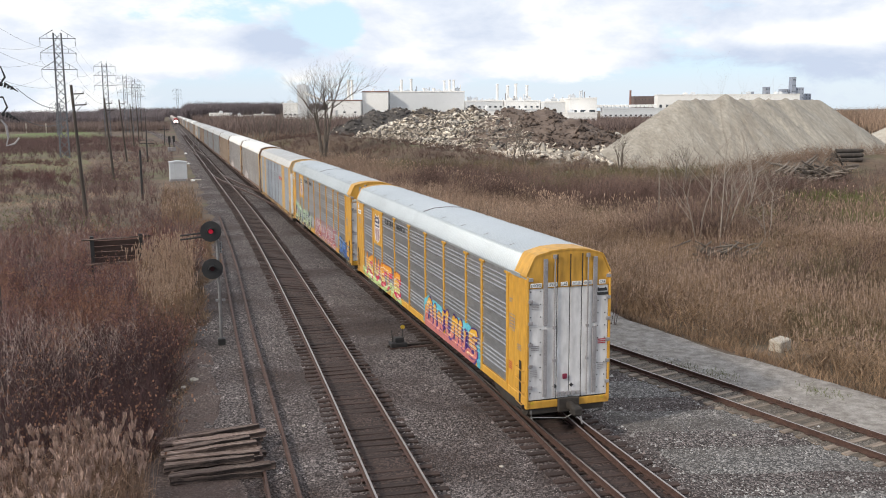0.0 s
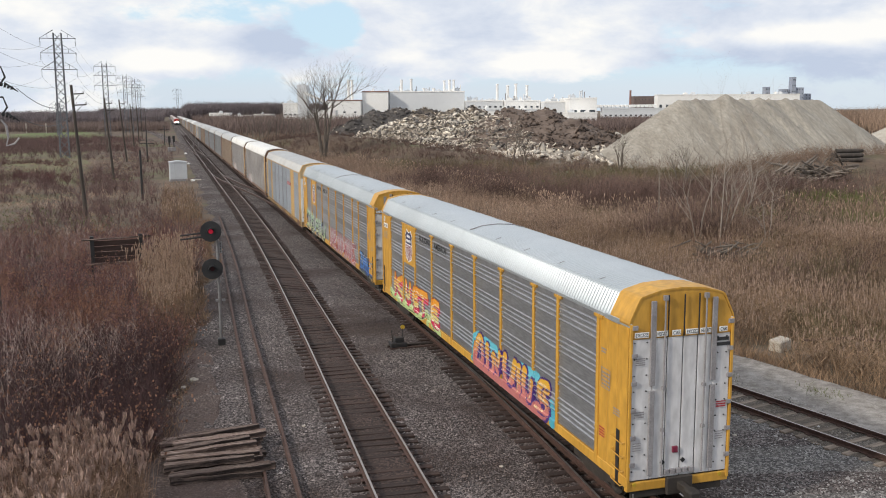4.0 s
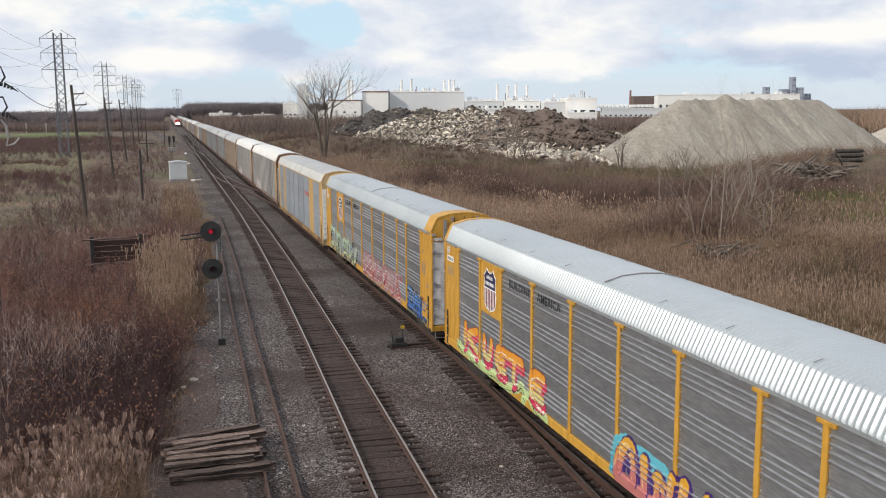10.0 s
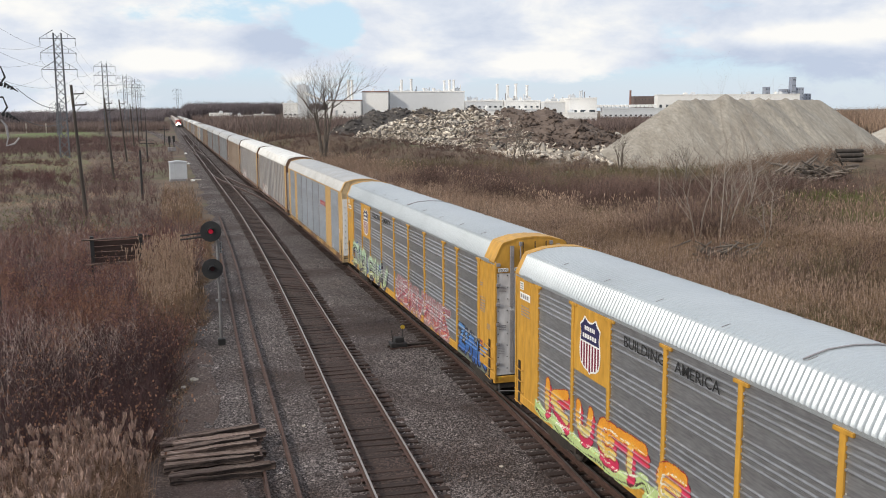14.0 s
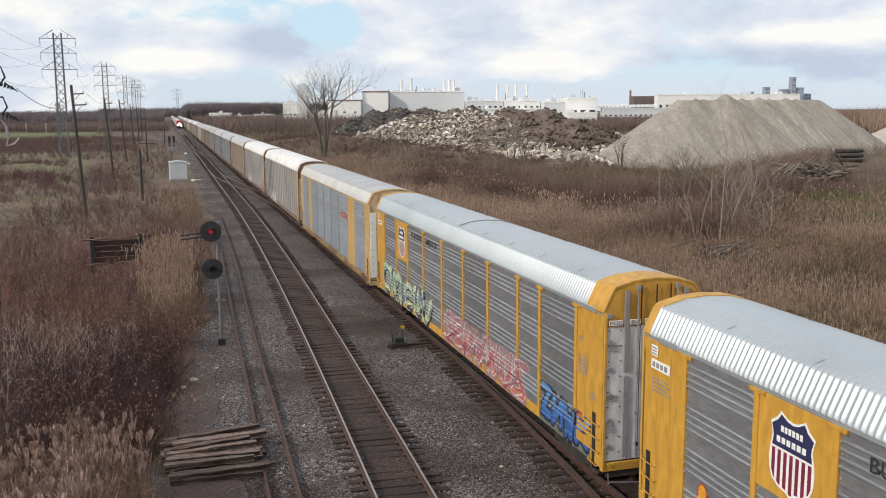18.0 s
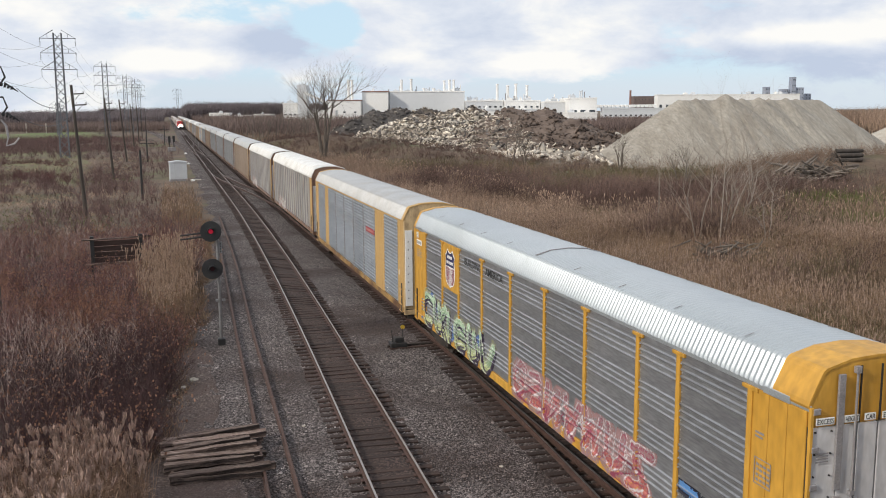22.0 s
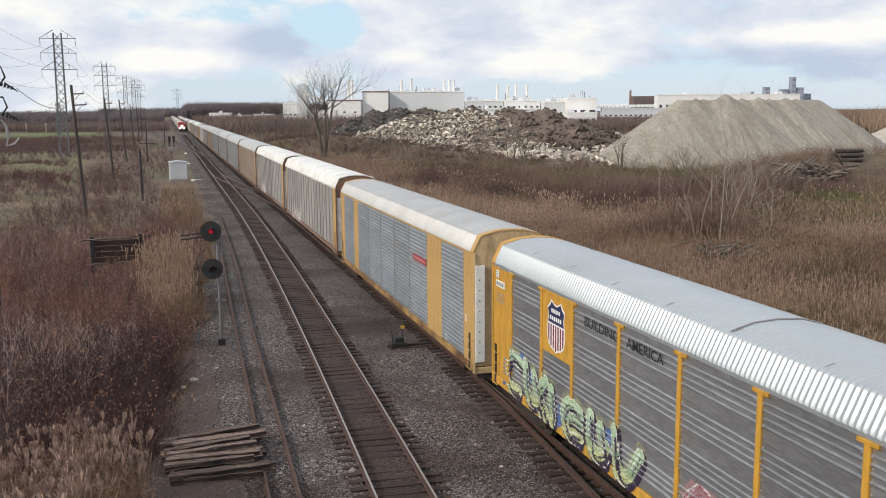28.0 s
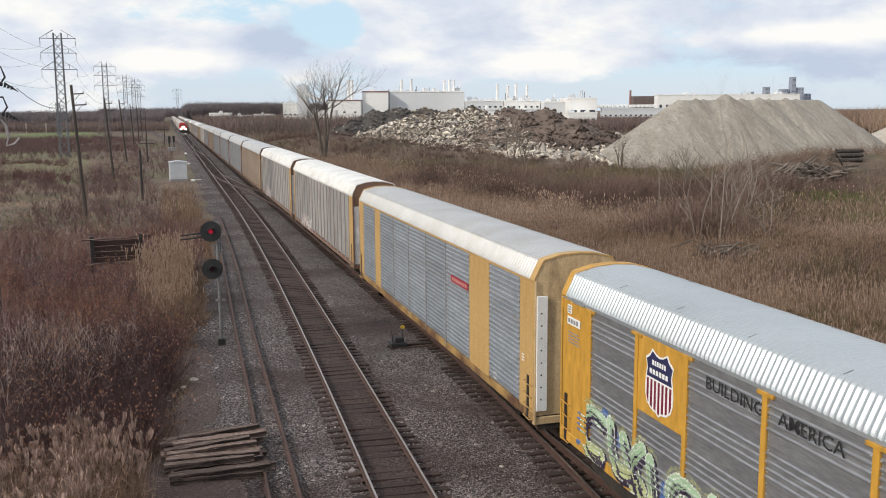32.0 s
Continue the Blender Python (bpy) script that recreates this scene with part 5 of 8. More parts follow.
wild = [[(1.5, 2.1), (0.6, 2.25), (0.35, 1.55), (0.7, 1.1), (1.4, 1.15)], [(1.9, 2.2), (2.0, 1.5), (2.4, 1.15), (3.0, 1.3)], [(2.6, 2.05), (3.2, 1.15)], [(3.5, 2.1), (3.0, 1.6), (3.6, 1.1)], [(3.9, 1.95), (4.1, 1.1)],
        [(5.9, 1.85), (5.1, 2.05), (4.7, 1.5), (5.2, 1.1), (5.9, 1.2)], [(5.2, 1.55), (5.9, 1.55)], [(6.5, 2.05), (6.5, 1.2), (7.2, 1.1), (7.5, 1.5)], [(7.9, 2.1), (8.0, 1.2), (8.6, 1.05), (9.0, 1.6), (9.2, 1.9)], [(7.1, 1.9), (7.4, 1.2)]]
spray_layers(car_a2, "pale green graffiti with dark outlines", 25.25, 15.3, 0.90, 2.66, [
    (wild, 0.34, [(0.32, 0.34, 0.16), (0.40, 0.41, 0.22)], 0.62, (0, 0.02)), ([[(0.1, 1.2), (0.2, 2.1)], [(1.6, 2.35), (2.3, 1.9)], [(4.5, 1.2), (4.6, 1.6)], [(7.6, 1.9), (7.8, 1.5)]], 0.17, [(0.07, 0.14, 0.34)], 0.12, (0, 0)),
    (wild, 0.255, [(0.028, 0.018, 0.04)], 0.0, (0.09, -0.05)), (wild, 0.215, [(0.68, 0.70, 0.62)], 0.0, (0, 0)),
    (wild, 0.190, [(0.40, 0.44, 0.22), (0.26, 0.36, 0.22), (0.34, 0.48, 0.31), (0.42, 0.58, 0.40)], 0.0, (0, 0)),
    (wild, 0.055, [(0.035, 0.022, 0.05)], 0.05, (0.14, -0.13)), (wild, 0.018, [(0.66, 0.68, 0.62)], 0.2, (-0.06, 0.08)), (wild, 0.022, [(0.03, 0.02, 0.045)], 0.1, (0.02, -0.02))], 3, **common)
graffiti(car_a2, "faded pink and white graffiti", 14.4, 4.7, 0.90, 2.28, "GSNAWUZ", 0.13, 0.035, 0.30, [(0.48, 0.15, 0.12), (0.42, 0.16, 0.15), (0.33, 0.19, 0.20)],
         (0.62, 0.56, 0.57), (0.32, 0.19, 0.19), seed=4, thin=0.22, slant=0.1, lines=(0.30, 0.06, 0.10), **common)
graffiti(car_a2, "blue graffiti with black outlines", 4.1, 0.6, 0.90, 2.12, "ZNWK", 0.115, 0.075, 0.05, [(0.035, 0.10, 0.30), (0.05, 0.15, 0.40), (0.09, 0.22, 0.46)],
         (0.012, 0.010, 0.022), (0.10, 0.11, 0.12), seed=5, slant=0.06, base=(0.15, 0.17, 0.12), **common)
# inner strokes over the pieces
for car, y0, y1, z1, word, col, sd in ((car_a2, 14.2, 5.0, 2.1, "GSNAWC", (0.60, 0.54, 0.54), 13), (car_a2, 13.8, 5.4, 1.7, "ZWKNZ", (0.26, 0.05, 0.09), 16)):
    graffiti(car, "thin inner strokes of the graffiti", y0, y1, 0.95, z1, word, 0.024, 0.0, 0.0, [col], col, None, seed=sd, slant=0.25, proud=0.010 + 0.002 * (sd % 3), **common)
car_b = autorack(STYLE_B, "older dull yellow auto carrier with fine-ribbed grey panels")
s = Shape(); s.box(-HW - 0.012, -HW + 0.03, 6.4, 8.5, 3.46, 3.72, 0, 0.004)
plate = part("red_plate", s, RED, car_b, "red name plate on the panels")
bars([(0.15 + 0.27 * k, 0.07, 0.2, 0.12) for k in range(7)], spray(0.5, 0.25, 0.22), "left", (-HW - 0.013, 8.5, 3.46), plate)
s = Shape(); s.box(-1.36, -1.02, -0.10, -0.02, 0.95, 4.5, 0, 0.01)
part("door_edge", s, DECAL_WHITE, car_b, "white door edge plate with bolts")
s = Shape()
for k in range(8):
    s.box(-1.24, -1.195, -0.108, -0.10, 1.3 + 0.38 * k, 1.345 + 0.38 * k)
tagged(part("bolts", s, BLACK, car_b), kind="stuff")
for y, z, w in ((3.6, 1.0, 0.3), (1.0, 2.3, 0.2)):
    bars([(0, 0.09 * k, w, 0.04) for k in range(3)], DECAL_WHITE, "left", (-HW - 0.002, y, z), car_b, "stencil")
car_c = autorack(ribbed_style(YELLOW_OLD, PALE_SHEET, WHITE_ROOF, GREYBAR), "pale grey auto carrier with many upright ribs")
graffiti(car_c, "white graffiti tag", 22.5, 15.5, 0.80, 1.9, "WNSU", 0.10, 0.02, 0.2, [(0.6, 0.58, 0.56)], (0.55, 0.50, 0.48), (0.46, 0.33, 0.31), ridges=[], posts=RIB_Y, sill=0.75, seed=8, thin=0.3)
car_d = autorack(ribbed_style(TAN_PAINT, BROWN_SHEET, ROOF_OLD, BROWN_SHEET), "brown weathered auto carrier with dull zinc roof")
car_e = autorack(ribbed_style(RUST_PAINT, GREY_SHEET, ROOF_OLD, GREY_SHEET), "dark grey weathered auto carrier with zinc roof")
ORDER = "aabc" "cdeeed" "ebdced" "cbdecb" "eddbce" "dbce"
protos = {"b": car_b, "c": car_c, "d": car_d, "e": car_e}
cars, used = [], set()
for k, c in enumerate(ORDER):
    if k == 0:
        ob = car_a
    elif k == 1:
        ob = car_a2
    else:
        ob = protos[c] if c not in used else copy_thing(protos[c], pose(0, 0, 0))
        used.add(c)
    cars.append(ob)

# ---- scattered growth ----


def wedge(n, a0, a1, d0, d1, power=1.0):
    """Points on the ground, between two bearings from the bridge and two distances; density falls with distance."""
    a = np.radians(RNG.uniform(a0, a1, n))
    d = d0 + (d1 - d0) * RNG.uniform(0, 1, n) ** power
    return np.stack([EYE.x + d * np.sin(a), d * np.cos(a)], -1)


def patch(p, s, k=0.0):
    """Smooth patchy field in 0..1 at wavelength s."""
    x, y = p[:, 0] / s, p[:, 1] / s
    v = np.sin(1.7 * x + 0.9 * y + k) + np.sin(2.3 * y - 1.1 * x + 2 * k) + 0.7 * np.sin(3.9 * x + 3.1 * y + 3 * k) + 0.5 * np.sin(6.1 * x - 5.3 * y + k)
    return 0.5 + v / 6.4


def spikes(base, tip, w):
    """Thin triangles from base to tip, w wide at the foot, turned at random."""
    n = len(base)
    a = RNG.uniform(0, np.pi, n)
    side = np.stack([np.cos(a), np.sin(a), np.zeros(n)], -1) * (np.asarray(w).reshape(-1, 1) / 2)
    v = np.stack([base - side, base + side, tip], 1).reshape(-1, 3)
    return v, np.arange(3 * n).reshape(-1, 3)


def tufts(centre, h, w, blades=2):
    """Plumes: a few crossed diamonds each."""
    n = len(centre)
    a = RNG.uniform(0, np.pi, n)
    vs, fs = [], []
    lean = RNG.normal(0, 0.16, (n, 2)) * h[:, None]
    for k in range(blades):
        lean = lean + RNG.normal(0, 0.07, (n, 2)) * h[:, None]
        side = np.stack([np.cos(a + k * 1.57), np.sin(a + k * 1.57), np.zeros(n)], -1) * (w[:, None] / 2)
        lo = centre.copy()
        hi = centre + np.stack([lean[:, 0], lean[:, 1], h], -1)
        low, high = centre * 0.78 + hi * 0.22, centre * 0.3 + hi * 0.7
        v = np.stack([lo, low + 0.8 * side, high + side, hi, high - side, low - 0.8 * side], 1).reshape(-1, 3)
        i = np.arange(6 * n).reshape(-1, 6) + len(vs) * 6 * n
        vs.append(v); fs.append(i)
    return np.concatenate(vs), np.concatenate(fs)


def fluff(centre, h, w, hairs=20):
    """Feathery plumes: short hairs standing out and up round a bent axis."""
    n = len(centre)
    bend = RNG.normal(0, 0.10, (n, 3)) * h[:, None]
    bend[:, 2] = h
    t = RNG.uniform(0, 0.8, (n, hairs))
    root = centre[:, None] + bend[:, None] * t[..., None]
    a = RNG.uniform(0, 6.283, (n, hairs))
    girth = w[:, None] * (0.30 + 0.8 * np.sin(np.pi * np.clip(t + 0.15, 0, 1))) * 0.5
    out = np.stack([np.cos(a) * girth, np.sin(a) * girth, (0.30 + 0.25 * RNG.uniform(0, 1, (n, hairs))) * h[:, None]], -1)
    tip = root + out
    return spikes((root - 0.2 * out).reshape(-1, 3), tip.reshape(-1, 3), np.repeat(w * (0.36 if hairs < 30 else 0.12), hairs))


def stuff(name, label, category, verts, faces, material):
    return thing(name, label, category, kind="stuff", data=quick(name, verts, faces, [material]))


def at_ground(p):
    return np.stack([p[:, 0], p[:, 1], ground_z(p[:, 0], p[:, 1])], -1)


def reed_bed(name, label, p, hmin, hmax, w, plume, material=None, plume_size=1.0, lean=0.16, plume_mat=None, plume_w=None, blades=2):
    """Dry reeds with plumes on a share of them."""
    n = len(p)
    b = at_ground(p)
    h = RNG.uniform(hmin, hmax, n) * (0.75 + 0.5 * patch(p, 9.0, 2.0))
    d = RNG.normal(0, lean, (n, 2)) * h[:, None]
    tip = b + np.stack([d[:, 0], d[:, 1], h], -1)
    v, f = spikes(b, tip, w)
    # dead leaves standing off the stalks
    b, tip, n = np.concatenate([b, b]), np.concatenate([tip, tip]), 2 * n
    m = RNG.uniform(0.35, 0.9, n)[:, None]
    a = RNG.uniform(0, 6.283, n)
    lb = b + (tip - b) * m
    lt = lb + np.stack([np.cos(a), np.sin(a), RNG.uniform(-0.7, 0.6, n)], -1) * RNG.uniform(0.25, 0.6, n)[:, None]
    v2, f2 = spikes(lb, lt, np.asarray(w) * 1.2)
    n //= 2
    b, tip = b[:n], tip[:n]
    stuff(name, label, "reeds", np.concatenate([v, v2]), np.concatenate([f, f2 + len(v)]), material or REED)
    pick = RNG.uniform(0, 1, n) < plume
    if pick.any():
        c = tip[pick] - np.array([0, 0, 0.05])
        k = len(c)
        wk = np.broadcast_to(np.asarray(w, float), (n,))[pick]
        hk = RNG.uniform(0.22, 0.40, k) * plume_size
        if blades == 5:
            v, f = tufts(c, hk, np.full(k, plume_w * 0.55) * RNG.uniform(0.7, 1.2, k), 3)
            stuff(name.replace("reeds", "seed_heads"), "brown seed heads over dry reeds", "reeds", v, f, plume_mat or PLUME)
        v, f = fluff(c, hk, RNG.uniform(0.7, 1.3, k) * plume_w, 9 if k > 9000 else 20 if plume_w < 0.12 else 34) if blades > 3 else tufts(c, hk, (0.06 + wk * 1.3) * plume_size if plume_w is None else RNG.uniform(0.7, 1.3, k) * plume_w, blades)
        stuff(name.replace("reeds", "plumes"), "pale feathery seed heads over dry reeds", "reeds", v, f, plume_mat or PLUME)


def thicket(name, label, p, h0, h1, stems, twigs, material, spread=0.5, wstem=0.022, leaf=0, leafmat=None, twigmat=None):
    """Leafless shrubs: spreading stems, side twigs, a few dead leaves."""
    m = len(p)
    b = np.repeat(at_ground(p), stems, 0)
    n = len(b)
    low = np.where((p[:, 1] > 44) & (p[:, 1] < 60) & (p[:, 0] < -13.2), 0.62, 1.0)
    hs = np.repeat(RNG.uniform(h0, h1, m) * low * (0.55 + 0.8 * patch(p, 4.5, 1.7)), stems) * RNG.uniform(0.5, 1.0, n)
    b[:, :2] += RNG.normal(0, 0.16, (n, 2))
    d = RNG.normal(0, spread, (n, 2)) * hs[:, None]
    tip = b + np.stack([d[:, 0], d[:, 1], hs], -1)
    v, f = spikes(b, tip, RNG.uniform(0.7, 1.3, n) * wstem * np.repeat(np.ones(m), stems))
    k = RNG.uniform(0.25, 0.95, (n, twigs))
    tb = (b[:, None] + (tip - b)[:, None] * k[..., None]).reshape(-1, 3)
    q = len(tb)
    tl = RNG.uniform(0.25, 0.75, q) * np.repeat(hs, twigs) * 0.32
    td = RNG.normal(0, 0.6, (q, 3)); td[:, 2] = np.abs(td[:, 2]) + 0.35
    td /= np.linalg.norm(td, axis=1)[:, None]
    te = tb + td * tl[:, None]
    v2, f2 = spikes(tb, te, wstem * 0.75)
    if twigmat:
        stuff(name, label, "shrubs", v, f, material)
        stuff(name.replace("shrubs", "twigs"), "pale fine twigs of the leafless shrubs", "shrubs", v2, f2, twigmat)
    else:
        stuff(name, label, "shrubs", np.concatenate([v, v2]), np.concatenate([f, f2 + len(v)]), material)
    if leaf:
        pick = RNG.integers(0, q, leaf)
        c = te[pick]
        v, f = tufts(c, RNG.uniform(0.03, 0.08, leaf), RNG.uniform(0.03, 0.07, leaf))
        stuff(name.replace("shrubs", "leaves"), "dead brown leaves left on bare shrubs", "leaves", v, f, leafmat or DRYLEAF)


bl = np.vectorize(bed_left)


def bushes(name, label, p, r0, r1, stems, twigs, material, twigmat, wstem=0.022, leaves=0.0):
    """Round leafless bushes: stems fanning from one root, fine twigs towards their ends."""
    m = len(p)
    n = m * stems
    b = np.repeat(at_ground(p), stems, 0)
    r = np.repeat(RNG.uniform(r0, r1, m), stems) * RNG.uniform(0.7, 1.05, n)
    d = np.stack([RNG.normal(0, 0.62, n), RNG.normal(0, 0.62, n), np.abs(RNG.normal(0, 0.55, n)) + 0.45], -1)
    d /= np.linalg.norm(d, axis=1)[:, None]
    b[:, :2] += RNG.normal(0, 0.14, (n, 2))
    tip = b + d * r[:, None]
    tip[:, 2] += 0.12 * r
    v, f = spikes(b, tip, RNG.uniform(0.6, 1.3, n) * wstem)
    stuff(name, label, "shrubs", v, f, material)
    k = RNG.uniform(0.42, 1.0, (n, twigs))
    tb = (b[:, None] + (tip - b)[:, None] * k[..., None]).reshape(-1, 3)
    q = len(tb)
    td = np.repeat(d, twigs, 0) * 0.7 + RNG.normal(0, 0.55, (q, 3)) + np.array([0, 0, 0.2])
    td /= np.linalg.norm(td, axis=1)[:, None]
    ends = tb + td * (RNG.uniform(0.12, 0.42, q) * np.repeat(r, twigs) * 0.55)[:, None]
    v, f = spikes(tb, ends, wstem * RNG.uniform(0.5, 0.9, q))
    stuff(name.replace("shrubs", "twigs"), "fine twigs of the leafless shrubs", "shrubs", v, f, twigmat)
    if leaves:
        c = ends[RNG.uniform(0, 1, q) < leaves * 2.0 * patch(ends[:, :2], 2.2, 1.1) ** 2]
        k = len(c)
        v, f = tufts(c, RNG.uniform(0.05, 0.12, k), RNG.uniform(0.04, 0.09, k))
        stuff(name.replace("shrubs", "leaves"), "dead tan leaves left on bare shrubs", "leaves", v, f, DRYLEAF)


# left of the line: dense reddish shrubs from the bridge out
p = wedge(1500, -10.5, 6.0, 26, 78, 1.15)
p = p[(p[:, 0] < bl(p[:, 1]) - np.where(p[:, 1] < 44, 0.35, 0.8)) & (RNG.uniform(0, 1, len(p)) < 0.35 + 1.1 * patch(p, 2.6, 0.6))]
p = p[~((p[:, 0] > -13.0) & (p[:, 1] > 43) & (p[:, 1] < 60))]
p = p[RNG.uniform(0, 1, len(p)) < 0.46]
near = p[:, 1] < 39.5 + 3 * np.sin(p[:, 0] * 1.3)
# nearest shrubs: the shade inside them is painted by darker twigs
bushes("dark_thicket_shrubs", "purplish leafless shrubs below the bridge, twigs darkened as shade", p[near], 1.2, 2.3, 46, 8, TWIG_DARK, TWIG_DARK, 0.018, 0.05)
k = RNG.uniform(0, 1, len(p))
bushes("thicket_shrubs", "dense leafless reddish-brown shrubs beside the railway", p[~near & (k < 0.6)], 1.2, 2.7, 40, 8, TWIG, TWIG_TIP, 0.02, 0.16)
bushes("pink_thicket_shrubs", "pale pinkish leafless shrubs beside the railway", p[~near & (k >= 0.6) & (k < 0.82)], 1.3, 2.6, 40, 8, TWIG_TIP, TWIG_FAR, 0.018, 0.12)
bushes("tan_thicket_shrubs", "tan leafless shrubs with dead leaves beside the railway", p[~near & (k >= 0.82)], 1.3, 2.4, 40, 9, TWIG, DRYLEAF, 0.022, 0.3)
# a dark sheet under the shrubs: the shade in their gaps, put into its colour
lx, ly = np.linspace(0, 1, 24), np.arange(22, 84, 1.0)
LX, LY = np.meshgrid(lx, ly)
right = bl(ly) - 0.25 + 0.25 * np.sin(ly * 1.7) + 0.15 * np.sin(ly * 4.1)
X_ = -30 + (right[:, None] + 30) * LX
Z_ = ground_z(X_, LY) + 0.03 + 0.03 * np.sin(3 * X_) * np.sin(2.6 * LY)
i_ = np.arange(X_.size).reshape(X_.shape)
thing("leaf_litter", "ground under the shrubs, coloured dark to stand for their shade", "ground", kind="structure",
      data=quick("leaf_litter", np.stack([X_, LY, Z_], -1).reshape(-1, 3), np.stack([i_[:-1, :-1], i_[:-1, 1:], i_[1:, 1:], i_[1:, :-1]], -1).reshape(-1, 4), [SHRUB_SHADE]))
p = wedge(320, -10.5, 4.0, 34, 74, 1.0)
p = p[(p[:, 0] < bl(p[:, 1]) - 1.4)]
thicket("pale_shrubs", "pale grey bare saplings among the shrubs", p, 1.8, 2.9, 7, 10, TWIG_PALE, 0.45, 0.028)
p = wedge(2600, -10.5, 6, 74, 330, 1.3)
p = p[(p[:, 0] < bl(p[:, 1]) - 1.0) & (p[:, 0] > -21 - 6 * patch(p, 40, 1)) & ~((p[:, 0] > -10.8) & (patch(p, 14, 2) > 0.5)) & ~((p[:, 0] > -13.5) & (p[:, 1] > 118) & (p[:, 1] < 150))]
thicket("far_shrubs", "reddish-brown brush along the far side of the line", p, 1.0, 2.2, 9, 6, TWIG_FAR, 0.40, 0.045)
q = wedge(2600, -11, 1.0, 120, 420, 1.0)
q = q[(q[:, 0] < -19) & (patch(q, 38, 5.5) > 0.56)]
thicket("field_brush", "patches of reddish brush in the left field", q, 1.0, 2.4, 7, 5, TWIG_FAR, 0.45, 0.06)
# pale bent grass and a lone plume over the dark shrubs
bent = Shape()
rnd = random.Random(77)
for k in range(46):
    a, d = radians(rnd.uniform(-10.2, -4.2)), rnd.uniform(30.5, 35.5)
    x, y, h, ln, w = EYE.x + d * math.sin(a), d * math.cos(a), rnd.uniform(1.3, 2.1), rnd.uniform(0.25, 0.8), rnd.uniform(0, 6.28)
    bent.path([(x + math.cos(w) * ln * t ** 2, y + math.sin(w) * ln * t ** 2, -0.5 + h * (t - 0.30 * t ** 4)) for t in (0, 0.4, 0.7, 0.9, 1.0)], 0.011, 3)
thing("bent_grass", "pale bent blades of tall dry grass", "grass", kind="stuff", data=bent.mesh("bent_grass", [TWIG_PALE]))
# reeds by the signal, below the bridge, and along the line
p = np.stack([RNG.uniform(-14.2, -10.6, 3000), RNG.uniform(43, 59, 3000)], -1)
p = p[(p[:, 0] < bl(p[:, 1]) - 0.45) & (p[:, 0] > -12.7 - 0.05 * (p[:, 1] - 43) + 0.5 * np.sin(p[:, 1]))]
reed_bed("signal_reeds", "tall pale dry reeds beside the signal", p, 1.9, 2.9, 0.022, 0.7, plume_size=0.85, plume_w=0.085, blades=4, plume_mat=PLUME_SIGNAL)
p = np.stack([RNG.uniform(-18.5, -12.4, 8000), RNG.uniform(15.5, 25.2, 8000)], -1)
p = p[(p[:, 0] < -12.6 - 0.25 * (25 - p[:, 1]) * (p[:, 1] < 22)) & (p[:, 1] < 24.4 + 0.6 * np.sin(p[:, 0] * 2.1))]
reed_bed("near_reeds", "dense dry reeds with brown seed plumes below the bridge", p, 1.7, 2.6, 0.020, 0.26, REED_NEAR, plume_size=0.80, plume_w=0.13, blades=5, lean=0.09, plume_mat=PLUME_NEAR)
p = np.stack([RNG.uniform(-12.6, -8.9, 2000), RNG.uniform(72, 150, 2000)], -1)
p = p[(p[:, 0] < bl(p[:, 1]) - 0.8) & (patch(p, 14, 2) > 0.47) & ~((p[:, 0] > -13) & (p[:, 1] > 122) & (p[:, 1] < 150))]
reed_bed("trackside_reeds", "tan dry reeds along the ballast edge", p, 1.2, 2.0, 0.045, 0.5, plume_w=0.05, plume_mat=PLUME_FIELD)
# grassy field on the left, far
p = wedge(26000, -11, 4, 70, 230, 1.0)
p = p[(p[:, 0] < -17)]
b = at_ground(p)
n = len(b)
h = RNG.uniform(0.08, 0.32, n)
v, f = spikes(b, b + np.stack([RNG.normal(0, 0.3, n), RNG.normal(0, 0.3, n), h], -1), RNG.uniform(0.05, 0.16, n))
green = (patch(p, 30, 0.4) > 0.60) & (RNG.uniform(0, 1, n) < 0.6)
v3 = v.reshape(-1, 3, 3)
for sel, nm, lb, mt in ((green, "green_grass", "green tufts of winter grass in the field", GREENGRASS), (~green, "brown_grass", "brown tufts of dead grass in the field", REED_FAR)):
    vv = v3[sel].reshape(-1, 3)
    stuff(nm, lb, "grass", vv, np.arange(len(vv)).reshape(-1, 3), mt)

# right of the road: a wide field of reeds
road_r = lambda y: np.interp(y, [-20, 26, 32, 40, 75, 400], [24, 12.9, 11.7, 10.3, 9.2, 8.5])
p = wedge(120000, 14, 44.5, 26, 80, 1.0)
p = p[p[:, 0] > road_r(p[:, 1]) + 0.5 * RNG.uniform(0, 1, len(p))]
keep = (np.hypot(p[:, 0] - 13.0, p[:, 1] - 32.8) > 1.3) & (np.hypot(p[:, 0] - 16.2, p[:, 1] - 31.3) > 1.6) & (np.hypot((p[:, 0] - 23.4) * 0.7, p[:, 1] - 52.2) > 1.9)
keep &= RNG.uniform(0, 1, len(p)) < -0.05 + 0.8 * patch(p, 7.0, 4.0) + 0.75 * patch(p, 2.3, 1.0)
reed_bed("field_reeds", "wide field of dry brown reeds beyond the road", p[keep], 0.7, 1.7, 0.026, 0.30, lean=0.50, plume_size=0.8, plume_w=0.07, blades=4, plume_mat=PLUME_FIELD)


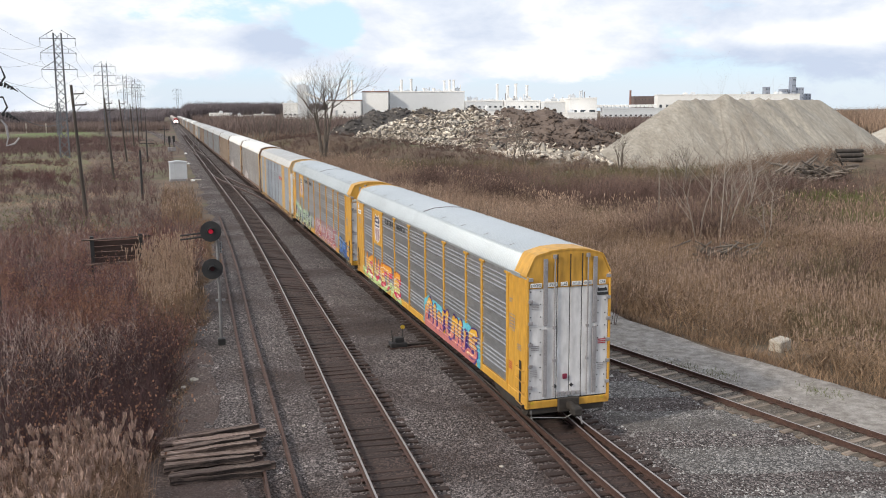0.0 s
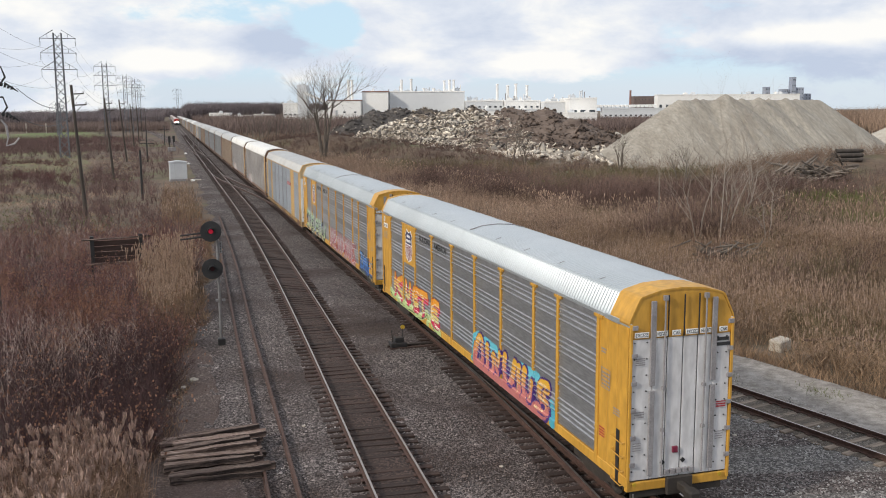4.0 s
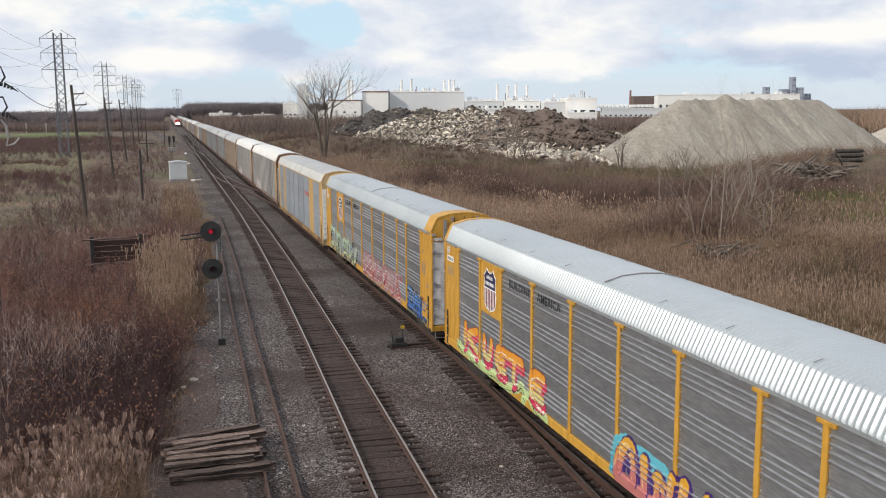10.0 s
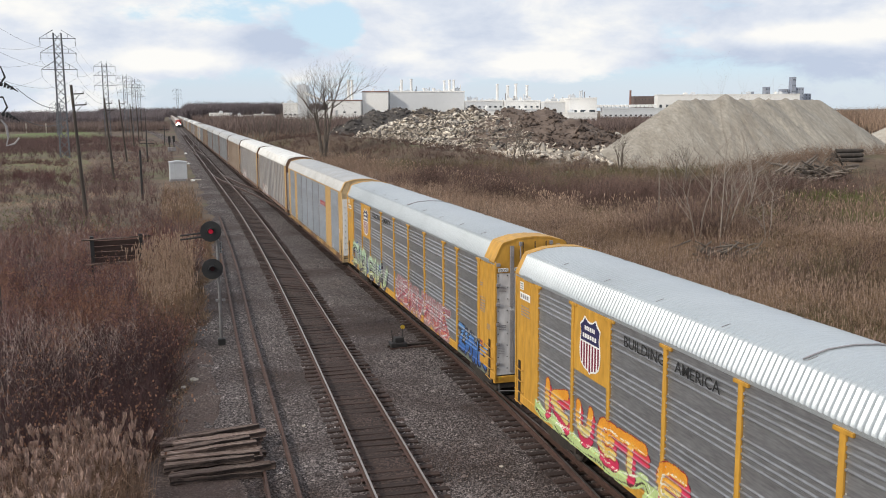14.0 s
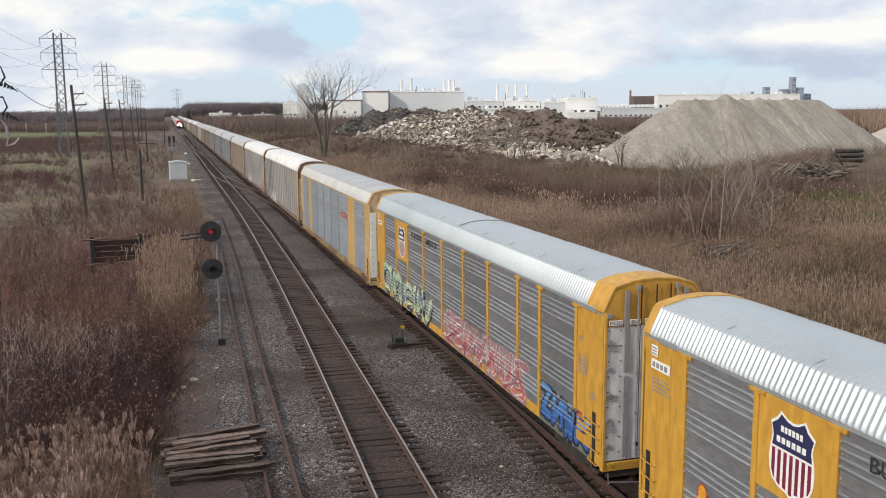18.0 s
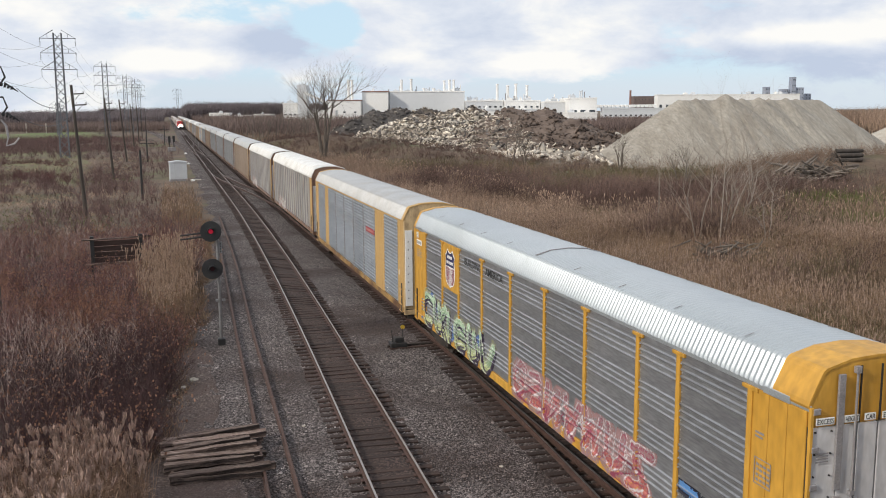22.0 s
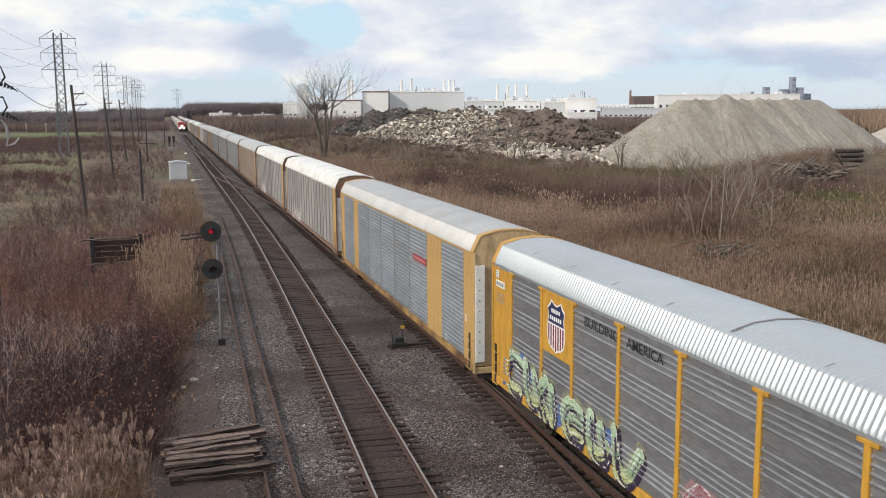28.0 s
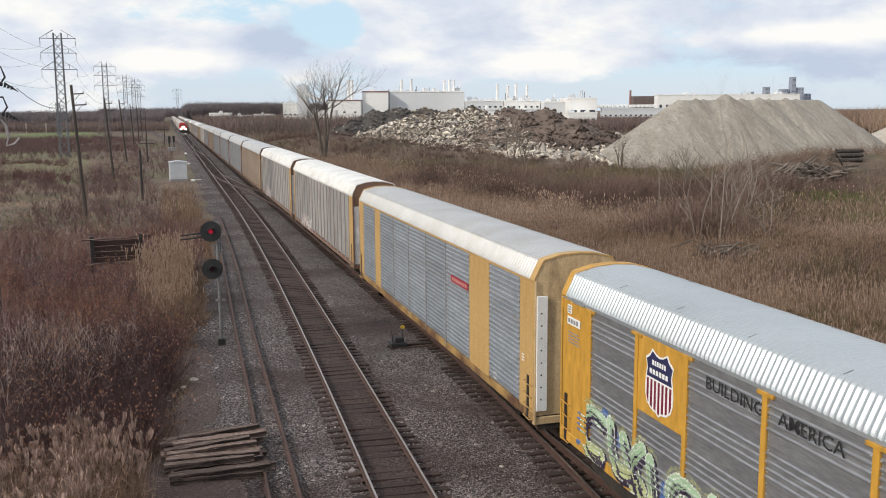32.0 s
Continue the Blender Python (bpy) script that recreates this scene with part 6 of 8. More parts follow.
def reed_edge(p):
    """Distance along y by which a point lies beyond the edge of the reeds, where the brush begins."""
    a = np.degrees(np.arctan2(p[:, 0] - EYE.x, p[:, 1]))
    d = np.hypot(p[:, 0] - EYE.x, p[:, 1])
    edge = np.interp(a, [2, 9.8, 12.9, 15.7, 20.6, 23.4, 26.1, 29.2, 34.1, 38.8, 42.2, 48], [230, 193, 163, 134, 111, 96, 85, 90, 85, 101, 100, 96])
    return d - edge - 5.0 * (patch(p, 9.0, 3.1) - 0.5) - 9.0 * (patch(p, 22.0, 1.3) - 0.5)


p = wedge(90000, 2, 44.5, 74, 200, 1.0)
p = p[p[:, 0] > road_r(p[:, 1])]
e = reed_edge(p)
q = p[(e < 0) & (RNG.uniform(0, 1, len(p)) < 0.45 + 0.9 * patch(p, 8.0, 4.0))]
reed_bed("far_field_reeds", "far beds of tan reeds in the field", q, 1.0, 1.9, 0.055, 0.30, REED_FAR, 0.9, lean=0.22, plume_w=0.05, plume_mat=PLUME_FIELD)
bear = np.degrees(np.arctan2(p[:, 0] - EYE.x, p[:, 1]))
q = p[(e > -6) & (e < 4) & (RNG.uniform(0, 1, len(p)) < np.where(bear < 25, 0.55, 0.12))]
reed_bed("edge_reeds", "pale plumed reeds at the edge of the brush", q, 1.4, 2.3, 0.05, 0.6, REED_FAR, 0.95, lean=0.18, plume_w=0.06, plume_mat=PLUME_SIGNAL)
q = wedge(13000, 4, 46, 78, 195, 1.0)
q = q[(q[:, 0] > road_r(q[:, 1]) + 8) & (reed_edge(q) > -2) & (np.hypot((q[:, 0] - 71.5) / 6.5, (q[:, 1] - 103.0) / 7.5) > 1) & ~((q[:, 1] > 152) & (q[:, 0] > 50 + (190 - q[:, 1]) * 0.4))]
kind = patch(q, 19.0, 6.0) + RNG.normal(0, 0.06, len(q))
thicket("reddish_shrubs", "dark reddish-brown shrubs before the heaps", q[kind > 0.60], 1.5, 3.2, 6, 6, BRUSH_RED, 0.42, 0.05)
thicket("field_shrubs", "low brown brush in the far field", q[(kind <= 0.60) & (kind > 0.45)], 1.1, 2.6, 6, 6, BRUSH, 0.45, 0.05)
thicket("olive_brush", "olive weeds and brush in the far field", q[kind <= 0.45], 0.8, 1.8, 7, 6, BRUSH_OLIVE, 0.5, 0.05)
q = wedge(2600, 35, 46, 42, 98, 1.0)
q = q[patch(q, 9.0, 4.4) > 0.40]
thicket("olive_weeds", "olive-brown weeds mixed into the dry reeds", q, 0.9, 1.9, 8, 6, BRUSH_OLIVE, 0.45, 0.03)
# clumps of bushes between the reeds and the heaps
c = np.concatenate([RNG.normal((cx, cy), sd, (n, 2)) for cx, cy, sd, n in ((33.4, 89, (2.6, 3.0), 34), (38.5, 92, (2.2, 3.0), 18), (27.0, 100, (4.0, 3.0), 30), (30.0, 64.5, (2.4, 2.0), 26), (47.0, 92, (4.0, 3.0), 26), (22.5, 118, (4.0, 4.0), 34), (58.0, 95, (5.0, 4.0), 30))])
bushes("dark_clump_shrubs", "dark reddish leafless bushes standing before the heaps", c, 1.9, 3.5, 90, 8, BRUSH_RED, BRUSH_RED, 0.035)
c = np.concatenate([RNG.normal((cx, cy), sd, (n, 2)) for cx, cy, sd, n in ((30.5, 63.5, (2.4, 1.6), 24), (38.5, 98, (3.0, 3.0), 24), (44.0, 80, (3.0, 3.0), 14))])
bushes("brown_clump_shrubs", "grey-brown leafless bushes round the saplings in the reeds", c, 1.9, 3.6, 90, 8, BRUSH_RED, BRUSH, 0.035)
c = wedge(170, 34, 44.5, 41, 66, 1.0)
c = c[(c[:, 0] > road_r(c[:, 1]) + 2.5) & (patch(c, 6.0, 2.6) > 0.45)]
bushes("low_dark_shrubs", "low dark brown bushes among the reeds by the road", c, 0.8, 1.5, 30, 5, BRUSH_RED, BRUSH, 0.022)
# single bushes standing out of the reeds
q = wedge(900, 22, 45, 44, 100, 1.0)
q = q[(patch(q, 12.0, 7.0) > 0.56) | ((q[:, 0] > 34) & (patch(q, 5.0, 2.0) > 0.45))]
thicket("dark_shrubs", "dark leafless bushes growing among the reeds", q, 1.4, 2.6, 9, 8, BRUSH_RED, 0.38, 0.03)
p = wedge(9000, -1, 30, 190, 420, 1.0)
p = p[p[:, 0] > 9]
thicket("far_field_shrubs", "brown brush far along the line", p[::2], 1.0, 2.8, 6, 4, BRUSH, 0.45, 0.14)
# green weeds in a few patches
g = np.concatenate([RNG.normal((cx, cy), r, (n, 2)) for cx, cy, r, n in ((56.4, 83.0, (1.8, 2.0), 900), (60.0, 86.0, (2.5, 2.0), 500), (37.0, 68.5, (1.3, 1.8), 700), (38.5, 72.0, (1.4, 1.6), 400), (35.3, 107, (1.2, 3.0), 300), (44, 84, (1.4, 1.8), 300), (47.0, 66.0, (2.2, 1.5), 300))])
b = at_ground(g)
n = len(b)
v, f = spikes(b, b + np.stack([RNG.normal(0, 0.35, n), RNG.normal(0, 0.35, n), RNG.uniform(0.7, 1.9, n)], -1), RNG.uniform(0.08, 0.2, n))
stuff("green_weeds", "green weeds among the dry reeds", "grass", v, f, GREENGRASS)

# dead grass along the edges of ballast and road
yy = RNG.uniform(20, 90, 20000)
xx = np.where(RNG.uniform(0, 1, 20000) < 0.30, bl(yy) - np.abs(RNG.normal(0, 0.5, 20000)) + 0.2, road_r(yy) + np.abs(RNG.normal(0, 0.6, 20000)) - 0.65)
b = at_ground(np.stack([xx, yy], -1))
n = len(b)
v, f = spikes(b, b + np.stack([RNG.normal(0, 0.16, n), RNG.normal(0, 0.16, n), RNG.uniform(0.1, 0.5, n)], -1), 0.03)
stuff("edge_grass", "dead tan grass along the ballast and the road", "grass", v, f, REED)

# green and dead tufts between the side track and the road
g = np.concatenate([RNG.normal((cx, cy), (0.35, 0.5), (130, 2)) for cx, cy in ((7.55, 31.6), (6.9, 32.4), (8.3, 30.2), (10.6, 27.2), (4.9, 38.6))])
b = np.stack([g[:, 0], g[:, 1], np.full(len(g), -0.24)], -1)
v, f = spikes(b, b + np.stack([RNG.normal(0, 0.06, len(b)), RNG.normal(0, 0.06, len(b)), RNG.uniform(0.05, 0.18, len(b))], -1), 0.022)
stuff("track_weeds", "low green weeds beside the side track", "grass", v, f, GREENGRASS)
# ballast stones near the bridge
p = wedge(52000, -3, 44, 19, 62, 1.5)
p = p[(p[:, 0] > bl(p[:, 1]) - 0.6) & (p[:, 0] < np.vectorize(bed_right)(p[:, 1]) + 0.6)]
mx = np.vectorize(main_x)(p[:, 1])
p = p[(np.abs(p[:, 0] - mx) > 0.85) & (np.abs(p[:, 0]) > 0.9)]
n = len(p)
r = RNG.uniform(0.016, 0.042, n) * (1 + (RNG.uniform(0, 1, n) < 0.02) * 1.2)
c = np.stack([p[:, 0], p[:, 1], np.full(n, -0.225)], -1)
octa = np.array([(1, 0, 0), (0, 1, 0), (-1, 0, 0), (0, -1, 0), (0, 0, 0.8), (0, 0, -0.8)], float)
v = c[:, None] + octa[None] * r[:, None, None] * RNG.uniform(0.6, 1.4, (n, 6, 1))
i = np.array([(0, 1, 4), (1, 2, 4), (2, 3, 4), (3, 0, 4)])
v, i = v.reshape(n, 6, 3), i[None] + 6 * np.arange(n)[:, None, None]
for sel, nm, mt in ((p[:, 0] < 1.5 + RNG.normal(0, 0.5, n), "ballast_stones", STONE), (None, "clean_stones", STONE_CLEAN)):
    sel = ~first if sel is None else sel
    first = sel
    k = int(sel.sum())
    stuff(nm, "loose grey ballast stones", "gravel", v[sel].reshape(-1, 3), (i[0] + 6 * np.arange(k)[:, None, None]).reshape(-1, 3), mt)

# ---- trees ----


def grow(s, rnd, p, d, length, r, depth, split, droop=0.0, sides=6):
    """A tapered limb with side limbs, down to twigs."""
    segs = 4 if depth > 1 else 2
    for k in range(segs):
        q = p + d * (length / segs)
        r2 = r * (0.86 if depth > 1 else 0.7)
        s.tube(p, q, r, r2, sides if depth > 2 else 4 if depth > 1 else 3, 0, caps=False)
        if depth > 0 and (k > 0 or depth < 4):
            for _ in range(split if k == segs - 1 else rnd.choice((0, 1, 1)) if depth > 1 else 1):
                t = Vector((rnd.gauss(0, 1), rnd.gauss(0, 1), rnd.gauss(0, 0.6) + 0.25)).normalized()
                nd = (d * 0.78 + t * 0.62).normalized()
                grow(s, rnd, q, nd, length * rnd.uniform(0.52, 0.78), r2 * rnd.uniform(0.5, 0.7), depth - 1, split, droop, sides)
        p, r = q, r2
        d = (d + Vector((rnd.gauss(0, 0.07), rnd.gauss(0, 0.07), 0.03))).normalized()


def bare_tree(label, x, y, stems, height, r, depth, seed, material=BARK, lean=0.22, split=3):
    rnd = random.Random(seed)
    z = float(ground_z(np.array(x), np.array(y)))
    top = thing("bare_tree", label, "tree", pose(x, y, z), group="bare trees")
    trunk, crown = Shape(), Shape()
    for k in range(stems):
        a = 6.283 * (k + rnd.random() * 0.5) / stems
        d = Vector((math.cos(a) * lean * (1 if stems > 1 else 0.1), math.sin(a) * lean * (1 if stems > 1 else 0.1), 1)).normalized()
        p = Vector((0.15 * math.cos(a), 0.15 * math.sin(a), -0.1)) if stems > 1 else Vector((0, 0, -0.1))
        first = height * (0.16 if stems > 1 else 0.28)
        trunk.tube(p, p + d * first, r * 1.25, r, 8, 0)
        grow(crown, rnd, p + d * first * 0.98, d, height * 0.42 * rnd.uniform(0.85, 1.1), r, depth, split)
    part("trunk", trunk, material, top)
    part("crown", crown, material, top, "leafless branches and twigs")
    return top


bare_tree("tall leafless tree with several spreading stems", 20.2, 197.5, 4, 19.0, 0.37, 4, 5, lean=0.19, split=3)
for k, (x, y, h, seed) in enumerate([(27.6, 59.8, 9.8, 1), (28.8, 61.5, 9.0, 2), (29.6, 64.0, 8.2, 3), (26.6, 61.0, 7.4, 4), (31.5, 63.0, 7.8, 6), (33.0, 66.5, 6.5, 8),
                                     (25.9, 66.0, 6.8, 9), (30.6, 58.2, 6.0, 10)]):
    bare_tree("thin pale leafless sapling in the reeds", x, y, 1 if seed % 2 else 2, h * 1.25, 0.048, 3, seed + 30, BARK_SAPLING, lean=0.40, split=3)
for x, y, h, seed in [(48.9, 160, 9.5, 21), (50.5, 157, 6.5, 22), (65.0, 148, 6.6, 23), (62.0, 142, 5.0, 24), (46.1, 96, 7.0, 25)]:
    bare_tree("small dark leafless tree before the heaps", x, y, 3, h, 0.10, 3, seed, BARK, split=3)
for x, y, h, seed in [(12.5, 250, 12, 31), (17, 285, 13, 32), (22, 300, 15, 33), (27, 320, 15, 34), (30, 290, 12, 35), (14.5, 330, 11, 36), (36, 330, 15, 37), (20, 240, 9, 38),
                      (42, 380, 17, 43), (50, 420, 18, 44), (24, 420, 14, 45), (33, 455, 15, 46), (58, 440, 19, 47), (-24, 330, 9, 40), (-30, 290, 8, 41), (-27, 260, 7, 42)]:
    bare_tree("leafless grey tree far along the line", x, y, 2, h, 0.13, 3, seed, BARK, split=2)


# far woods: bands of bare trees up to the horizon, drawn as upright sprays
def woods(name, label, p, h0, h1, w, material=WOODS, wave=18.0, ends=None):
    n = len(p)
    b = np.stack([p[:, 0], p[:, 1], np.full(n, -0.7)], -1)
    h = RNG.uniform(h0, h1, n) * (0.82 + 0.36 * patch(p, wave, 3.0))
    if ends:
        a = np.degrees(np.arctan2(p[:, 0] - EYE.x, p[:, 1]))
        h *= np.clip(np.minimum(a - ends[0], ends[1] - a) / 0.5, 0.25, 1) ** 0.5
    vs, fs, k0 = [], [], 0
    for k in range(7):
        a = RNG.uniform(0, 6.283, n)
        st = b + np.stack([np.zeros(n), np.zeros(n), h * RNG.uniform(0.1, 0.55, n)], -1)
        r = RNG.uniform(0.1, 0.3, n)
        tip = b + np.stack([np.cos(a) * h * r, np.sin(a) * h * r, h * RNG.uniform(0.62, 1.0, n)], -1)
        v, f = spikes(st if k else b, tip, w * RNG.uniform(0.5, 1.3, n))
        vs.append(v); fs.append(f + k0); k0 += len(v)
    stuff(name, label, "woods", np.concatenate(vs), np.concatenate(fs), material)


q = wedge(15000, -12, 4.6, 700, 1150, 1.0)
woods("far_woods", "dark bare woods along the horizon", q[q[:, 0] < -14], 9, 13.5, 0.40, WOODS, 60.0)
q = wedge(20000, 0.7, 11.5, 960, 1130, 1.0)
woods("woods_behind", "dark bare woods behind the line", q[q[:, 0] > 5], 17, 21, 0.45, WOODS, 60.0, (0.7, 11.5))
q = np.stack([RNG.uniform(-130, 90, 3000), RNG.uniform(1750, 1950, 3000)], -1)
woods("vanishing_woods", "hazy bare woods where the line meets the horizon", q, 12, 22, 0.6, WOODS, 40.0)
q = wedge(9000, 1.5, 12.5, 420, 930, 1.0)
woods("line_brushwood", "bare trees and brush between the line and the woods", q[(q[:, 0] > 11) & (patch(q, 34, 1.0) > 0.36)], 4, 10, 0.22, WOODS_BROWN)
q = wedge(22000, 10, 45, 420, 760, 1.0)
woods("brushwood", "brown bare woods and brush behind the heaps", q[q[:, 0] > 60], 3.5, 7, 0.30, WOODS_BROWN)
q = wedge(7000, 37.5, 47, 380, 700, 1.0)
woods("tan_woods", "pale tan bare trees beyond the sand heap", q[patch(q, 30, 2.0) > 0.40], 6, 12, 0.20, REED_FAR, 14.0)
q = wedge(9000, -12, 2.9, 520, 720, 1.0)
woods("hedge", "brown hedges across the far field", q[(q[:, 0] < -10) & (patch(q, 70, 2) > 0.40)], 2.5, 6.0, 0.25, WOODS_BROWN)


def meadow(label, a0, a1, d0, d1, seed, material, cols=40, rows=14):
    """A sheet of short grass on the field, ragged at its edges, between two bearings from the bridge."""
    vs = []
    for j in range(rows + 1):
        for k in range(cols + 1):
            t, u = k / cols, j / rows
            a = radians(a0 + (a1 - a0) * t + 0.35 * math.sin(4.1 * u * 3 + seed) * (1 if k in (0, cols) else 0.2))
            edge = (d1 - d0) * (0.10 * math.sin(9 * t + seed) + 0.07 * math.sin(23 * t + 2 * seed))
            d = d0 + (d1 - d0) * u + edge * (1 if j in (0, rows) else 0.6)
            x, y = EYE.x + d * math.sin(a), d * math.cos(a)
            vs.append((x, y, float(ground_z(np.array(x), np.array(y))) + 0.06))
    i = np.arange(len(vs)).reshape(rows + 1, cols + 1)
    thing("meadow", label, "grass", kind="structure", data=quick("meadow", vs, np.stack([i[:-1, :-1], i[:-1, 1:], i[1:, 1:], i[1:, :-1]], -1).reshape(-1, 4), [material]))


meadow("green strip of grass across the far field", -11.5, -3.6, 395, 520, 1.0, MEADOW_GREEN)
meadow("olive winter grass in the field", -11.5, -4.6, 150, 275, 2.3, MEADOW)
q = wedge(3000, -11.5, -1.5, 262, 400, 1.0)
q = q[(q[:, 0] < -17) & (patch(q, 45, 3.5) > 0.42)]
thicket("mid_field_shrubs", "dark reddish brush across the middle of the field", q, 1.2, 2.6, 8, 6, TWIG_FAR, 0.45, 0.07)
q = wedge(900, -10.5, -5.5, 150, 215, 1.0)
q = q[patch(q, 22, 1.2) > 0.55]
thicket("purple_field_shrubs", "purplish low brush patches in the olive grass", q, 0.9, 1.8, 10, 6, TWIG, 0.5, 0.04)
# fence posts and a pale track beyond the green strip
for k in range(4):
    s = Shape()
    s.box(-0.25, 0.25, -0.25, 0.25, 0, 5.0, 0, 0.03)
    thing("fence_post", "pale upright post by the far field road", "post", pose(-100 + 9.5 * k, 520, -0.6), group="far fence posts", data=s.mesh("fence_post", [CONCRETE]))

# ---- heaps on the right ----


def heap(name, label, category, x0, x1, y0, y1, step, height, material):
    xs, ys = np.arange(x0, x1, step), np.arange(y0, y1, step)
    X, Y = np.meshgrid(xs, ys)
    Z = height(X, Y)
    n = len(xs)
    i = np.arange(len(xs) * len(ys)).reshape(len(ys), n)
    q = np.stack([i[:-1, :-1], i[:-1, 1:], i[1:, 1:], i[1:, :-1]], -1).reshape(-1, 4)
    keep = (Z.ravel()[q] > -0.95).any(1)
    me = quick(name, np.stack([X, Y, np.maximum(Z, -1.0)], -1).reshape(-1, 3), q[keep], [material])
    smooth(me, 60)
    return thing(name, label, category, data=me)


CONES = [(82.5, 158.5, 11.9), (85.5, 157.5, 12.1), (88.0, 159, 12.0), (91.3, 156.5, 12.95), (95.5, 157.5, 12.1), (99.0, 157, 12.3), (102, 158, 12.0), (105.5, 157.5, 12.2), (109, 159, 12.0), (114, 160.5, 11.9)]


def gravel_z(X, Y):
    Z = np.full(X.shape, -2.0)
    for k, (cx, cy, h) in enumerate(CONES):
        dx, dy = X - cx, Y - cy
        d = np.hypot(dx, dy)
        a = np.arctan2(dy, dx)
        gully = 0.10 * np.sin(7 * a + k) + 0.10 * np.sin(23 * a + 2 * k) + 0.09 * np.sin(47 * a + k) + 0.07 * np.sin(79 * a)
        Z = np.maximum(Z, h - d * 0.70 + gully * np.clip(d / 6, 0, 1.2) - 0.15 * np.exp(-d * 1.2))
    # the long body under the cones
    t = np.clip((X - 83.0) / 31.0, 0, 1)
    d = np.hypot(X - (83.0 + 31.0 * t), Y - (158 + 1.5 * t))
    body = 12.15 - 0.70 * np.maximum(d, 0.9) + (0.06 * np.sin(1.1 * X + 0.4 * Y) + 0.05 * np.sin(4.3 * X) + 0.04 * np.sin(7.9 * X + 1)) * np.clip(d / 5, 0, 1)
    Z = np.maximum(Z, body)
    return Z + 0.04 * np.sin(3 * X) * np.sin(2.7 * Y)


heap("gravel_mound", "large grey-tan gravel heap with rilled slopes", "heap", 56, 138, 136, 186, 0.4, gravel_z, GRAVEL)
heap("sand_mound", "pale sand heap behind the gravel heap", "heap", 140, 215, 185, 240, 1.2,
     lambda X, Y: np.maximum(5.2 - 0.5 * np.hypot(X - 183, Y - 214), 5.6 - 0.5 * np.hypot(X - 192, Y - 208)), CONCRETE)
heap("pale_mound", "small pale heap between the large ones", "heap", 84, 108, 196, 222, 0.8,
     lambda X, Y: 4.6 - 0.55 * np.hypot(X - 95, Y - 209), CONCRETE)

RIDGE = [(40, 263, 8.0, 9), (46, 266, 10.6, 11), (54, 268, 11.4, 15), (57, 248, 10.8, 17), (60, 232, 10.6, 17), (61, 219, 10.8, 17), (67, 208, 10.6, 16), (72, 200, 10.2, 15), (76, 193, 8.0, 13), (80, 187, 5.0, 9), (50, 236, 8.5, 16)]


def rubble_z(X, Y):
    Z = np.full(np.shape(X), -2.0)
    for cx, cy, h, r in RIDGE:
        d = np.hypot(X - cx, Y - cy)
        Z = np.maximum(Z, h * (1 - d / (r * 1.45)))
    return Z + 0.55 * np.sin(0.9 * X + 0.4 * Y) * np.sin(0.8 * Y) + 0.3 * np.sin(2.3 * X) * np.sin(2.1 * Y) - 0.2


def ridge_z(rows):
    def z(X, Y):
        Z = np.full(np.shape(X), -2.0)
        for cx, cy, h, r in rows:
            Z = np.maximum(Z, h * (1 - np.hypot(X - cx, Y - cy) / (r * 1.45)))
        Z = np.where(Z > -1.5, Z + 0.40 * np.sin(0.9 * X + 0.4 * Y) * np.sin(0.8 * Y) + 0.22 * np.sin(2.3 * X) * np.sin(2.1 * Y) - 0.2, Z)
        return Z + 0.18 * np.sin(3.7 * X + 1.1 * Y) * np.sin(3.3 * Y)
    return z


heap("rubble_mound", "tan mound of broken concrete and earth", "heap", 4, 106, 150, 296, 0.9, ridge_z(RIDGE[3:6] + RIDGE[10:] + [(55, 188, 1.4, 8), (60, 176, 1.3, 8), (65, 163, 1.1, 7)]), SPOIL_TAN)
heap("asphalt_mound", "dark grey mound of broken asphalt", "heap", 4, 90, 200, 300, 0.9, ridge_z(RIDGE[:3]), RUBBLE_DARK)
heap("soil_mound", "dark brown mound of soil and brick spoil", "heap", 36, 108, 160, 240, 0.9, ridge_z([(a, b, c + 0.35, d) for a, b, c, d in RIDGE[6:10]]), SPOIL_BROWN)
heap("earth_bank", "low brown earth bank at the foot of the gravel heap", "heap", 48, 130, 98, 142, 1.0,
     lambda X, Y: 3.6 * np.exp(-(((X - 92) / 20) ** 2 + ((Y - 117) / 7.5) ** 2)) + 1.2 * np.exp(-(((X - 74) / 9) ** 2 + ((Y - 113) / 6.0) ** 2)) + 0.25 * np.sin(X) * np.sin(0.8 * Y) - 0.75, FIELD)
CREST = [(16, 222, 3.6), (24.6, 212, 4.6), (36.3, 199, 3.0), (49.5, 180, 0.9), (56.5, 166, 0.0)]


def brush_bank_z(X, Y):
    """A long low bank whose crest falls away to the right."""
    Z = np.full(np.shape(X), -0.9)
    for (ax, ay, ah), (bx, by, bh) in zip(CREST, CREST[1:]):
        vx, vy = bx - ax, by - ay
        t = np.clip(((X - ax) * vx + (Y - ay) * vy) / (vx * vx + vy * vy), 0, 1)
        d = np.hypot(X - ax - t * vx, Y - ay - t * vy)
        Z = np.maximum(Z, (ah + (bh - ah) * t + 0.9) * np.exp(-(d / 9.0) ** 2) - 0.9)
    return Z + 0.15 * np.sin(0.7 * X) * np.sin(0.6 * Y)


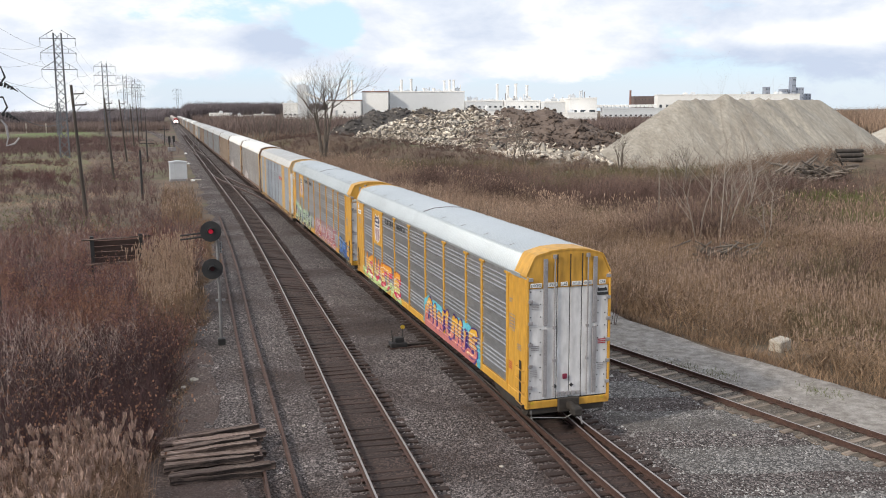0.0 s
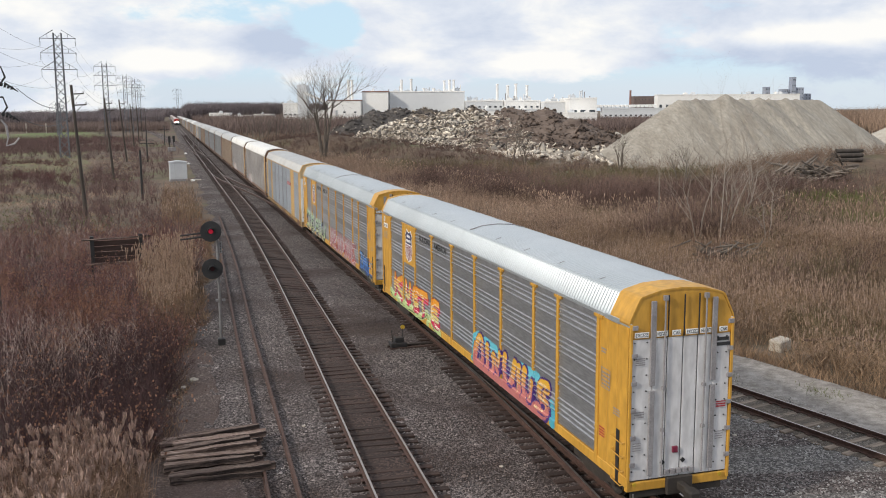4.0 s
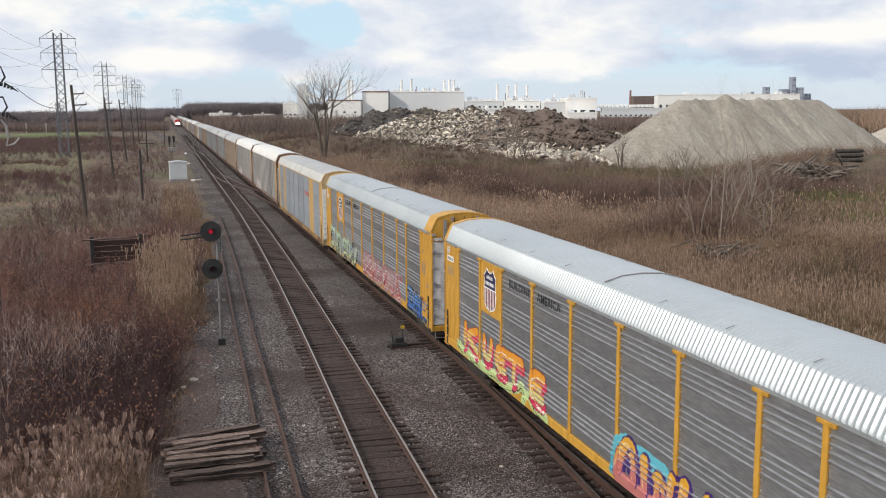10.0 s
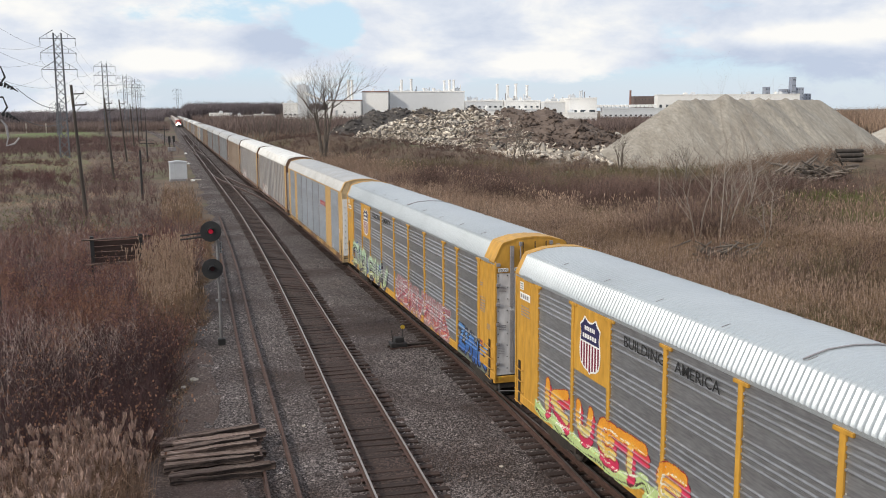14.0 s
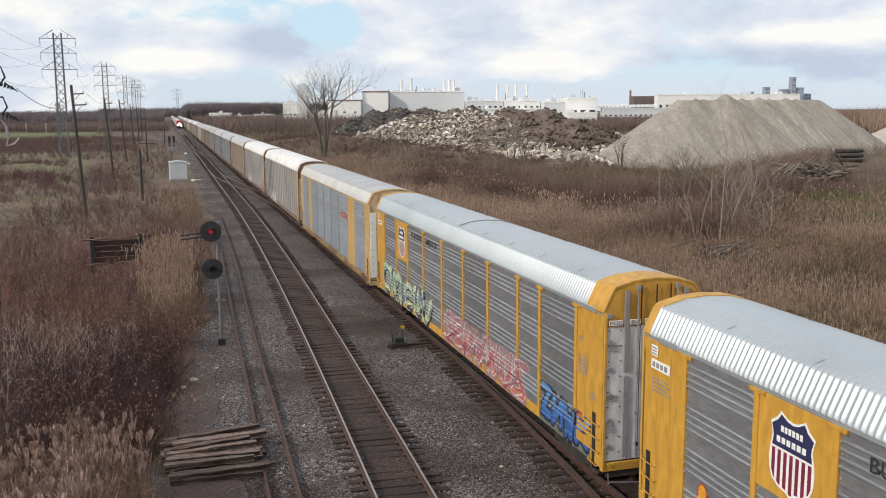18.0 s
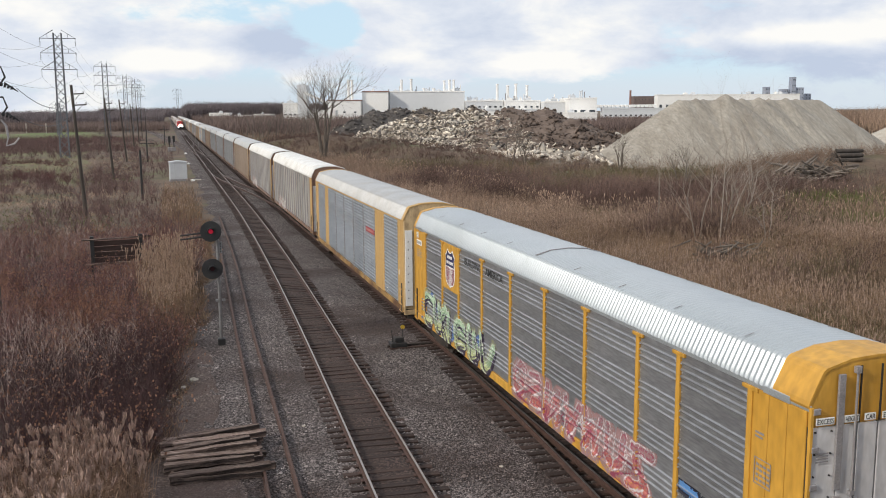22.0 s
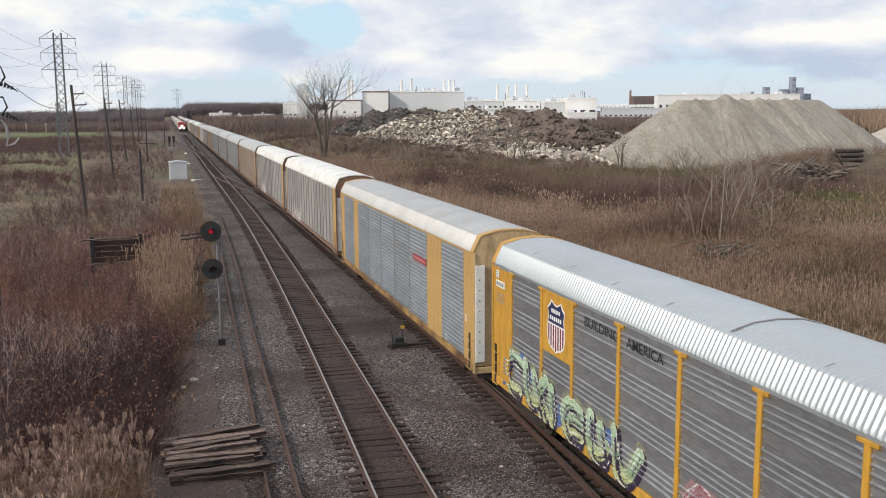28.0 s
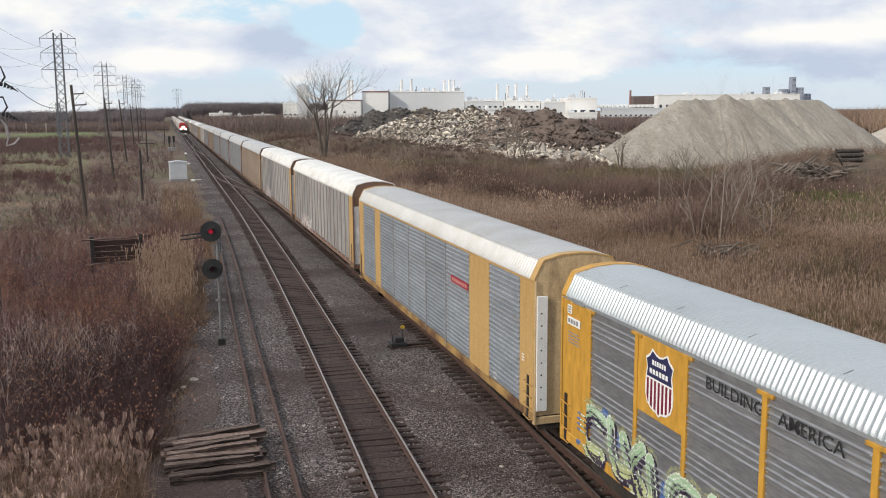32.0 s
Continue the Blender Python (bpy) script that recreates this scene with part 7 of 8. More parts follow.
heap("brush_bank", "low brown bank before the rubble, grown over with brush", "heap", -2, 76, 140, 246, 1.5, brush_bank_z, FIELD)
s_v, s_d = [], []
rnd = random.Random(11)
cube = [(a, b, c) for a in (-1, 1) for b in (-1, 1) for c in (-1, 1)]
cf = np.array([(0, 1, 3, 2), (4, 6, 7, 5), (0, 4, 5, 1), (2, 3, 7, 6), (0, 2, 6, 4), (1, 5, 7, 3)])
count = 0
s_b = []
while count < 30000:
    x, y = rnd.uniform(10, 98), rnd.uniform(165, 285)
    z = float(rubble_z(np.array(x), np.array(y)))
    if z < -0.8 or rnd.random() > (1.0 if (x * 0.35 + y) < 262 - 2.2 * z + rnd.gauss(0, 10) else 0.3):
        continue
    soil = x > 62.5 + rnd.gauss(0, 1.2) + 0.1 * (214 - y) and y < 218
    foot = z < 1.0 + rnd.gauss(0, 0.4)
    if soil and not foot and rnd.random() < 0.80:
        continue
    w = abs(rnd.gauss(0.0, 0.15)) + 0.06 + (0.22 if foot and soil and rnd.random() < 0.4 else 0)
    m = Matrix.Translation((x, y, z + 0.12 * w + (0.3 if soil else 0))) @ Euler((rnd.gauss(0, 0.55), rnd.gauss(0, 0.55), rnd.uniform(0, 6.28))).to_matrix().to_4x4() @ Matrix.Diagonal((w * rnd.uniform(0.8, 2.6), w * rnd.uniform(0.6, 1.6), w * rnd.uniform(0.10, 0.40), 1))
    if soil and not foot:
        into = s_b
    elif (y > 250 - 0.4 * (x - 40) and z > 2.0 and rnd.random() < 0.9) or rnd.random() < 0.30:
        into = s_d
    else:
        into = s_v
    # corners knocked off unevenly
    into.append([tuple(m @ Vector([c * rnd.uniform(0.55, 1.1) for c in q])) for q in cube])
    count += 1
for _ in range(1500):
    t = rnd.random()
    x, y = 54 + 13 * t + rnd.gauss(0, 2.2), 190 - 32 * t + rnd.gauss(0, 3.5)
    w = abs(rnd.gauss(0, 0.30)) + 0.12
    m = Matrix.Translation((x, y, rnd.uniform(-0.4, 1.3) * math.exp(-((y - 190 + 32 * t) / 5) ** 2))) @ Euler((rnd.gauss(0, 0.5), rnd.gauss(0, 0.5), rnd.uniform(0, 6.28))).to_matrix().to_4x4() @ Matrix.Diagonal((w * rnd.uniform(0.9, 2.8), w * rnd.uniform(0.6, 1.5), w * rnd.uniform(0.15, 0.45), 1))
    s_v.append([tuple(m @ Vector([c * rnd.uniform(0.55, 1.1) for c in q])) for q in cube])
for vs, nm, lb, mt in ((s_v, "concrete_rubble", "broken pale concrete slabs heaped up", RUBBLE), (s_d, "dark_rubble", "broken dark asphalt heaped up", RUBBLE_DARK), (s_b, "brown_rubble", "broken brick and clods in the brown soil", SPOIL_BROWN)):
    v = np.array(vs)
    stuff(nm, lb, "rubble", v.reshape(-1, 3), (cf[None] + 8 * np.arange(len(v))[:, None, None]).reshape(-1, 4), mt)


def log_pile(x, y, z, n, length, r, spread, seed, label, flat=0.35, material=BARK_PALE, tall=0.28):
    """A heap of felled limbs, each limb a thing of its own."""
    rnd = random.Random(seed)
    for k in range(n):
        s = Shape()
        a = rnd.uniform(-0.6, 0.6) + (3.14 if rnd.random() < 0.5 else 0)
        l = length * rnd.uniform(0.5, 1.2)
        d = Vector((math.cos(a), math.sin(a) * 0.7, rnd.gauss(0, 0.16 if tall < 0.5 else 0.36)))
        p = Vector((0, 0, 0))
        rr = r * rnd.uniform(0.5, 1.3)
        pts = [p]
        for _ in range(4):
            d = (d + Vector((rnd.gauss(0, 0.12), rnd.gauss(0, 0.12), rnd.gauss(0, 0.08)))).normalized()
            pts.append(pts[-1] + d * l / 4)
        for j, (u, w) in enumerate(zip(pts, pts[1:])):
            s.tube(u, w, rr * (1 - 0.16 * j), rr * (1 - 0.16 * (j + 1)), 6, 0, caps=j in (0, 3))
        if rnd.random() < 0.6:
            s.tube(pts[2], pts[2] + Vector((rnd.gauss(0, 0.5), rnd.gauss(0, 0.5), 0.7)) * l * 0.22, rr * 0.5, rr * 0.15, 5)
        thing("log", label, "log", pose(x + rnd.gauss(0, spread), y + rnd.gauss(0, spread * flat), z + abs(rnd.gauss(0, tall))), group="felled limbs", data=s.mesh("log", [material]))


log_pile(23.7, 53.5, 0.0, 44, 1.5, 0.09, 1.25, 3, "dark broken limb in a heap among the reeds", material=BARK, tall=0.5)
def bank_z(x, y):
    return 3.6 * math.exp(-(((x - 92) / 20) ** 2 + ((y - 117) / 7.5) ** 2)) + 1.2 * math.exp(-(((x - 74) / 9) ** 2 + ((y - 113) / 6.0) ** 2)) - 0.75


log_pile(71.5, 107.5, bank_z(71.5, 107.5) - 0.1, 70, 3.4, 0.19, 2.4, 4, "pale uprooted limb on the earth bank", tall=0.95)
log_pile(75, 108.5, bank_z(75, 108.5) - 0.1, 60, 3.2, 0.20, 2.6, 5, "dark limb heaped on the earth bank", material=BARK, tall=0.95)
q = np.stack([RNG.uniform(66, 118, 1000), RNG.normal(116, 6.0, 1000)], -1)
q = q[~((np.abs(q[:, 0] - 73) < 6) & (q[:, 1] < 111)) & ~((np.abs(q[:, 0] - 86) < 5) & (q[:, 1] < 115) & (q[:, 1] > 106))]
zb = np.array([max(0.0, bank_z(x, y) + 0.75) for x, y in q])
lift_ground = at_ground


def at_ground(p):
    g = lift_ground(p)
    if len(p) == len(zb):
        g[:, 2] += zb
    return g


q_bank, zb_bank = q, zb
q = np.stack([RNG.uniform(2, 66, 5200), RNG.uniform(150, 236, 5200)], -1)
zb = np.clip(brush_bank_z(q[:, 0], q[:, 1]) + 0.55, 0, 9)
q, zb = q[zb > 0.35], zb[zb > 0.35]
kind_b = patch(q, 15.0, 2.0) > 0.5
q_all, zb_all = q, zb
for sel, nm, lb, mt in ((kind_b, "bank_brown_shrubs", "brown brush on the bank before the rubble", BRUSH), (~kind_b, "bank_dark_shrubs", "dark brush on the bank before the rubble", BRUSH_RED)):
    q, zb = q_all[sel], zb_all[sel]
    thicket(nm, lb, q, 0.9, 2.0, 6, 6, mt, 0.5, 0.06)
q, zb = q_bank, zb_bank
q = q[np.hypot((q[:, 0] - 72.5) / 6.0, (q[:, 1] - 105.0) / 5.0) > 1]
thicket("bank_shrubs", "brown brush growing over the earth bank", q, 1.2, 3.0, 8, 7, BRUSH, 0.5, 0.045)
at_ground = lift_ground
for k, (a, h) in enumerate([(0, 0), (0.85, 0.05), (1.7, 0), (0.4, 0.66), (1.3, 0.66), (0.8, 1.3)]):
    s = Shape()
    s.tube((-2.5 + 0.2 * k, a, 0.35 + h), (2.4 + 0.12 * k, a + 0.1, 0.35 + h), 0.34, 0.30, 10)
    thing("timber", "dark old timber in a stack below the gravel heap", "timber", pose(84.0, 113.5, 2.0, 0, 0, -4), group="stack of timbers", data=s.mesh("timber", [POLE]))
for x, y, a, l in [(95.5, 114, 14, 7), (97.5, 115.5, -8, 6)]:
    s = Shape()
    s.tube((-l / 2, 0, 0.2), (l / 2, 0, 0.5), 0.2, 0.14, 8)
    thing("beam", "dark fallen timber beam by the gravel heap", "timber", pose(x, y, 2.3, 0, 0, a), data=s.mesh("beam", [POLE]))

# ---- industry and city beyond, on a street grid turned by the bridge's bearing ----
GRID = Matrix.Rotation(-YAW, 4, "Z")


def plan(u, v, z=0.0):
    """u metres across and v metres out on the turned grid that starts under the bridge's railing."""
    return Matrix.Translation((EYE.x, 0, z)) @ GRID @ Matrix.Translation((u, v, 0))


def block(name, label, u0, u1, v, depth, h, wall, roof_mat=None, windows=0, wsize=(1.6, 1.1), rows=1, category="building", units=0, seed=0, door=0):
    """A flat-roofed building with parapet, windows and roof plant."""
    rnd = random.Random(seed)
    top = thing(name, label, category, plan(u0, v, -0.7))
    w = u1 - u0
    s = Shape()
    s.box(0, w, 0, depth, 0, h)
    part("wall", s, wall, top)
    s = Shape()
    s.box(-0.3, w + 0.3, -0.3, 0.25, h, h + 0.8)
    s.box(-0.3, w + 0.3, depth - 0.25, depth + 0.3, h, h + 0.8)
    s.box(-0.3, 0.25, 0.25, depth - 0.25, h, h + 0.8)
    s.box(w - 0.25, w + 0.3, 0.25, depth - 0.25, h, h + 0.8)
    part("roof_edge", s, roof_mat or wall, top)
    for r in range(rows):
        for k in range(windows):
            x = (k + 0.5) * w / windows
            z = h * (r + 0.55) / rows
            s = Shape()
            s.box(x - wsize[0] / 2, x + wsize[0] / 2, -0.12, 0.05, z - wsize[1] / 2, z + wsize[1] / 2, 0)
            part("window", s, GLASSDARK, top)
    for k in range(units):
        a, b, c = rnd.uniform(1.5, 4.5), rnd.uniform(1.5, 4), rnd.uniform(1.0, 3.2)
        x = rnd.uniform(1, max(1.5, w - a - 1))
        y = rnd.uniform(0.5, max(1.0, depth - b - 0.5))
        s = Shape()
        s.box(x, x + a, y, y + b, h, h + c)
        s.tube((x + a / 2, y + b / 2, h + c), (x + a / 2, y + b / 2, h + c + 0.8), 0.4, 0.4, 8)
        part("roof_unit", s, rnd.choice((FACTORY, FACTORY_GREY, BOXSILVER)), top)
    for k in range(door):
        x = (k + 0.5) * w / door
        s = Shape()
        s.box(x - 2, x + 2, -0.1, 0.05, 0.05, 4.5)
        part("loading_door", s, FACTORY_GREY, top)
    return top


def stack(u, v, z0, h, r, material=FACTORY):
    s = Shape()
    s.tube((0, 0, 0), (0, 0, h), r * 1.08, r, 12)
    s.tube((0, 0, h - 0.5), (0, 0, h + 0.15), r * 1.25, r * 1.25, 12)
    thing("chimney", "pale steel chimney on the factory roof", "chimney", plan(u, v, z0), group="factory chimneys", data=s.mesh("chimney", [material]))


block("factory_hall", "tall white factory block with red roof edge", -56, -38, 657, 60, 23.3, FACTORY, BRICKRED, seed=1, units=2)
block("factory_hall", "long grey factory hall with plant on its roof", -37.5, 16, 666, 80, 23.2, FACTORY_GREY, FACTORY, seed=2, units=12)
block("factory_hall", "white factory hall with red roof edge", -79, -56.5, 647, 50, 17.2, FACTORY, BRICKRED, seed=3, units=3, windows=3, door=2)
block("factory_hall", "pale grey factory wing with roof plant", 16.5, 42, 640, 60, 16.2, FACTORY_GREY, FACTORY, seed=4, units=14, windows=7, rows=2)
block("factory_hall", "white factory wing with roof plant", 42.5, 66, 628, 60, 16.0, FACTORY, FACTORY, seed=5, units=12, windows=6, rows=2)
block("factory_hall", "grey factory wing with loading doors", 66.5, 84, 606, 50, 15.0, FACTORY_GREY, FACTORY, seed=6, units=7, windows=4, door=3)
block("factory_hall", "white end block of the factory", 80, 97, 586, 40, 17.0, FACTORY, FACTORY, seed=7, units=4, windows=3, wsize=(3.5, 1.6))
block("factory_hall", "low white store before the factory", 76, 93, 560, 30, 8.0, FACTORY, FACTORY, seed=8, units=2, door=2, windows=4)
block("factory_hall", "low pale sheds behind the rubble", 20, 60, 590, 30, 10.0, FACTORY, FACTORY_GREY, seed=18, units=5, windows=8)
block("concrete_plant", "grey concrete plant tower beside the line", -94, -88, 608, 10, 26.5, FACTORY_GREY, FACTORY_GREY, seed=9, units=1)
block("concrete_plant", "white plant building with grey bins", -104, -94.5, 610, 14, 15.0, FACTORY, FACTORY, seed=10, windows=3, units=2)
block("concrete_plant", "white plant house under the conveyor", -87.5, -70, 612, 14, 10.0, FACTORY, FACTORY, seed=12, windows=3, units=1)
s = Shape()
s.box(0, 28, -1, 1, -0.8, 0.8, 0)
thing("conveyor", "white covered sloping conveyor of the plant", "conveyor", plan(-89, 605, 21.5) @ pose(0, 0, 0, 0, 24, 0), data=s.mesh("conveyor", [FACTORY]))
for u, v, z0, h in [(-28.9, 670, 22.3, 9), (-22, 670, 22.3, 9.6), (1.6, 674, 22.3, 8.4), (5.3, 675, 22.3, 9), (8.5, 674, 22.3, 9), (38, 645, 15.3, 12), (44.5, 634, 15.1, 11), (50, 634, 15.1, 12), (57.5, 634, 15.1, 11),
                    (-65, 652, 16.3, 14.5), (-62.6, 652, 16.3, 14.5), (-13, 670, 22.3, 3), (-6, 670, 22.3, 3)]:
    stack(u, v, z0, h, 0.9)
rnd = random.Random(31)
for k in range(34):
    u = rnd.uniform(-52, 94)
    base = next(z for lim, z in ((-37.5, 23.2), (16, 23.0), (42, 16.0), (66, 15.8), (84, 14.8), (999, 16.8)) if u < lim)
    stack(u, 672 if u < 16 else 645 if u < 42 else 632 if u < 66 else 612 if u < 84 else 592, base - 0.7, rnd.uniform(1.5, 5.5), rnd.uniform(0.25, 0.5), rnd.choice((FACTORY, FACTORY_GREY, BOXSILVER, GREYBAR)))
block("warehouse", "long cream warehouse far behind the gravel heap", 211, 350, 915, 14, 23.5, FACTORY, FACTORY, seed=13, windows=22, wsize=(2.4, 3.0), units=6)
block("brick_building", "far red-brick building on the horizon", 312, 345, 1520, 30, 30, BRICKDARK, BRICKDARK, seed=14, windows=6, rows=3)
block("storage_wall", "long low grey shed behind the brush", 122, 168, 707, 12, 10.5, FACTORY_GREY, FACTORY_GREY, seed=15, windows=12)
block("low_shed", "pale low shed at the field edge", 300, 330, 640, 20, 4.8, FACTORY, FACTORY, seed=16, windows=5)
s = Shape()
s.tube((0, 0, 0), (0, 0, 40), 2.2, 1.6, 10)
thing("chimney", "tall dark chimney on the horizon", "chimney", plan(302, 1500, -0.7), data=s.mesh("chimney", [BRICKRED]))
rnd = random.Random(4)
for k in range(15):
    s = Shape()
    s.box(0, 2.4, 0, 5.5, 0.55, 2.7, 0, 0.3)
    s.box(0.15, 2.25, 0.1, 1.2, 0.5, 1.7, 0, 0.2)
    thing("parked_van", "white parked van on the upper yard", "van", plan(117 + 3.1 * k + rnd.uniform(-0.4, 0.4), 709, 10.4), group="parked vans", data=s.mesh("parked_van", [FACTORY]))
for u0, u1, v, d, h, nm in [(946, 956, 2530, 26, 92, "tall blue-grey office tower on the skyline"), (958, 980, 2535, 36, 64, "broad dark office block on the skyline"), (878, 890, 2540, 26, 66, "dark office block on the skyline"),
                            (924, 942, 2545, 26, 60, "pale blue office block on the skyline"), (838, 850, 2550, 22, 54, "distant office block on the skyline"), (985, 1010, 2560, 30, 48, "low office block on the skyline")]:
    block("office_tower", nm, u0, u1, v, d, h, SKYLINE, SKYLINE, windows=3, wsize=(2.0, 3.5), rows=6, category="tower", seed=int(u0))
# low white buildings by the line
for u0, u1, v, h, w in [(-226, -207, 905, 8.5, 4), (-204, -190, 915, 6.0, 3), (-186, -168, 920, 7.0, 4), (-168, -160, 900, 5, 2)]:
    block("low_building", "small white building beyond the train", u0, u1, v, 14, h, FACTORY, FACTORY, windows=w, seed=int(-u0), units=1)

# ---- power line ----


def lattice_tower(x, y, h, label, arms=(0.74, 0.87, 0.985), w=0.92, rz=0.0):
    top = thing("transmission_tower", label, "pylon", pose(x, y, -0.6, 0, 0, rz), group="transmission towers")
    s = Shape()
    half = lambda z: w * (1.08 - 0.16 * z / h)
    zs = [h * k / 14 for k in range(15)]
    for sx in (-1, 1):
        for sy in (-1, 1):
            s = Shape()
            s.path([(sx * half(a), sy * half(a), a) for a in zs], 0.10, 4)
            part("leg", s, TOWERSTEEL, top)
    s = Shape()
    for a, b in zip(zs, zs[1:]):
        for sy in (-1, 1):
            s.tube((-half(a), sy * half(a), a), (half(b), sy * half(b), b), 0.05, 0.05, 4)
            s.tube((half(a), sy * half(a), a), (-half(b), sy * half(b), b), 0.05, 0.05, 4)
            s.tube((sy * half(a), -half(a), a), (sy * half(b), half(b), b), 0.05, 0.05, 4)
    part("bracing", s, TOWERSTEEL, top)
    for k, f in enumerate(arms):
        z = h * f - 0.8
        s = Shape()
        s.path([(-3.9, 0, z), (-half(z), -0.4, z), (half(z), -0.4, z), (3.9, 0, z), (half(z), 0.4, z), (-half(z), 0.4, z), (-3.9, 0, z)], 0.06, 4)
        arm = part("crossarm", s, TOWERSTEEL, top)
        for sx in (-1, 1):
            for a, b in (((half(z), -0.4, z + 1.9), (3.9, 0, z)), ((half(z), 0.4, z + 1.9), (3.9, 0, z)), ((2.2, 0, z), (2.2, 0, z + 0.95))):
                s = Shape()
                s.tube((sx * a[0], a[1], a[2]), (sx * b[0], b[1], b[2]), 0.06, 0.05, 4)
                part("strut", s, TOWERSTEEL, arm)
        for sx in (-1, 1):
            s = Shape()
            for j in range(7):
                s.tube((sx * 3.8, 0, z - 0.25 * j), (sx * 3.8, 0, z - 0.25 * j - 0.12), 0.07, 0.14, 6)
            part("insulator", s, CABLE, top)
    return top


TOWERS = [(-37.5, 88, 28.6), (-34.8, 233, 28.6), (-33.0, 373, 28.6), (-30.9, 499, 28.6), (-28, 640, 28.6)]
for k, (x, y, h) in enumerate(TOWERS):
    lattice_tower(x, y, h, "grey steel lattice transmission tower in the field")
for x, y, h in [(-26.4, 481, 26.5), (-1.5, 844, 30), (-60, 470, 15)]:
    lattice_tower(x, y, h, "grey lattice tower far along the line")


def cable(pts_a, pts_b, sag, r, name="power_cable", label="thin dark overhead power cable", n=14):
    s = Shape()
    a, b = Vector(pts_a), Vector(pts_b)
    pts = [a.lerp(b, k / n) - Vector((0, 0, sag * 4 * (k / n) * (1 - k / n))) for k in range(n + 1)]
    s.path(pts, r, 4)
    thing(name, label, "cable", group="overhead cables", data=s.mesh(name, [CABLE]))


for (x0, y0, h), (x1, y1, _) in zip(TOWERS, TOWERS[1:4]):
    for f in (0.74, 0.87, 0.985):
        for sx in (-3.8, 3.8):
            z = h * f - 0.8 - 0.6 - 1.8
            cable((x0 + sx, y0, z), (x1 + sx, y1, z), 4.0, 0.020)

# wooden pole line
POLES = [(-20.0, 99.8, 12.7, -2.8), (-20.0, 153.0, 12.2, -3.4), (-20.1, 206.5, 12.6, -4.0), (-20.5, 269.8, 12.2, -2.6), (-20.5, 318.4, 12.0, -1.5), (-21.4, 398, 11.9, -1.5), (-21.2, 470, 12, -1.0)]
for k, (x, y, h, lean) in enumerate(POLES):
    top = thing("utility_pole", "dark leaning wooden utility pole", "utility pole", pose(x, y, -0.6, 0, lean, 0), group="pole line")
    s = Shape()
    s.tube((0, 0, 0), (0, 0, h + 0.6), 0.20, 0.13, 10)
    part("pole", s, POLE, top, soft=40)
    for z, a in ((h - 0.3, 0.75), (h - 1.4, 0.9)):
        s = Shape()
        s.box(0.1, a + 0.35, -0.05, 0.05, z - 0.06, z + 0.06)
        s.tube((0.1, 0, z - 0.7), (a, 0, z), 0.03, 0.03, 5)
        part("bracket", s, POLE, top)
        s = Shape()
        s.tube((a + 0.3, 0, z), (a + 0.3, 0, z + 0.25), 0.06, 0.04, 8)
        part("insulator", s, CABLE, top)
for a, b in zip(POLES, POLES[1:]):
    for z, o in ((0.2, 1.0), (-0.9, 1.15)):
        cable((a[0] + o - 0.6, a[1], a[2] - 0.6 + z), (b[0] + o - 0.6, b[1], b[2] - 0.6 + z), 1.0, 0.018, n=8)
for x, y, h in [(-14.9, 115.7, 5.5), (-15.9, 204.8, 5.6), (-12.5, 300, 6.0)]:
    top = thing("line_pole", "short black telegraph pole" if y < 150 else "short black telegraph pole with crossarms", "utility pole", pose(x, y, -0.6), group="telegraph poles")
    s = Shape()
    s.tube((0, 0, 0), (0, 0, h + 0.6), 0.15, 0.12, 8)
    part("pole", s, BLACK, top)
    for z in (0.9, 1.6) if y > 150 else ():
        s = Shape()
        s.box(-1.4, 1.4, -0.05, 0.05, h - z - 0.06, h - z + 0.06)
        part("crossarm", s, BLACK, top)
# pole with arms just outside the railing side, whose arms reach into view
top = thing("utility_pole", "wooden pole with cable arms close to the bridge", "utility pole", pose(-19.7, 46.4, -0.6))
s = Shape()
s.tube((0, 0, 0), (0, 0, 13.6), 0.19, 0.14, 10)
part("pole", s, POLE, top)
for z in (12.3, 10.95):
    s = Shape()
    s.path([(0, 0, z + 0.35), (0.9, 0, z + 0.35), (1.05, 0, z - 0.1), (0.8, 0, z - 0.45)], 0.045, 6)
    s.tube((1.0, 0, z - 0.35), (1.55, 0, z - 0.75), 0.05, 0.03, 6)
    part("arm", s, BLACK, top)
    s = Shape()
    for j in range(4):
        s.tube((0.85 + 0.14 * j, 0, z - 0.42 - 0.05 * j), (0.93 + 0.14 * j, 0, z - 0.45 - 0.05 * j), 0.10, 0.07, 8)
    part("insulator", s, BLACK, top)
s = Shape()
s.path([(0.75, 0, 10.3), (0.95, 0, 10.0), (1.0, 0, 9.5), (0.9, 0, 9.1), (1.25, 0, 9.2), (1.45, 0, 9.45)], 0.05, 6)
part("cable_loop", s, GREYBAR, top)
cable((-18.2, 46.4, 11.1), (-20.2, 99.8, 12.2), 1.3, 0.02, n=12)
cable((-18.2, 46.4, 9.8), (-20.2, 99.8, 11.0), 1.2, 0.02, n=12)

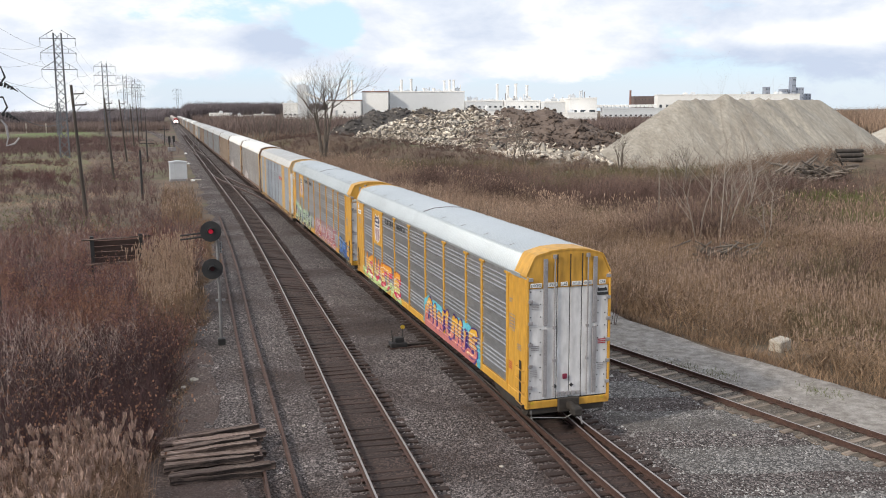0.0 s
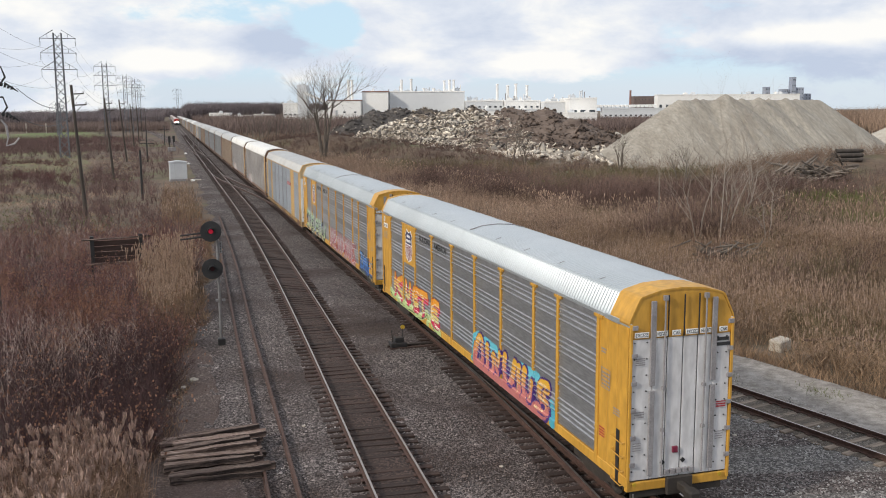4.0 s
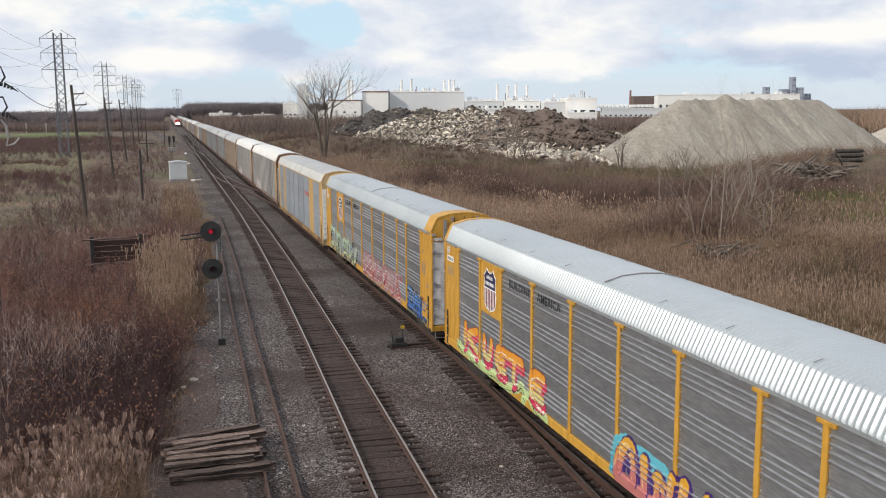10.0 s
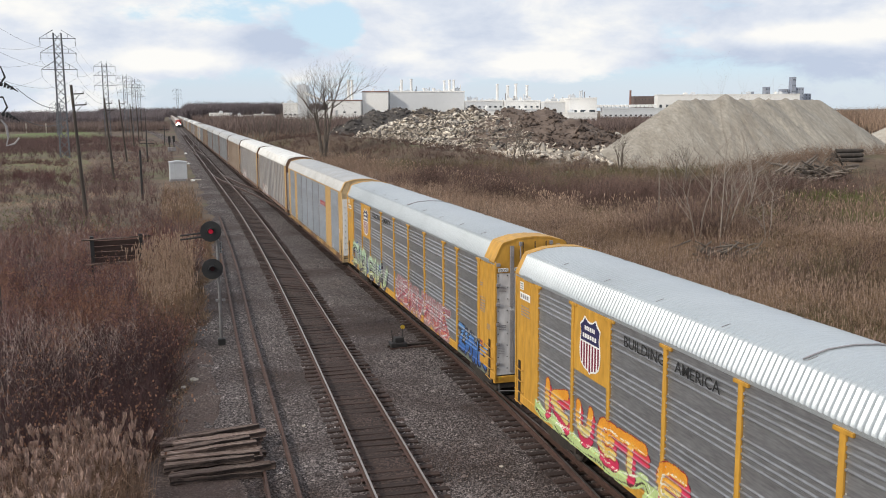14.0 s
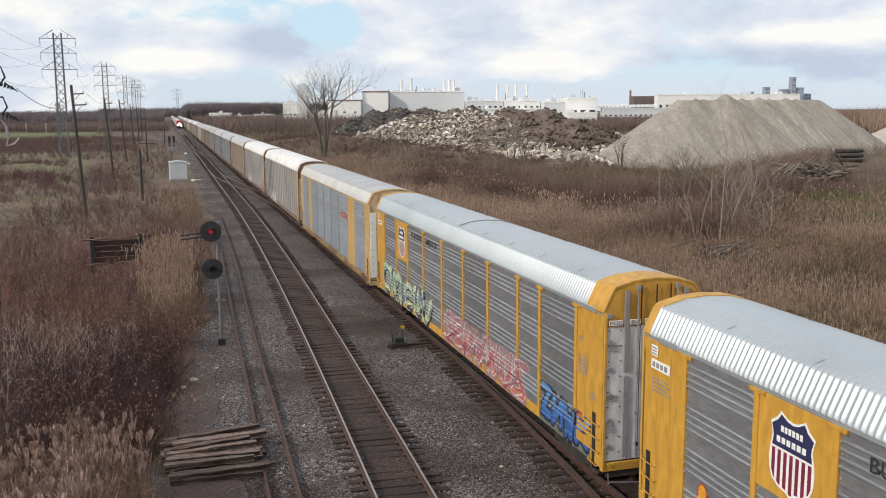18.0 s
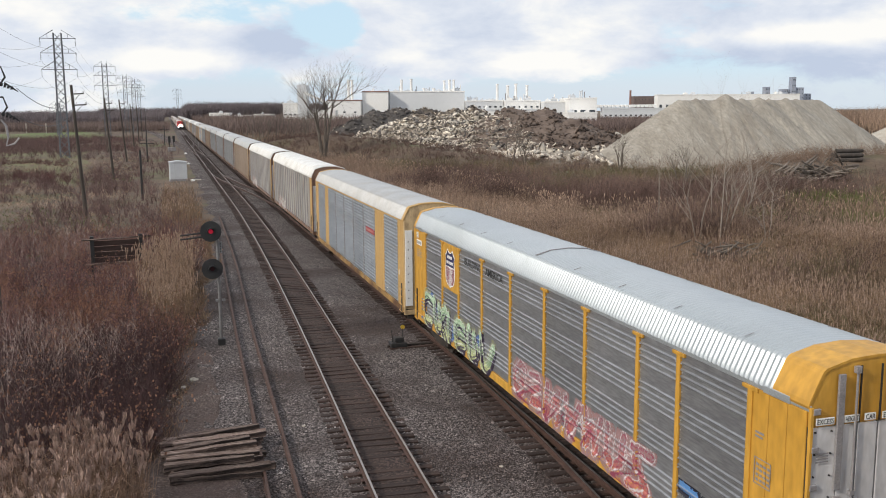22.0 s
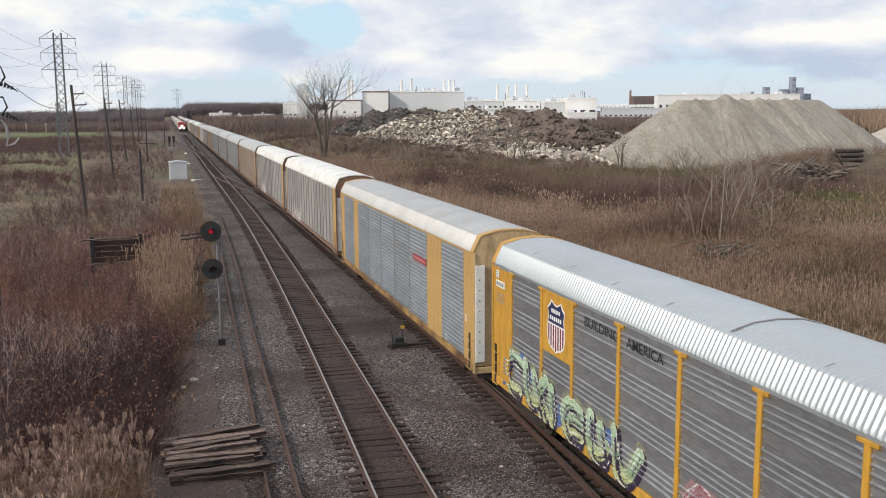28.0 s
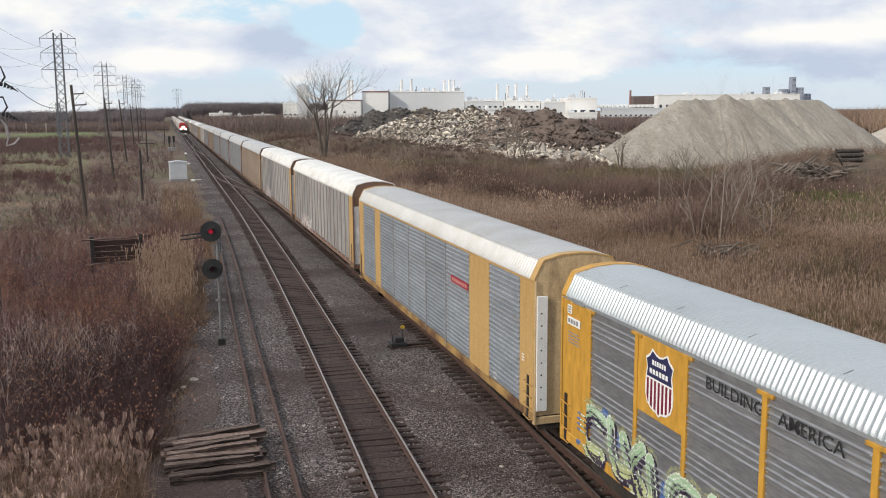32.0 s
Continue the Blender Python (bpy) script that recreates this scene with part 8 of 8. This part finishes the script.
# ---- beside the tracks ----
# loose rails lying left of the main line
for pts in ([(-9.95, 12), (-9.63, 23), (-9.33, 32.4), (-9.10, 43), (-8.72, 56), (-8.35, 70), (-7.95, 88)], [(-9.15, 12), (-8.81, 23), (-8.55, 33), (-8.37, 42.4), (-7.90, 55.4), (-7.62, 65), (-7.35, 81), (-7.2, 94)]):
    ys = list(np.arange(pts[0][1], pts[-1][1], 2.0))
    xs = [float(np.interp(y, [q[1] for q in pts], [q[0] for q in pts])) for y in ys]
    sm = xs[:]
    for j in range(2, len(xs) - 2):
        sm[j] = sum(xs[j - 2:j + 3]) / 5
    thing("loose_rail", "rusty spare rail laid along the ballast", "rail", group="spare rails", data=rail_shape(sm, ys, -0.06, False).mesh("loose_rail", [RAILSIDE, RAILTOP]))

# signal
sig = thing("railway_signal", "silver mast with two round black signal heads, the upper one red", "railway signal", pose(-9.86, 41.0, -0.3))
s = Shape()
s.tube((0, 0, 0), (0, 0, 4.9), 0.075, 0.065, 12)
part("mast", s, SILVER, sig, soft=40)
s = Shape()
s.box(-0.16, 0.16, -0.16, 0.16, -0.05, 0.38, 0, 0.03)
s.box(-0.22, 0.22, -0.22, 0.22, -0.08, 0.06, 0, 0.02)
part("base", s, BLACK, sig)
for z, lens in ((5.18, LAMP_RED), (3.54, LAMP_OFF)):
    s = Shape()
    s.tube((-0.27, -0.28, z), (-0.27, -0.24, z), 0.45, 0.45, 28)
    s.tube((-0.27, -0.24, z), (-0.27, 0.12, z), 0.20, 0.16, 16)
    s.tube((-0.27, 0.0, z - 0.1), (0.0, 0.0, z - 0.1), 0.04, 0.04, 8)
    head = part("signal_head", s, BLACK, sig, "round black target with a lens")
    s = Shape()
    n = 14
    for a in range(n):
        t0, t1 = math.pi * (-0.1 + 1.2 * a / n), math.pi * (-0.1 + 1.2 * (a + 1) / n)
        s.add([(-0.27 + 0.17 * math.cos(t), -0.28 - d, z + 0.17 * math.sin(t)) for t in (t0, t1) for d in (0.0, 0.30 if 0 < a < n - 1 else 0.2)], [(0, 1, 3, 2)])
    part("hood", s, BLACK, head)
    s = Shape()
    s.tube((-0.27, -0.30, z), (-0.27, -0.26, z), 0.10, 0.10, 16)
    part("lens", s, lens, head)
for dz in (0.0, 0.17):
    s = Shape()
    s.tube((-0.35, 0.05, 5.12 - dz), (-1.55, 0.2, 4.98 - dz), 0.045, 0.03, 8)
    part("arm", s, BLACK, sig)
s = Shape()
s.box(0.05, 0.18, -0.10, -0.08, 4.2, 4.7, 0, 0.005)
plate = part("number_plate", s, SILVER, sig, "small grey plate on the mast")
bars([(0.085, 4.24 + 0.11 * k, 0.06, 0.06) for k in range(4)], INK, "end", (0, -0.104, 0), plate)
s = Shape()
s.box(-0.18, -0.05, -0.1, -0.02, 2.05, 2.15)
s.box(0.10, 0.24, -0.1, -0.02, 2.05, 2.15)
part("clamp", s, SILVER, sig)

for dx in (0.0, 1.1):
    mast = thing("signal_mast", "dark distant signal mast beside the line", "railway signal", pose(-11.2 + dx, 251 + 3 * dx, -0.3), group="distant signals")
    s = Shape()
    s.tube((0, 0, 0), (0, 0, 3.9), 0.14, 0.12, 8)
    part("mast", s, BLACK, mast)
    s = Shape()
    s.box(-0.3, 0.3, -0.2, 0.2, 2.4, 4.0, 0, 0.05)
    part("signal_head", s, BLACK, mast)
    s = Shape()
    s.box(-0.5, 0.5, -0.4, 0.4, 0.0, 1.1, 0, 0.05)
    part("case", s, GREYBAR, mast)

# relay case
case = thing("relay_case", "silver metal relay case on a concrete pad", "equipment case", pose(-10.4, 145.2, -0.3, 0, 0, 4))
s = Shape()
s.box(-1.25, 1.25, -0.9, 0.9, 0.25, 2.75, 0, 0.03)
part("body", s, BOXSILVER, case)
s = Shape()
s.sweep([(-1.35, 2.75), (1.35, 2.75), (1.35, 2.82), (0, 3.02), (-1.35, 2.82)], [((0, -1.0, 0), (1, 0, 0), (0, 0, 1)), ((0, 1.0, 0), (1, 0, 0), (0, 0, 1))])
part("roof", s, BOXSILVER, case)
for x0, x1 in ((-1.18, -0.62), (-0.56, 1.18)):
    s = Shape()
    s.box(x0, x1, -0.93, -0.89, 0.35, 2.65, 0, 0.01)
    part("door", s, BOXSILVER, case)
s = Shape()
s.box(-1.3, 1.3, -1.0, 1.0, -0.1, 0.25, 0, 0.02)
part("pad", s, GREYBAR, case)
s = Shape()
s.box(0.0, 1.6, -0.4, 0.4, 0.0, 0.14, 0, 0.02)
thing("concrete_slab", "small pale concrete slab lying on the ballast", "slab", pose(-8.7, 143.8, -0.24), data=s.mesh("concrete_slab", [CONCRETE]))

# switch stand beside the train's track
sw = thing("switch_stand", "low black switch stand with a yellow round target", "switch stand", pose(-2.45, 38.2, -0.2))
s = Shape()
s.box(-0.42, 0.30, -0.28, 0.28, 0.02, 0.22, 0, 0.03)
s.box(-0.22, 0.18, -0.18, 0.18, 0.22, 0.42, 0, 0.03)
part("housing", s, BLACK, sw)
s = Shape()
s.tube((0.16, 0, 0.2), (0.16, 0, 0.80), 0.02, 0.02, 8)
s.tube((-0.28, 0, 0.12), (-0.34, 0, 0.75), 0.02, 0.02, 8)
part("mast", s, BLACK, sw)
s = Shape()
s.tube((0.16, -0.015, 0.86), (0.16, 0.015, 0.86), 0.095, 0.095, 20)
part("target", s, TARGETYELLOW, sw, "yellow disc")
s = Shape()
s.tube((0.2, 0, 0.06), (1.75, 0, 0.02), 0.025, 0.025, 8)
part("throw_rod", s, DARKSTEEL, sw)
for dy in (-0.2, 0.2):
    s = Shape()
    s.box(-0.5, 2.0, dy - 0.1, dy + 0.1, -0.14, 0.02, 0, 0.012)
    part("long_tie", s, TIE, sw)

# stack of old ties by the loose rails
rnd = random.Random(9)


def split_tie(seed):
    """An old tie with rounded, split and sagging edges."""
    r = random.Random(seed)
    s = Shape()
    rows, n = [], 9
    prof0 = [(-0.10, -0.09), (0.02, -0.10), (0.11, -0.08), (0.12, 0.03), (0.07, 0.09), (0.02, 0.07), (-0.03, 0.095), (-0.11, 0.07)]
    vs = []
    for k in range(n):
        x = -1.3 + 2.6 * k / (n - 1) + (r.uniform(-0.1, 0.1) if k in (0, n - 1) else 0)
        bow = 0.03 * math.sin(3.14 * k / (n - 1)) * r.uniform(0.5, 1.5)
        vs += [(x + r.uniform(-0.03, 0.03), a + r.uniform(-0.018, 0.018) + bow, b + r.uniform(-0.018, 0.018)) for a, b in prof0]
    m = len(prof0)
    fs = [(j * m + i, j * m + (i + 1) % m, (j + 1) * m + (i + 1) % m, (j + 1) * m + i) for j in range(n - 1) for i in range(m)]
    fs += [tuple(range(m))[::-1], tuple(range((n - 1) * m, n * m))]
    s.add(vs, fs)
    return s.mesh("old_tie", [TIE_OLD])


tms = [split_tie(k) for k in range(5)]
for lv, (count, y0, span) in enumerate(((9, 25.3, 3.4), (7, 25.4, 3.3), (6, 25.6, 3.0))):
    for k in range(count):
        y = y0 + k * span / count + rnd.uniform(-0.09, 0.09)
        m = pose(-10.75 + rnd.uniform(-0.35, 0.25), y + 0.1, -0.13 + lv * 0.17, rnd.uniform(-14, 14), rnd.uniform(-2.0, 2.0), 4 + rnd.uniform(-5, 5))
        thing("old_tie", "weathered split railway tie in a stack", "railway tie", m, group="stack of old ties", data=tms[(k + lv) % 5])

# old board frame in the shrubs
fr = thing("board_frame", "dark old wooden board on two posts in the shrubs", "sign frame", pose(-14.9, 59.0, -0.75, 0, 0, 6))
for x in (-1.5, 1.3):
    s = Shape()
    s.box(x - 0.11, x + 0.11, -0.1, 0.1, 0, 3.35, 0, 0.015)
    part("post", s, BLACK, fr)
for z, x0, x1 in ((3.15, -2.1, 1.9), (1.65, -1.9, 1.4)):
    s = Shape()
    s.tube((x0, -0.14, z), (x1, -0.14, z + 0.06), 0.05, 0.05, 8)
    part("rail", s, TIE_OLD, fr)
for k, z in enumerate((1.72, 2.06, 2.4, 2.74)):
    s = Shape()
    s.box(-1.4, 1.2, 0.02, 0.06, z, z + 0.30, 0, 0.01)
    part("board", s, TIE, fr)

# concrete block, rocks, small litter
s = Shape()
s.box(-0.42, 0.42, -0.3, 0.3, 0, 0.55, 0, 0.06)
thing("concrete_block", "weathered pale concrete block beside the road", "block", pose(13.3, 33.2, -0.42, 3, -4, 20), data=s.mesh("concrete_block", [CONCRETE]))
rnd = random.Random(12)
for x, y, r in [(-11.2, 35.7, 0.20), (-11.6, 34.9, 0.12), (-10.9, 36.2, 0.10), (-7.9, 29.2, 0.07), (-8.35, 143, 0.35), (-7.9, 190, 0.4), (-7.6, 235, 0.5), (12.0, 37.0, 0.14), (9.2, 24.0, 0.1), (2.4, 33.0, 0.09), (5.0, 24.2, 0.09), (-2.9, 24.0, 0.07)]:
    s = Shape()
    bm = bmesh.new()
    bmesh.ops.create_icosphere(bm, subdivisions=1, radius=r)
    for q in bm.verts:
        q.co *= rnd.uniform(0.7, 1.2)
        q.co.z *= 0.6
    me = bpy.data.meshes.new("rock")
    bm.to_mesh(me)
    bm.free()
    me.materials.append(DECAL_WHITE if r > 0.3 else CONCRETE)
    thing("rock", "pale broken stone on the ballast", "rock", pose(x, y, -0.22), group="loose rocks", data=me)
s = Shape()
s.path([(-2.6, 0, 0.5), (-0.8, 0.1, 0.65), (1.0, 0, 0.55), (2.8, 0.2, 0.2)], 0.05, 6)
thing("fallen_pipe", "rusty red pipe lying in the reeds", "pipe", pose(16.4, 31.6, -0.4, 0, 0, -25), data=s.mesh("fallen_pipe", [RAILSIDE]))


# ---- the oncoming train on the main line ----


def freight_car(name, label, body, length, h, w, top_round):
    car = thing(name, label, "rail car", group="cars of the oncoming train")
    s = Shape()
    if top_round:
        pr = [(-w, 1.1), (w, 1.1), (w, h - 0.6), (w * 0.8, h - 0.1), (0, h), (-w * 0.8, h - 0.1), (-w, h - 0.6)]
    else:
        pr = [(-w, 1.1), (w, 1.1), (w, h), (-w, h)]
    s.sweep(pr, [((0, 0, 0), (1, 0, 0), (0, 0, 1)), ((0, length, 0), (1, 0, 0), (0, 0, 1))])
    part("body", s, body, car)
    for k in range(1, 9):
        s = Shape()
        s.box(-w - 0.05, w + 0.05, length * k / 9 - 0.05, length * k / 9 + 0.05, 1.1, h - 0.6)
        part("rib", s, body, car)
    for y in (2.0, length - 2.0):
        tr = part("truck", TRUCK_FRAME, None, car, at=pose(0, y, 0))
        for dy in (-0.86, 0.86):
            part("wheelset", WHEELSET, None, tr, at=pose(0, dy, 0.42))
    s = Shape()
    s.box(-0.2, 0.2, -0.7, length + 0.7, 0.75, 1.1)
    part("underframe", s, DARKSTEEL, car)
    return car


def locomotive():
    loco = thing("locomotive", "red diesel locomotive with lit headlights", "locomotive", group="")
    s = Shape()
    s.box(-1.5, 1.5, 0.3, 21.5, 1.2, 1.65, 0, 0.03)
    part("walkway", s, BLACK, loco)
    s = Shape()
    s.sweep([(-0.95, 1.65), (0.95, 1.65), (0.9, 2.9), (0.55, 3.15), (-0.55, 3.15), (-0.9, 2.9)], [((0, 0.8, 0), (1, 0, 0), (0, 0, 1)), ((0, 2.6, 0), (1, 0, 0), (0, 0, 1))])
    part("nose", s, LOCORED, loco)
    s = Shape()
    s.sweep([(-1.5, 1.65), (1.5, 1.65), (1.5, 3.9), (0.9, 4.55), (-0.9, 4.55), (-1.5, 3.9)], [((0, 2.6, 0), (1, 0, 0), (0, 0, 1)), ((0, 5.2, 0), (1, 0, 0), (0, 0, 1))])
    cab = part("cab", s, LOCORED, loco)
    for x in (-0.75, 0.75):
        s = Shape()
        s.box(x - 0.5, x + 0.5, 2.54, 2.62, 3.25, 3.9, 0, 0.02)
        part("windscreen", s, GLASSDARK, cab)
    s = Shape()
    s.sweep([(-1.0, 1.65), (1.0, 1.65), (1.0, 3.9), (0.7, 4.4), (-0.7, 4.4), (-1.0, 3.9)], [((0, 5.2, 0), (1, 0, 0), (0, 0, 1)), ((0, 20.8, 0), (1, 0, 0), (0, 0, 1))])
    part("hood", s, LOCORED, loco)
    # white diagonals over the nose draw the headlights' star-shaped glare
    for a in (-1, 1):
        s = Shape()
        s.add([(a * x, 0.78, z) for x, z in ((0.75, 1.7), (0.95, 1.7), (0.30, 2.45), (0.85, 3.0), (0.6, 3.1), (0.0, 2.6), (0.0, 2.3))] + [(a * x, 0.74, z) for x, z in ((0.75, 1.7), (0.95, 1.7), (0.30, 2.45), (0.85, 3.0), (0.6, 3.1), (0.0, 2.6), (0.0, 2.3))],
              [(7, 8, 9, 12, 13), (9, 10, 11, 12), (0, 1, 8, 7), (1, 2, 9, 8), (2, 3, 10, 9), (3, 4, 11, 10)])
        part("nose_stripe", s, DECAL_WHITE, loco, "white diagonal drawn as headlight glare")
    s = Shape()
    s.box(-1.5, 1.5, 0.2, 0.45, 0.35, 1.6, 0, 0.05)
    part("pilot", s, BLACK, loco)
    for x, z, r in ((-1.05, 1.75, 0.24), (1.05, 1.75, 0.24), (-0.2, 2.8, 0.20), (0.2, 2.8, 0.20)):
        s = Shape()
        s.tube((x, 0.12 if z < 2 else 0.70, z), (x, 0.22 if z < 2 else 0.82, z), r, r, 14)
        part("headlight", s, LAMP_WHITE, loco, "bright white headlight")
    for y in (4.0, 17.8):
        tr = part("truck", TRUCK_FRAME, None, loco, at=pose(0, y, 0))
        for dy in (-0.86, 0.86):
            part("wheelset", WHEELSET, None, tr, at=pose(0, dy, 0.42))
    s = Shape()
    s.box(-1.3, 1.3, 8, 14, 0.4, 1.2, 0, 0.1)
    part("fuel_tank", s, BLACK, loco)
    return loco


oncoming = [(0.0, locomotive())]
loco2 = copy_thing(oncoming[0][1], pose(0, 0, 0))
for o in [c for c in loco2.children if c.name.startswith("headlight")]:
    bpy.data.objects.remove(o)
tagged(loco2, "second red diesel locomotive of the oncoming train")
oncoming.append((22.5, loco2))
TANKWHITE = mat("faded_white_car", (0.50, 0.47, 0.44), (0.60, 0.57, 0.54), 0.5, 0.6, vary=0.12)
proto_box = freight_car("box_car", "pale covered freight car behind the locomotives", TANKWHITE, 17.5, 4.7, 1.5, True)
proto_red = freight_car("box_car", "faded red boxcar of the oncoming train", RUST_PAINT, 17.5, 4.7, 1.5, False)
for k in range(34):
    src = proto_red if k % 5 == 3 else proto_box
    ob = src if k in (0, 3) else copy_thing(src, pose(0, 0, 0))
    oncoming.append((45.5 + 19.2 * k, ob))

# ---- what moves ----
# Where the near end of the last car stands, metres along the track.
RUN = [(0.0, 25.75), (1.0, 24.12), (2.0, 22.50), (3.0, 20.87), (5.5, 16.55), (7.0, 13.92), (8.0, 12.03), (10.0, 8.1), (12.0, 4.25), (14.0, 0.3),
       (16.5, -4.8), (19.0, -9.85), (22.0, -15.6), (24.0, -19.3), (25.5, -22.0), (27.5, -25.1), (29.0, -27.35), (30.5, -29.5), (32.0, -31.6)]
# The front of the oncoming locomotive.
ONCOMING = [(0.0, 772.0), (8.0, 675.0), (16.0, 592.0), (24.0, 518.0), (32.0, 446.0)]


def run_at(t):
    return float(np.interp(t, [r[0] for r in RUN], [r[1] for r in RUN]))


def motions():
    for k, ob in enumerate(cars):
        walk(ob, [(t, pose(TRAIN_X, y + k * PITCH_CAR, 0)) for t, y in RUN])
    for d, ob in oncoming:
        walk(ob, [(t, pose(-4.35, y + d, 0)) for t, y in ONCOMING])
    # the wheels of the three nearest cars roll
    times = [0.25 * k for k in range(129)]
    start = run_at(0.0)
    for ob in cars[:3]:
        for w in [c for tr in ob.children for c in tr.children if c.name.startswith("wheelset")]:
            at = w.matrix_local.translation.copy()
            walk(w, [(t, pose(at.x, at.y, at.z, math.degrees((run_at(t) - start) / -0.42) % 360.0)) for t in times])


motions()
